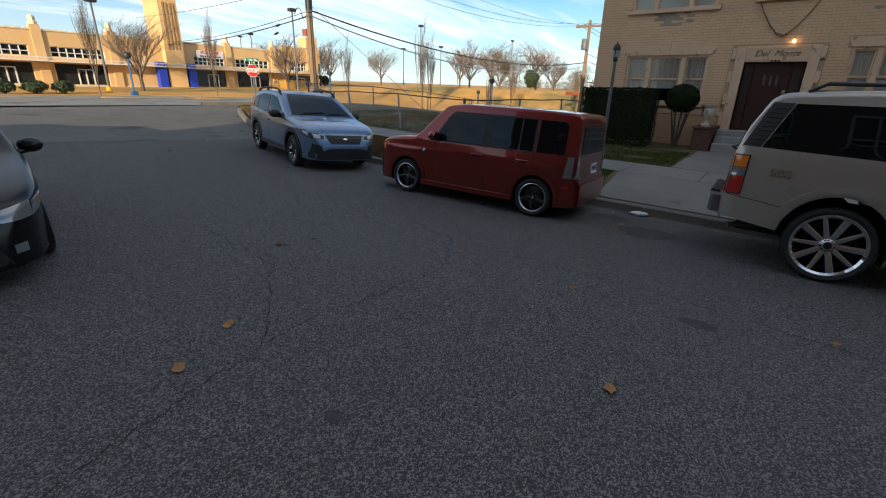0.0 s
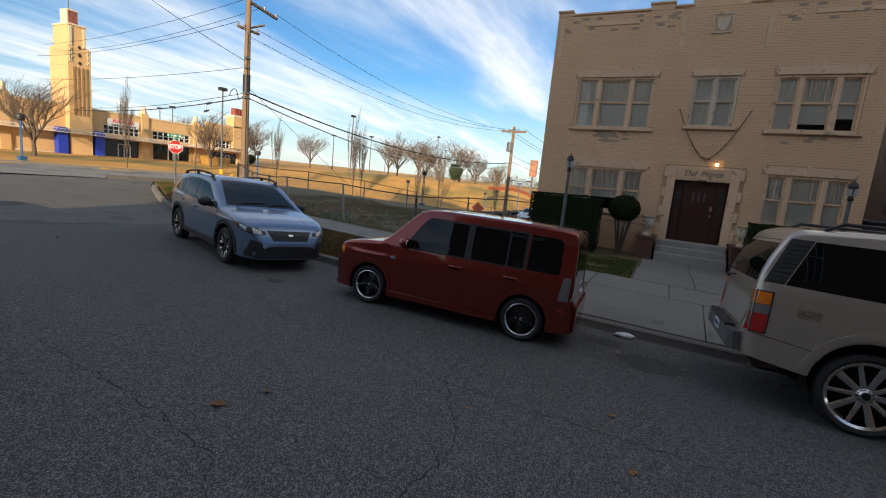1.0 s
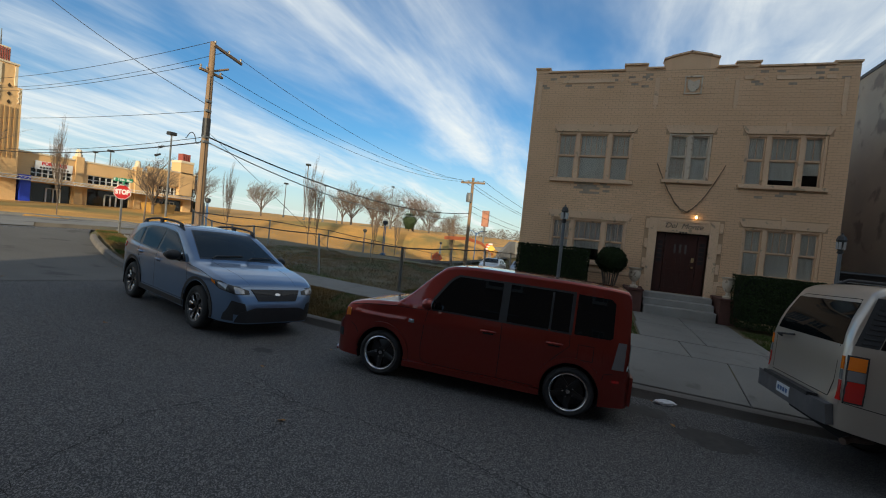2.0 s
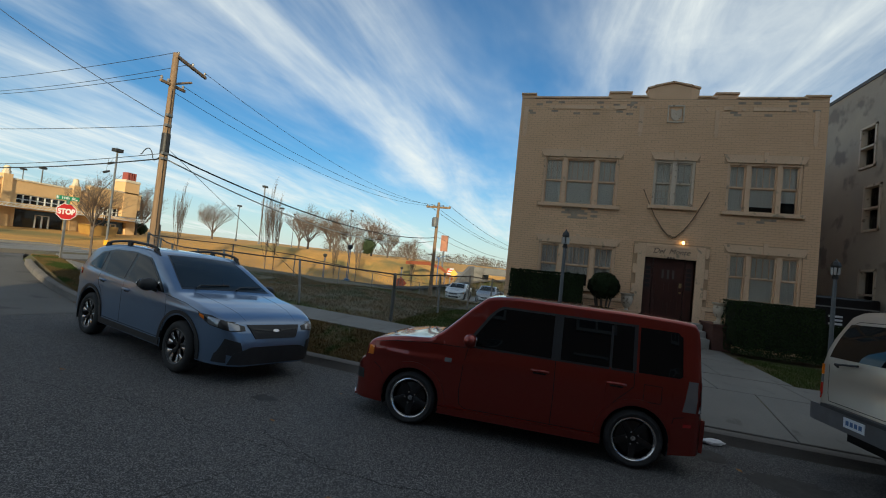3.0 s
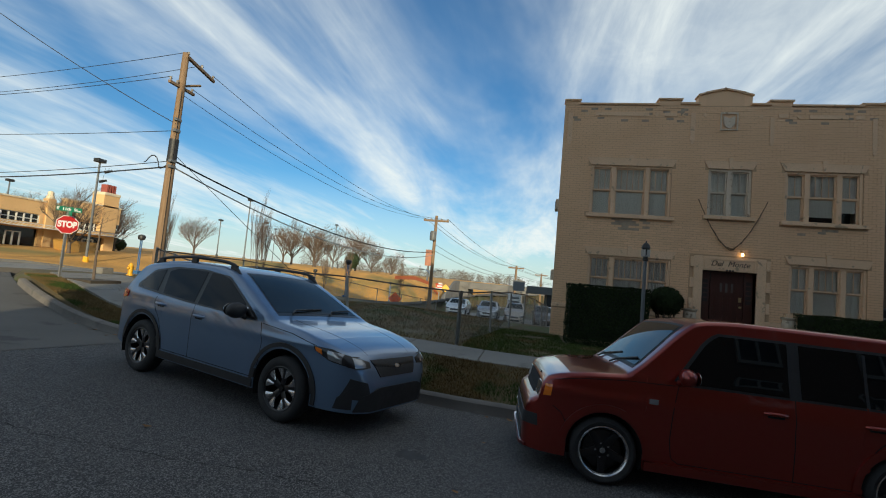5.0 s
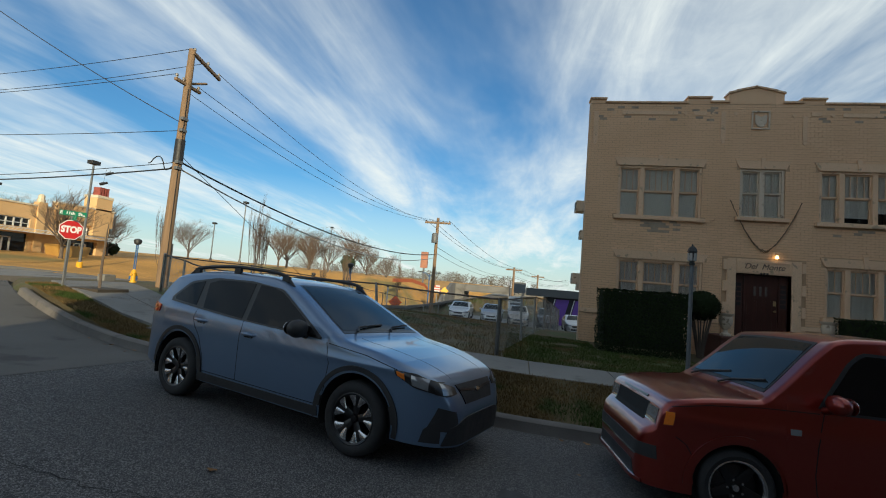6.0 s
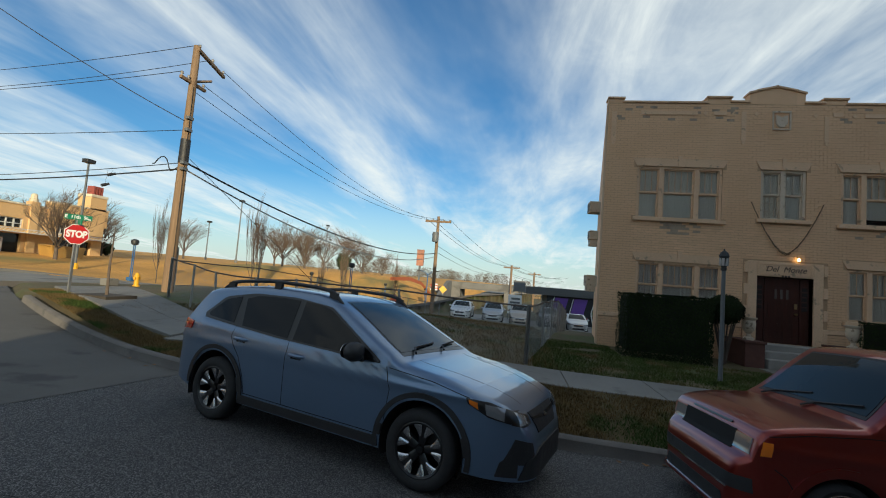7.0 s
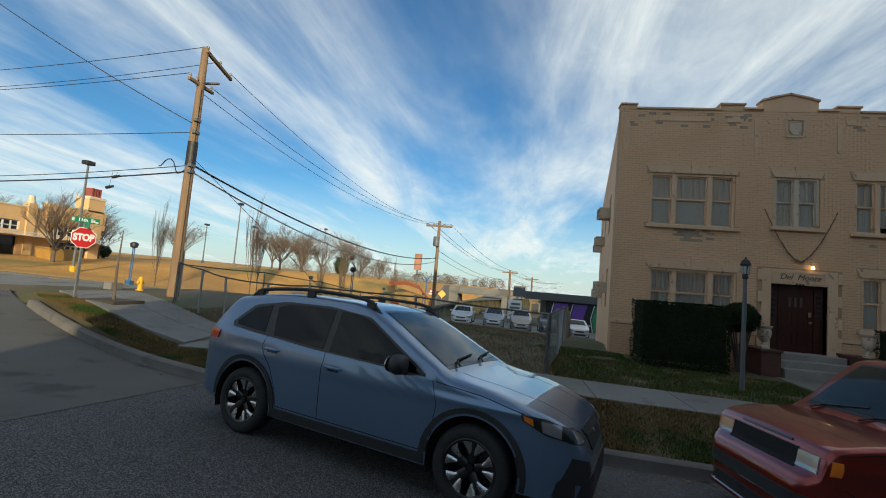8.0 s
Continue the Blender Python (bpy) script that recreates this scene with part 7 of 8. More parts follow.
for z, turn, text in ((2.65, -face_yaw * 0.72, "E  11th  St"), (2.53, -face_yaw * 0.72 + math.pi / 2, "")):
    mb = Matrix.Translation((SX, SY, z)) @ Euler((radians(90), 0, turn)).to_matrix().to_4x4()
    bl = part("street_blade", bx(-0.28, 0.28, -0.065, 0.065, -0.004, 0.030, bevel=0.004), GREEN_SIGN, stop, "green street name blade", m=mb)
    if text:
        letters("lettering", text, 0.108, 0.002, WHITE_SIGN, bl, Matrix.Translation((-0.045, 0.0, 0.032)), 0, 0.004)
        part("block_bar", bx(0.19, 0.25, -0.045, -0.015, 0.030, 0.033), WHITE_SIGN, bl)
sap = thing("dead_sapling", "thin dead sapling in the pavement pit", "tree")
part("trunk", tube(bmesh.new(), [(11.5, 19.1, land_z(11.5, 19.1) - 0.1), (11.52, 19.15, 1.5), (11.6, 19.2, 2.5)], [0.04, 0.03, 0.008], 6), BARK, sap)
HX, HY = 15.6, 22.2
hz = land_z(HX, HY)
hyd = thing("fire_hydrant", "yellow fire hydrant at the street edge", "hydrant", m=Matrix.Translation((HX, HY, hz)) @ Matrix.Scale(0.78, 4) @ Matrix.Translation((-HX, -HY, -hz)))
part("barrel", lathe(bmesh.new(), [(0.15, 0), (0.15, 0.05), (0.10, 0.06), (0.10, 0.42), (0.13, 0.44), (0.13, 0.48), (0.10, 0.50), (0.09, 0.56), (0.04, 0.62), (0, 0.63)], 14, Matrix.Translation((HX, HY, hz))), YELLOW_PAINT, hyd, smooth=40)
for s in (-1, 1):
    part("outlet", lathe(bmesh.new(), [(0, 0), (0.06, 0), (0.06, 0.07), (0.03, 0.09), (0, 0.09)], 10, Matrix.Translation((HX + s * 0.09, HY, hz + 0.36)) @ Euler((0, radians(90 * s), 0)).to_matrix().to_4x4()), YELLOW_PAINT, hyd, smooth=40)
solid("concrete_block", bx(14.55, 15.0, 22.3, 22.6, land_z(14.7, 22.4), land_z(14.7, 22.4) + 0.24, bevel=0.03), CONCRETE, "small pale concrete block by the street", "block")


def diamond_sign(x, y, z0, zc, r, mat, label, lines, yaw=75):
    t = thing("diamond_sign", label, "road sign")
    part("post", bx(x - 0.03, x + 0.03, y - 0.03, y + 0.03, z0 - 0.2, zc + r * 0.7), GALV, t)
    m = Matrix.Translation((x - 0.05, y, zc)) @ Euler((radians(90), 0, radians(-yaw))).to_matrix().to_4x4()
    part("plate", prism(bmesh.new(), [(-r, 0), (0, -r), (r, 0), (0, r)], 0, 0.012, "z", 0.003), mat, t, m=m)
    for k, tx in enumerate(lines):
        letters("lettering", tx, r * 0.34, 0.002, LETTER_DARK, t, m @ Matrix.Translation((0, r * (0.34 - 0.34 * k), 0.016)))
    return t


diamond_sign(46.5, 21.0, land_z(46.5, 21.0), -0.75, 0.7, ORANGE_SIGN, "orange diamond road work sign beside the street", ("ROAD", "WORK", "AHEAD"))
diamond_sign(60.0, 18.2, land_z(60.0, 18.2), 0.6, 0.55, plain("amber sign sheet", (0.75, 0.40, 0.02), 0.5), "yellow diamond sign on a post", ())
panel_ = thing("store_sign", "orange red square shop sign with white blocks", "sign")
part("panel", bx(73.0, 73.2, 21.2, 22.3, 0.1, 1.2), plain("orange red panel", (0.55, 0.08, 0.03), 0.5), panel_, m=Matrix.Translation((73, 21.7, 0.7)) @ Euler((radians(-14), 0, 0)).to_matrix().to_4x4() @ Matrix.Translation((-73, -21.7, -0.7)))
for k in range(3):
    part("white_block", bx(72.92, 72.99, 21.2, 22.3 - 0.2 * k, 0.1 + 0.42 * k, 0.35 + 0.42 * k), WHITE_SIGN, panel_)
part("post", bx(73.0, 73.15, 21.6, 21.75, land_z(73, 21.7) - 0.3, -0.3), GALV, panel_)
tall = thing("pylon_sign", "tall narrow shop pylon sign", "sign")
part("mast", bx(103.8, 104.2, 30.9, 31.3, -3, 4.8), GREY_POST, tall)
part("sign_box", bx(103.6, 104.4, 30.3, 31.9, 4.8, 8.6), material("sign box", (0.45, 0.20, 0.12), (0.2, 0.1, 0.08), 0.5), tall)

# ---- lamp posts on the hill and by the street ----
def lot_lamp(x, y, top_):
    t = thing("lot_lamp", "slim dark car park lamp post with a box head", "lamp post", "car park lamps")
    z = land_z(x, y)
    part("mast", tube(bmesh.new(), [(x, y, z), (x, y, top_ - 0.25)], [0.085, 0.06], 8), GREY_POST, t, smooth=40)
    part("foot", lathe(bmesh.new(), [(0.17, z - 0.3), (0.17, z + 0.36), (0, z + 0.36)], 10, Matrix.Translation((x, y, 0))), YELLOW_PAINT if x < 40 else CONCRETE, t)
    part("lamp_head", bx(x - 0.30, x + 0.30, y - 0.22, y + 0.22, top_ - 0.25, top_, bevel=0.03), BLACK_IRON, t)


for x, y, h in ((49.2, 41.3, 9.4), (77.5, 43.0, 10.2), (25.9, 36.6, 7.8), (11.8, 38.2, 6.6), (60.0, 46.0, 7.9), (58.0, 52.0, 7.6), (95.0, 50.0, 9.0), (88.0, 62.0, 9.6), (36.5, 60.0, 8.0), (44.0, 75.0, 9.0)):
    lot_lamp(x, y, h)


def blue_lamp(x, y, h=2.9):
    t = thing("street_lamp", "blue street lamp post with a ring head", "lamp post", "blue street lamps")
    z = land_z(x, y)
    for s in (-1, 1):
        part("mast", tube(bmesh.new(), [(x, y + s * 0.06, z), (x, y + s * 0.06, z + h - 0.35)], 0.035, 8), BLUE_PAINT, t)
    part("foot", bx(x - 0.18, x + 0.18, y - 0.18, y + 0.18, z - 0.1, z + 0.25, bevel=0.02), BLUE_PAINT, t)
    part("head", lathe(bmesh.new(), [(0.05, z + h - 0.38), (0.2, z + h - 0.30), (0.24, z + h - 0.12), (0.2, z + h - 0.02), (0.06, z + h + 0.04), (0, z + h + 0.04)], 14, Matrix.Translation((x, y, 0))), BLACK_IRON, t, smooth=40)


for x, y, h in ((27.0, far_kerb_y(27) + 1.0, 2.7), (33.9, 21.2, 3.0), (46.8, far_kerb_y(46.8) + 0.8, 3.2), (12.3, far_kerb_y(12.3) + 1.0, 2.6), (66.0, far_kerb_y(66) + 0.8, 3.4), (84, far_kerb_y(84) + 0.8, 3.4)):
    blue_lamp(x, y, h)
cl = thing("curved_lamp", "blue double arm street lamp", "lamp post")
czz = land_z(58.0, 20.0)
part("mast", tube(bmesh.new(), [(58, 20.0, czz), (58, 20.0, 2.6)], 0.07, 8), BLUE_PAINT, cl)
for s in (-1, 1):
    part("arm", tube(bmesh.new(), [(58, 20.0, 2.3), (58, 20 + s * 0.5, 2.75), (58, 20 + s * 1.3, 2.85)], 0.05, 6), BLUE_PAINT, cl)
    part("lamp_head", bx(57.85, 58.15, 20 + s * 1.2 - 0.3, 20 + s * 1.2 + 0.3, 2.78, 2.92, bevel=0.03), BLACK_IRON, cl)

# ---- chain link fences ----
def chain_fence(line, height, label, lean=(), cell=0.075):
    """Posts at the points of the line, a top rail, and woven wire between."""
    t = thing("chain_fence", label, "fence", "chain link fences")
    tops = []
    for i, (x, y) in enumerate(line):
        z = land_z(x, y)
        lx, ly = lean[i] if i < len(lean) else (0, 0)
        top_ = Vector((x + lx, y + ly, z + height))
        tops.append((Vector((x, y, z)), top_))
        thick = 0.042 if i in (0, len(line) - 1) else 0.030
        part("post", tube(bmesh.new(), [(x, y, z - 0.2), top_ + Vector((0, 0, 0.03))], thick, 8), GALV, t, smooth=40)
    for (b0, t0), (b1, t1) in zip(tops, tops[1:]):
        part("rail", tube(bmesh.new(), [t0, (t0 + t1) / 2 + Vector((0, 0, -0.02)), t1], 0.020, 6), RUSTY, t)
    vs, fs = [], []

    def strand(p, q, r=0.0013):
        d = (q - p).normalized()
        n1 = d.cross(Vector((0.3, 0.9, 0.1))).normalized() * r
        n2 = d.cross(n1).normalized() * r
        k = len(vs)
        for c in (p, q):
            vs.extend([c + n1, c - n1 * 0.5 + n2, c - n1 * 0.5 - n2])
        for j in range(3):
            fs.append((k + j, k + (j + 1) % 3, k + 3 + (j + 1) % 3, k + 3 + j))

    for (b0, t0), (b1, t1) in zip(tops, tops[1:]):
        length = (b1 - b0).length
        n = max(2, int(length / cell))
        m_ = height / length * 1.0
        for k in range(-int(n * m_) - 1, n + int(n * m_) + 1):
            for s in (-1, 1):
                u0, u1 = k / n, k / n + s * height / length
                v0, v1 = 0.0, 1.0
                a, b = sorted(((u0, v0), (u1, v1)))
                if a[0] < 0:
                    if b[0] <= 0:
                        continue
                    a = (0.0, a[1] + (b[1] - a[1]) * (0 - a[0]) / (b[0] - a[0]))
                if b[0] > 1:
                    if a[0] >= 1:
                        continue
                    b = (1.0, a[1] + (b[1] - a[1]) * (1 - a[0]) / (b[0] - a[0]))
                at = lambda u, v: b0.lerp(b1, u).lerp(t0.lerp(t1, u), v * 0.96 + 0.02)
                strand(at(*a), at(*b))
    me = bpy.data.meshes.new("woven_wire")
    me.from_pydata(vs, [], fs)
    me.materials.append(GALV)
    tagged(part("woven_wire", me, GALV, t), kind="stuff")
    return t


front_line = [(10.95, 8.65), (11.05, 11.25), (11.2, 13.75), (11.5, 15.1), (12.0, 16.4), (12.6, 17.6), (13.3, 18.9)]
chain_fence(front_line, 1.15, "sagging chain link fence along the pavement with leaning posts", ((0, 0), (0.10, 0.20), (-0.05, 0.1), (0, -0.05), (0, 0.1), (0, 0), (0, 0)))
chain_fence([(10.95, 8.65), (13.6, 8.15), (16.2, 7.75), (18.8, 7.3), (21.4, 6.9), (24.2, 6.5), (27.0, 6.1)], 1.15, "chain link fence running back beside the house", ((0, 0), (0.05, 0.05)))
chain_fence([(13.3, 18.9), (17.0, 18.4), (21.0, 17.9), (25.0, 17.4), (29.0, 16.9), (33.0, 16.4), (37.0, 15.9), (41.0, 15.4)], 1.1, "chain link fence between the lot and the cross street", cell=0.12)

# ---- bare winter trees ----
def bare_tree(name, label, seed, height, spread, levels=4, trunk=0.13, upright=0.2, group="bare trees"):
    rng = random.Random(seed)
    t = thing(name, label, "tree", group)
    trunk_bm, twigs = bmesh.new(), bmesh.new()
    lo = height * 0.2
    tube(trunk_bm, [(0, 0, -0.3), (0.02, 0.01, lo * 0.6), (0.0, 0.03, lo * 1.3)], [trunk * 1.25, trunk, trunk * 0.8], 9)

    def grow(p, d, length, r, level):
        mid_ = p + d * length * 0.5 + Vector((rng.uniform(-1, 1), rng.uniform(-1, 1), rng.uniform(-0.3, 0.6))) * length * 0.06
        q = p + d * length
        tube(trunk_bm if level < 1 else twigs, [p, mid_, q], [r, r * 0.8, r * 0.55], 6 if level < 1 else 3, cap=False)
        if level >= levels:
            return
        n = rng.choice((4, 5)) if level < 2 else rng.choice((3, 4))
        for k in range(n):
            a = 2 * math.pi * (k + rng.random() * 0.8) / n
            side = Vector((math.cos(a), math.sin(a), 0))
            nd = (d * rng.uniform(0.8, 1.2) + side * spread * rng.uniform(0.5, 1.0) + Vector((0, 0, upright))).normalized()
            start = p.lerp(q, 0.35 + 0.65 * (k + rng.random()) / n)
            grow(start, nd, length * rng.uniform(0.52, 0.78), max(0.0065, r * 0.5), level + 1)

    limbs = 6
    for k in range(limbs):
        a = 2 * math.pi * (k + rng.random() * 0.5) / limbs
        d = (Vector((math.cos(a), math.sin(a), 0)) * spread * rng.uniform(0.5, 1.1) + Vector((0, 0, 0.9))).normalized()
        grow(Vector((0, 0.02, lo * rng.uniform(0.85, 1.3))), d, height * rng.uniform(0.34, 0.46), trunk * 0.55, 0)
    grow(Vector((0, 0.02, lo)), Vector((0, 0.02, 1)), height * 0.5, trunk * 0.7, 0)
    part("trunk", trunk_bm, BARK, t, smooth=60)
    part("crown", twigs, TWIG, t, "open crown of fine bare twigs")
    return t


def plant(ob, x, y, scale, turn, first=False):
    m = Matrix.Translation((x, y, land_z(x, y) - 0.05)) @ Euler((0, 0, turn)).to_matrix().to_4x4()
    if first:
        ob.matrix_basis = m @ Matrix.Scale(scale, 4)
        return ob
    c = copy_thing(ob, m)
    c.scale = (scale,) * 3
    return c


round_a = bare_tree("bare_tree", "round-crowned bare winter tree on the hill", 21, 4.6, 0.8)
round_b = bare_tree("bare_tree", "broad bare winter tree on the hill", 22, 4.7, 0.9)
slim_a = bare_tree("bare_tree", "slender upright bare young tree by the street", 23, 7.4, 0.2, 3, 0.05, 0.8, "young street trees")
plant(round_a, 26.6, 39.0, 0.86, 0.3, True)
plant(round_b, 14.2, 39.0, 0.92, 1.0, True)
plant(slim_a, 29.0, far_kerb_y(29) + 1.2, 0.62, 0.0, True)
for k, (x, y, s) in enumerate(((34.5, 44.0, 0.75), (46.5, 46.0, 0.85), (43.0, 58.0, 1.0), (64.0, 45.0, 1.05), (70.0, 47.0, 1.35), (76.0, 46.0, 1.45), (84.0, 46.0, 1.3), (91.0, 44.0, 1.7), (98.0, 43.0, 1.5), (110.0, 42.0, 1.3), (58.0, 70.0, 1.3), (40.0, 62.0, 1.0), (104.0, 60.0, 1.8))):
    plant((round_a, round_b)[k % 2], x, y, s, k * 1.3)
for k, (x, y, s) in enumerate(((38.0, far_kerb_y(38) + 1.0, 0.92), (41.0, far_kerb_y(41) + 2.6, 0.8), (17.5, far_kerb_y(17.5) + 1.0, 0.6), (10.5, far_kerb_y(10.5) + 1.0, 0.62), (54.0, far_kerb_y(54) + 1.2, 0.8), (70.0, far_kerb_y(70) + 1.0, 0.85), (49.0, far_kerb_y(49) + 1.0, 0.6))):
    plant(slim_a, x, y, s, k * 0.9)


def leafy(name, label, x, y, z, rx, rz, mat, seed, count=2600, leaf=0.16):
    rng = random.Random(seed)
    t = thing(name, label, "bush" if rz < 1.5 else "tree")
    part("trunk", tube(bmesh.new(), [(x, y, z - 0.2), (x, y, z + rz)], [0.1, 0.04], 6), BARK, t)
    pts = []
    for _ in range(count):
        d = Vector((rng.gauss(0, 1), rng.gauss(0, 1), rng.gauss(0, 1))).normalized()
        r = (0.75 + 0.35 * noise.noise(d * 2 + Vector((seed, 0, 0)))) * rng.uniform(0.7, 1)
        pts.append((Vector((x + d.x * rx * r, y + d.y * rx * r, z + rz + d.z * rz * r)), d))
    leaf_shell(pts, leaf, seed, mat, "leaves", t)
    return t


EVERGREEN = material("evergreen leaf", (0.035, 0.06, 0.02), (0.02, 0.035, 0.012), 2, 0.7, 0)
RUST_LEAF = material("rust brown leaf", (0.20, 0.10, 0.035), (0.13, 0.065, 0.03), 2, 0.8, 0)
BRUSH = material("grey brown brush", (0.13, 0.095, 0.06), (0.085, 0.07, 0.045), 0.3, 0.9, 0)
leafy("evergreen_bush", "small dark evergreen bush by the hall", 36.0, 45.0, land_z(36, 45), 0.55, 0.6, EVERGREEN, 31)
leafy("evergreen_tree", "dark evergreen tree on the hill", 86.5, 43.0, land_z(86, 43), 1.7, 2.1, EVERGREEN, 32, 4000, 0.3)
for i, (x, y, r) in enumerate(((6.2, 36.8, 0.7), (7.6, 36.9, 0.75), (9.0, 37.0, 0.7), (3.2, 36.4, 0.55))):
    leafy("clipped_bush", "low green clipped bush before the hall", x, y, land_z(x, y), r, 0.42, EVERGREEN, 40 + i, 1500, 0.14)

# distant woods along the skyline: uneven clumps, no two alike
rng = random.Random(77)
vs, fs = [], []
for k in range(520):
    ang = radians(60 + 52 * rng.random())
    dist = rng.uniform(150, 300)
    cx, cy = math.sin(ang) * dist, math.cos(ang) * dist
    size = rng.uniform(1.4, 2.9) * dist / 200
    base = land_z(cx, cy) - 1.0
    for j in range(110):
        up_ = rng.random() ** 1.3
        wide = size * 0.75 * math.sqrt(max(0.05, 1 - up_ * up_))
        p = Vector((cx + rng.gauss(0, 0.6) * wide, cy + rng.gauss(0, 0.6) * wide, base + up_ * size * 1.9))
        u = Vector((rng.uniform(-1, 1), rng.uniform(-1, 1), rng.uniform(-1, 1))).normalized() * size * 0.11
        w = Vector((rng.uniform(-1, 1), rng.uniform(-1, 1), rng.uniform(-1, 1))).normalized() * size * 0.11
        n = len(vs)
        vs += [p, p + u, p + u * 0.5 + w, p + w]
        fs.append((n, n + 1, n + 2, n + 3))
me = bpy.data.meshes.new("far_woods")
me.from_pydata(vs, [], fs)
me.materials.append(BRUSH)
tagged(new("far_woods", me), "grey brown bare woods along the skyline", "woods", kind="stuff")

# ---- the bridge over the cross street and the shops below it ----
GREY_WALL = material("bridge concrete", (0.20, 0.195, 0.185), (0.14, 0.135, 0.13), 0.2, 0.9, 0.2, 4, wear=((0.12, 0.115, 0.11), 0.2, 0.4))
bridge = thing("road_bridge", "grey concrete road bridge over the cross street", "bridge")
part("deck", bx(103, 113, -60, 24, 0.2, 0.9), GREY_WALL, bridge)
part("parapet", bx(102.8, 103.1, -60, 24, 0.5, 1.8), GREY_WALL, bridge)
part("abutment", bx(103, 113, 21, 34, -5, 0.2), GREY_WALL, bridge)
part("abutment", bx(103, 113, 8.6, 11.0, -5, 0.2), GREY_WALL, bridge)
part("abutment_wall", prism(bmesh.new(), [(82, -4.8), (103, -5), (103, 1.9), (98, 1.8), (88, -0.6), (82, -3.0)], 23.0, 23.6, "y"), GREY_WALL, bridge, "sloping retaining wall")
for y in (2.0, -8.0, -20.0):
    part("pier", bx(106, 107.4, y - 0.6, y + 0.6, -5, 0.2), GREY_WALL, bridge)
solid("orange_netting", prism(bmesh.new(), [(64, 1.2), (76, 1.3), (86, 0.6), (97, -1.9), (97, -1.3), (86, 1.2), (76, 1.9), (64, 1.7)], 26.6, 26.64, "y"), plain("orange netting", (0.50, 0.12, 0.035), 0.8), "orange construction netting along the bank", "netting")
bank = bmesh.new()
rows = []
for x in steps((60, 102, 3)):
    hgt = lerp_table(((60, -1.5), (66, 0.9), (80, 1.0), (99, -1.8), (102, -2.6)), x)
    rows.append([bank.verts.new((x, y, lerp_table(((far_kerb_y(x) + 0.4, lerp_table(STREET_Z, x) + 0.1), (far_kerb_y(x) + 4.5, hgt), (60, hgt + 1.0)), y))) for y in (far_kerb_y(x) + 0.4, far_kerb_y(x) + 2.5, far_kerb_y(x) + 4.5, 38.0)])
for a, b in zip(rows, rows[1:]):
    for j in range(3):
        bank.faces.new((a[j], b[j], b[j + 1], a[j + 1]))
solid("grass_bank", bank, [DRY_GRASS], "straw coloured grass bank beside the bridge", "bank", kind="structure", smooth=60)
shop = thing("shop_building", "low black shop with a purple and green mural", "building")
part("wall", bx(56, 66, -9, 5.0, -4, 1.0), plain("black wall", (0.015, 0.015, 0.017), 0.7), shop)
part("roof_edge", bx(55.5, 66.2, -9.3, 7.5, 1.0, 1.9), plain("dark roof edge", (0.10, 0.10, 0.10), 0.8), shop)
MURAL = plain("purple mural", (0.13, 0.05, 0.30), 0.6)
for y, col in ((3.4, MURAL), (1.2, MURAL), (-1.2, plain("green mural", (0.03, 0.22, 0.10), 0.6))):
    part("mural_panel", prism(bmesh.new(), [(y - 0.9, -2.6), (y + 0.6, -2.6), (y + 0.95, -0.8), (y + 0.6, 0.8), (y - 0.9, 0.8), (y - 0.5, -0.8)], 55.93, 55.99, "x"), col, shop)
    part("mural_line", prism(bmesh.new(), [(y + 0.7, -2.6), (y + 0.78, -2.6), (y + 1.14, -0.8), (y + 0.78, 0.8), (y + 0.7, 0.8), (y + 1.05, -0.8)], 55.90, 55.98, "x"), WHITE_SIGN, shop)
board2 = thing("shop_board", "white roadside shop board with dark bars", "sign")
part("board", bx(52.0, 52.2, 8.0, 9.5, -1.3, 0.8), WHITE_SIGN, board2)
for k in range(4):
    part("text_bar", bx(51.93, 51.99, 8.2, 9.3 - 0.15 * (k % 2), -1.0 + 0.42 * k, -0.78 + 0.42 * k), GREY_POST, board2)
for y in (8.05, 9.45):
    part("post", bx(52.05, 52.15, y - 0.05, y + 0.05, -4, 2.6), GREY_POST, board2)
part("header", bx(52.0, 52.2, 7.7, 9.0, 1.2, 2.4), GREY_POST, board2)
solid("lot_surface", sheet(steps((36, 56, 2)), steps((-12, 14.6, 1.6)), lambda x, y: land_z(x, y) + 0.02), CONCRETE_ROAD, "pale worn parking lot behind the fence", "parking lot", kind="structure", smooth=60)
# the dark trailer in the gap beside the house
tr = thing("covered_trailer", "dark covered trailer standing beside the house", "trailer")
part("body", bx(16.4, 18.6, -4.45, -2.75, 0.55, 1.95, bevel=0.06), BLACK_GLOSS, tr)
part("trim", bx(16.37, 16.42, -4.40, -2.80, 1.62, 1.66), GALV, tr)
for k in range(4):
    part("marking_bar", bx(16.36, 16.40, -3.5, -3.2 + 0.04 * (k % 2), 1.0 + k * 0.11, 1.06 + k * 0.11), WHITE_SIGN, tr)
for x in (17.1, 17.9):
    part("wheel", lathe(bmesh.new(), [(0, -0.1), (0.28, -0.1), (0.3, 0), (0.28, 0.1), (0, 0.1)], 16, Matrix.Translation((x, -2.78, 0.45)) @ Euler((radians(90), 0, 0)).to_matrix().to_4x4()), RUBBER, tr)

# ---- small things on the street and the lawns ----
CRACK = plain("crack", (0.022, 0.021, 0.020), 0.95)


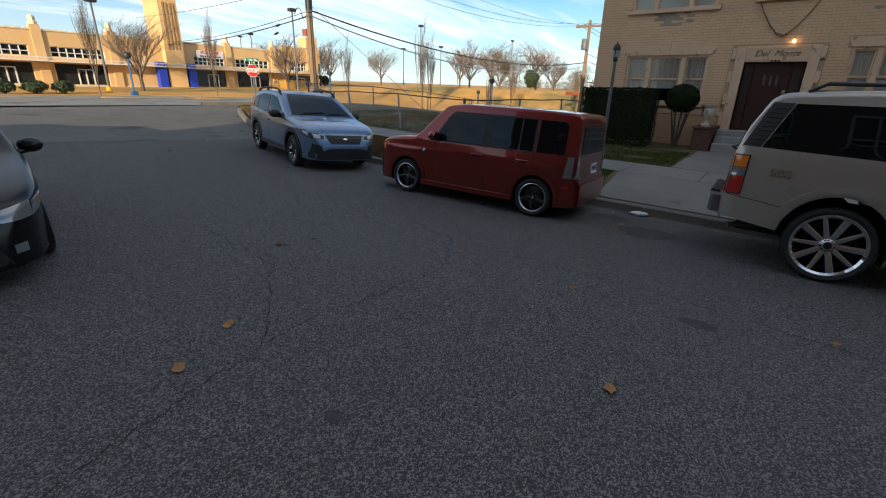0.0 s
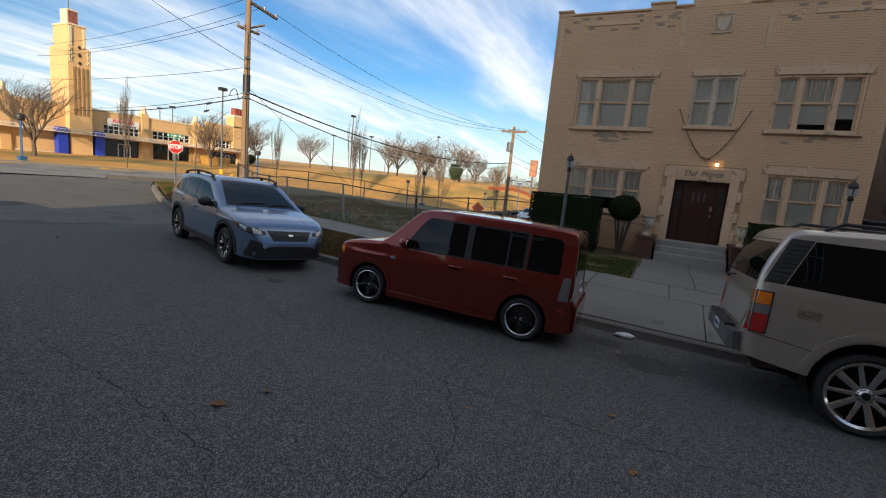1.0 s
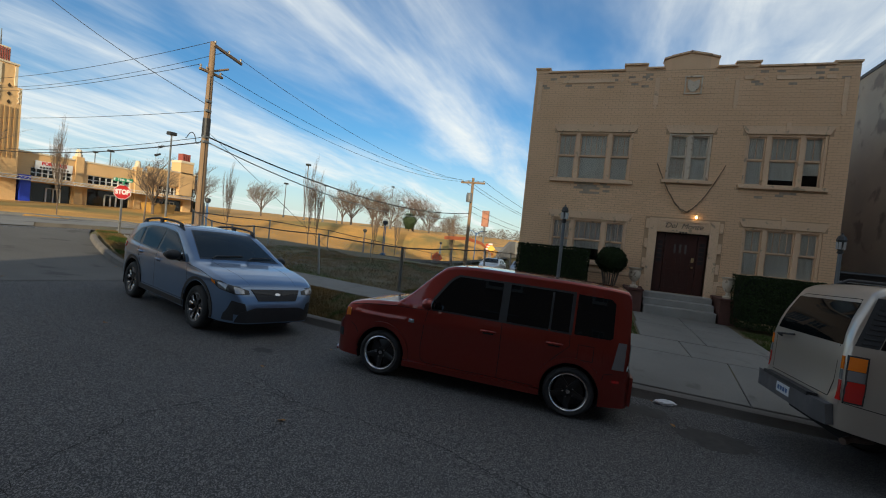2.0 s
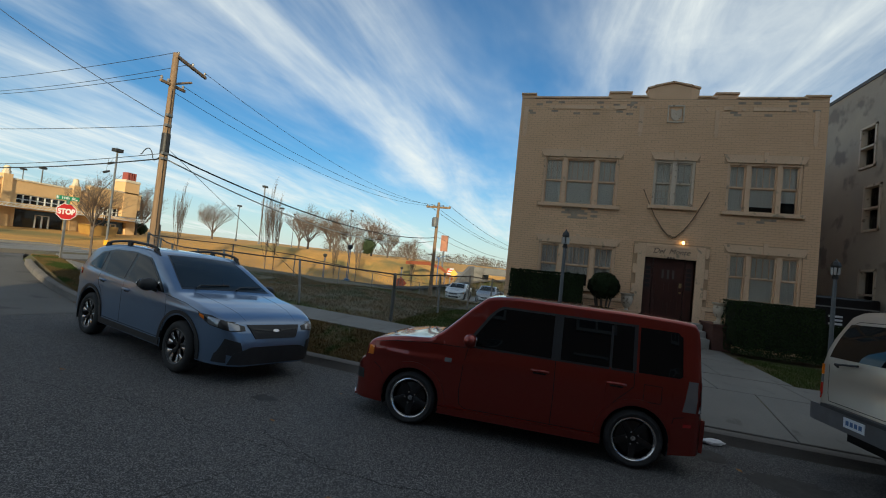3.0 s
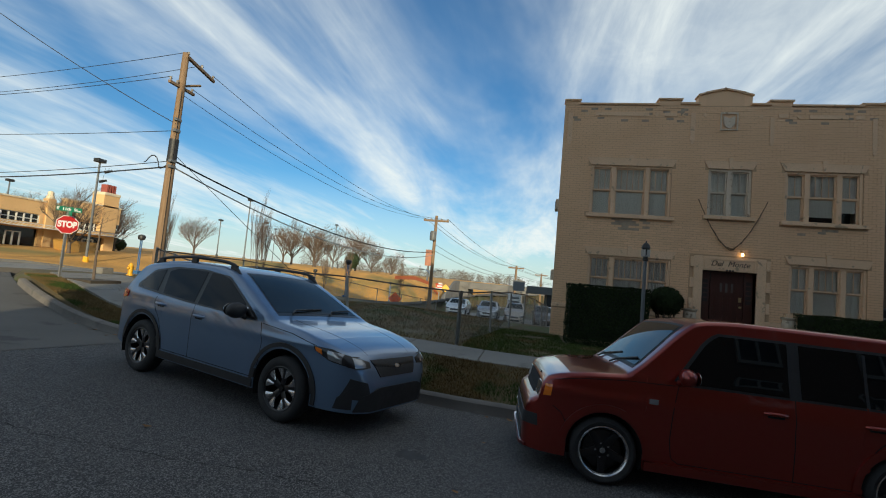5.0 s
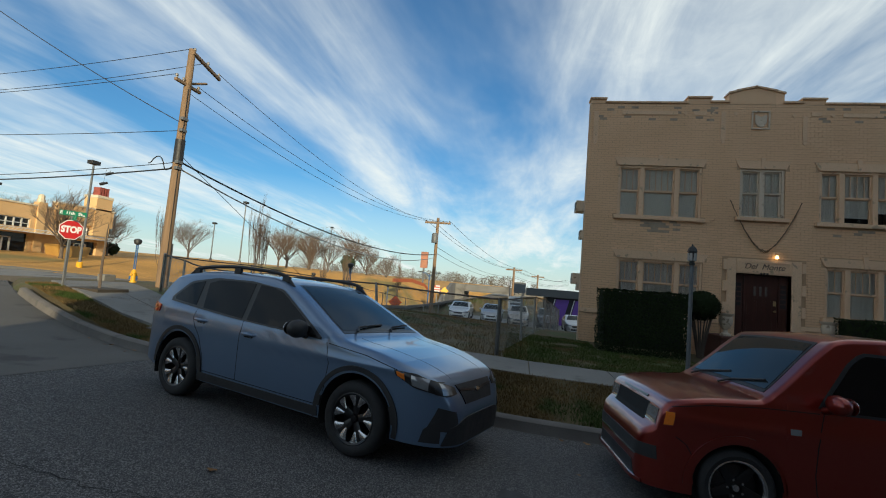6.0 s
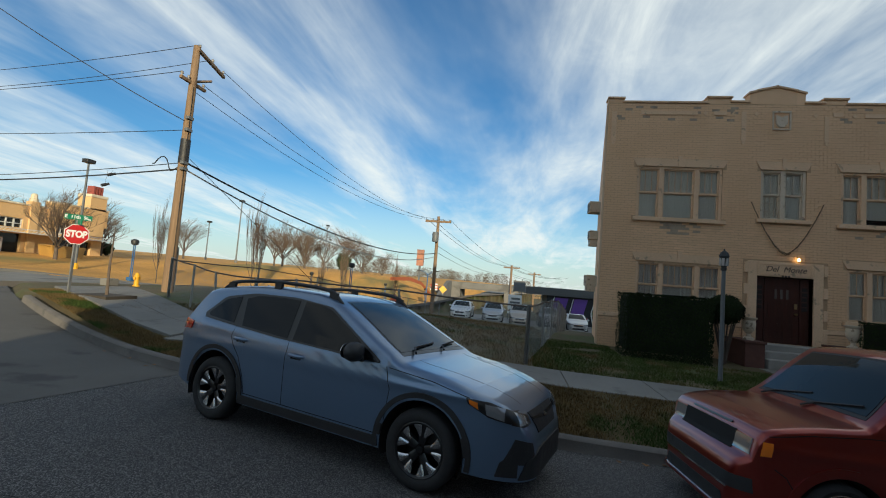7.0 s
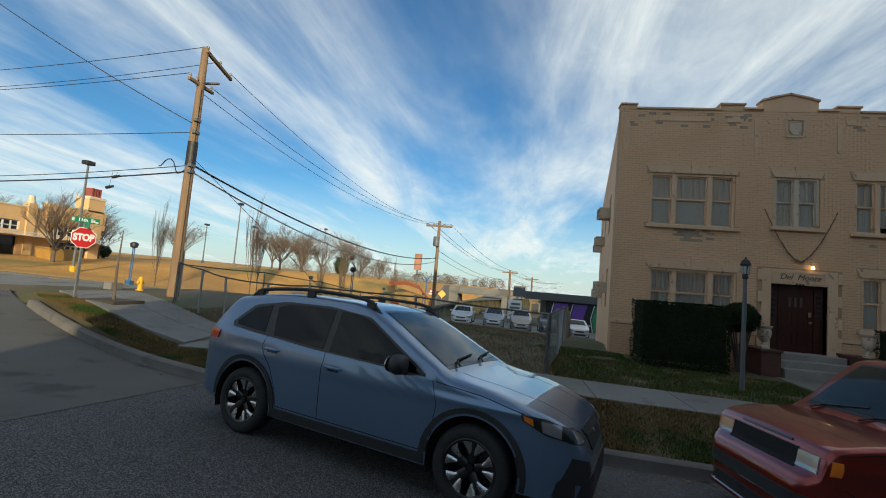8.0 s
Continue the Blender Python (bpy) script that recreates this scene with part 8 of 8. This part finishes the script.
def crack(points, seed, w=0.012):
    rng = random.Random(seed)
    line = []
    for a, b in zip(points, points[1:]):
        n = max(3, int(math.dist(a, b) / 0.06))
        for i in range(n):
            k = i / n
            line.append((a[0] + (b[0] - a[0]) * k + rng.gauss(0, 0.018), a[1] + (b[1] - a[1]) * k + rng.gauss(0, 0.018)))
    bm = bmesh.new()
    prev = None
    for i, (x, y) in enumerate(line):
        u = line[min(i + 1, len(line) - 1)]
        v = line[max(i - 1, 0)]
        dx, dy = u[0] - v[0], u[1] - v[1]
        ln = math.hypot(dx, dy) or 1
        ww = w * rng.uniform(0.3, 1.0) / 2
        z = road_z(x, y) + 0.0025
        cur = [bm.verts.new((x - dy / ln * ww, y + dx / ln * ww, z)), bm.verts.new((x + dy / ln * ww, y - dx / ln * ww, z))]
        if prev:
            bm.faces.new((prev[0], prev[1], cur[1], cur[0]))
        prev = cur
    return part("crack", bm, CRACK, road)


for k, pts in enumerate((
        [(1.55, 4.57), (1.2, 4.0), (0.85, 3.63), (0.28, 3.56), (-0.26, 3.41), (-1.6, 3.2)],
        [(4.6, 7.6), (4.15, 6.52), (4.18, 5.09), (3.83, 4.03), (2.89, 3.51), (2.13, 3.53), (1.4, 3.7), (0.85, 3.63)],
        [(3.83, 4.03), (3.9, 2.55), (3.89, 1.4), (3.73, -0.06), (3.8, -2.0)],
        [(1.95, 7.6), (1.87, 5.6), (1.78, 4.77), (1.55, 4.57)],
        [(4.15, 6.52), (4.5, 8.8), (4.2, 11.0), (4.4, 13.5)],
        [(1.9, 7.0), (3.0, 7.4), (4.3, 7.1)],
        [(4.4, 11.6), (2.5, 12.0), (0.2, 11.8), (-2.1, 12.2)],
        [(2.4, 12.2), (2.8, 15.0), (2.6, 18.5)])):
    crack(pts, 100 + k)
# dead leaves and crumbs along the kerb and on the street
LEAF_MAT = material("dead leaf", (0.30, 0.15, 0.05), (0.18, 0.09, 0.035), 9, 0.8, 0, rand=0.3)


def leaf_mesh(seed):
    rng = random.Random(seed)
    bm = bmesh.new()
    ring = []
    for k in range(9):
        a = 2 * math.pi * k / 9
        r = 0.05 * (0.6 + 0.4 * abs(math.sin(a * 2.5 + seed))) * (1.3 if k == 0 else 1)
        ring.append(bm.verts.new((r * math.cos(a), r * math.sin(a) * 0.75, 0.008 + 0.012 * rng.random())))
    c = bm.verts.new((0, 0, 0.004))
    for k in range(9):
        bm.faces.new((c, ring[k], ring[(k + 1) % 9]))
    return mesh_of("leaf", bm, LEAF_MAT)


leaf_kinds = [leaf_mesh(s) for s in range(4)]
rng = random.Random(8)
spots = [(0.4, 3.84), (2.18, 5.27), (1.98, 1.48), (0.9, 4.1)]
for _ in range(26):
    y = rng.uniform(2.5, 16)
    spots.append((kerb_x(y) - abs(rng.gauss(0.05, 0.12)) - 0.03, y))
for _ in range(14):
    spots.append((rng.uniform(2.5, 7.0), rng.uniform(0, 15)))
for i, (x, y) in enumerate(spots):
    ob = new("dead_leaf", leaf_kinds[i % 4])
    s = 1.25 if i < 4 else rng.uniform(0.5, 0.95)
    ob.matrix_basis = Matrix.Translation((x, y, road_z(x, y) + 0.002)) @ Euler((rng.uniform(-.2, .2), rng.uniform(-.2, .2), rng.uniform(0, 6))).to_matrix().to_4x4() @ Matrix.Scale(s, 4)
    tagged(ob, "curled brown dead leaf on the asphalt", "leaf", "dead leaves")
# crumpled white litter by the gutter
rngl = random.Random(2)
lit = bmesh.new()
bmesh.ops.create_icosphere(lit, subdivisions=3, radius=0.13)
for v in lit.verts:
    n_ = noise.noise(v.co * 14) * 0.5 + noise.noise(v.co * 30) * 0.25
    v.co = Vector((v.co.x * 0.55, v.co.y * 1.15, v.co.z * 0.30)) * (1 + n_ * 0.7)
solid("litter", lit, plain("white paper", (0.72, 0.72, 0.74), 0.6), "crumpled white plastic litter in the gutter", "litter", smooth=30, m=pose(7.48, 2.60, road_z(7.48, 2.6) + 0.035, 0, 0, 12))
# oil stains
STAIN = material("oil stain", (0.035, 0.034, 0.033), (0.05, 0.048, 0.047), 5, 0.7)
for k, (x, y, r) in enumerate(((3.41, 1.15, 0.11), (6.3, 2.2, 0.35), (6.9, 2.9, 0.25), (5.5, 8.2, 0.12), (0.74, 2.69, 0.05))):
    rg = random.Random(60 + k)
    bm = bmesh.new()
    ring = []
    for j in range(26):
        a = 2 * math.pi * j / 26
        rr = r * (0.65 + 0.5 * rg.random())
        xx, yy = x + rr * math.cos(a), y + 1.4 * rr * math.sin(a)
        ring.append(bm.verts.new((xx, yy, road_z(xx, yy) + 0.003)))
    bm.faces.new(ring)
    part("stain", bm, STAIN, road)

# grass blades, straw and green, thick on the verge and thinner on the lawns
def turf(name, label, area, count, seed, h0, h1, keep, mat=None):
    rng = random.Random(seed)
    vs, fs = [], []
    x0, x1, y0, y1 = area
    while len(fs) < count:
        x, y = rng.uniform(x0, x1), rng.uniform(y0, y1)
        if not keep(x, y) or noise.noise(Vector((x * 1.4, y * 1.4, 3.0))) < -0.6 * rng.random():
            continue
        z = land_z(x, y)
        a = rng.uniform(0, 6.28)
        h = rng.uniform(h0, h1)
        w = 0.006
        lx, ly = math.cos(a) * h * rng.uniform(0.3, 1.1), math.sin(a) * h * rng.uniform(0.3, 1.1)
        n = len(vs)
        vs += [(x - w * math.sin(a), y + w * math.cos(a), z - 0.005), (x + w * math.sin(a), y - w * math.cos(a), z - 0.005), (x + lx, y + ly, z + h)]
        fs.append((n, n + 1, n + 2))
    me = bpy.data.meshes.new(name)
    me.from_pydata(vs, [], fs)
    me.materials.append(mat or BLADE)
    return tagged(new(name, me), label, "grass", kind="stuff")


verge_ok = lambda x, y: kerb_x(y) + 0.18 < x < (9.22 if y < 15.4 else corner_x(y, 0) - 0.03) and not (-0.7 < y < 3.6)
lawn_ok = lambda x, y: 10.74 < x < 15.5 and not (0.2 < y < 2.8 and x < 15.6) and not (x > 13.6 and -2.7 < y < 6.2)
lot_ok = lambda x, y: x > 10.8 and y > 6.6 - 0.16 * (x - 15.6)
turf("verge_grass", "short dry straw and green grass of the verge", (7.7, 12.2, -6, 20.8), 120000, 51, 0.02, 0.06, verge_ok)
turf("lawn_grass", "short green grass of the front lawn", (10.74, 15.5, -4.5, 8.5), 60000, 52, 0.03, 0.075, lawn_ok, LAWN_BLADE)
turf("lot_grass", "short patchy grass of the empty lot", (10.8, 22, 8, 18), 60000, 53, 0.03, 0.09, lot_ok)

# ---- bricks of the painted front ----
BRICK_LONG, COURSE, GAP = 0.205, 0.0735, 0.0042
skip_zones = HOLES + [(DOOR[0] - 0.36, DOOR[1] + 0.36, -1, DOOR[3] + 0.44)] + [(w[1] - 0.12, w[2] + 0.12, w[3] - 0.12, w[3]) for w in WINDOWS] + [(w[1] - 0.10, w[2] + 0.10, w[4], w[4] + 0.24) for w in WINDOWS] + [(BY0, BY1, 1.11, 1.25)]
bare_zones = ((3.8, 4.8, 3.66, 4.0, 0.6), (-1.3, -0.3, 3.8, 4.04, 0.4), (2.7, 6.3, 7.15, 7.62, 0.10), (-2.2, 0.4, 7.15, 7.62, 0.10))
rng = random.Random(91)
brick_me = mesh_of("brick", bx(-0.009, 0.004, -BRICK_LONG / 2 + GAP, BRICK_LONG / 2 - GAP, -COURSE / 2 + GAP, COURSE / 2 - GAP), BRICK_PAINT)
rest = [], []
singles = 0


def cut_round(a, b, zm):
    """What is left of a brick from a to b beside the openings and trim."""
    spans = [(a, b)]
    for h in skip_zones:
        if h[2] - 0.01 < zm < h[3] + 0.01:
            spans = [s for p, q in spans for s in ((p, min(q, h[0])), (max(p, h[1]), q)) if s[1] - s[0] > 0.02]
    return spans


z = -0.30
row = 0
while z < 7.60:
    y = BY0 + (BRICK_LONG / 2 if row % 2 else 0) - BRICK_LONG / 2
    while y < BY1 - 0.02:
        a0, b0 = max(BY0, y), min(BY1, y + BRICK_LONG)
        y += BRICK_LONG
        for a, b in cut_round(a0, b0, z + COURSE / 2):
            ym, zm = (a + b) / 2, z + COURSE / 2
            bare = any(q[0] < ym < q[1] and q[2] < zm < q[3] and rng.random() < q[4] for q in bare_zones)
            if not bare and b - a > 0.2 and 3.06 < zm < 3.92 and 0.9 < ym < 5.6 and singles < 300:
                part("brick", brick_me, BRICK_PAINT, house, m=Matrix.Translation((FX, ym, zm)))
                singles += 1
                continue
            vs, fs = rest
            n = len(vs)
            out_ = 0.0075 + 0.0035 * rng.random() - (0.003 if bare else 0)
            for x in (FX - out_, FX + 0.003):
                for yy in (a + GAP, b - GAP):
                    for zz in (z + GAP, z + COURSE - GAP):
                        vs.append((x, yy, zz))
            for f in ((0, 1, 3, 2), (0, 4, 5, 1), (2, 3, 7, 6), (0, 2, 6, 4), (1, 5, 7, 3)):
                fs.append((tuple(n + i for i in f), 1 if bare else 0))
    z += COURSE
    row += 1
me = bpy.data.meshes.new("brickwork")
me.from_pydata(rest[0], [], [f for f, _ in rest[1]])
me.materials.append(BRICK_PAINT)
me.materials.append(BRICK_BARE)
me.polygons.foreach_set("material_index", [k for _, k in rest[1]])
tagged(part("brickwork", me, BRICK_PAINT, house), kind="stuff")
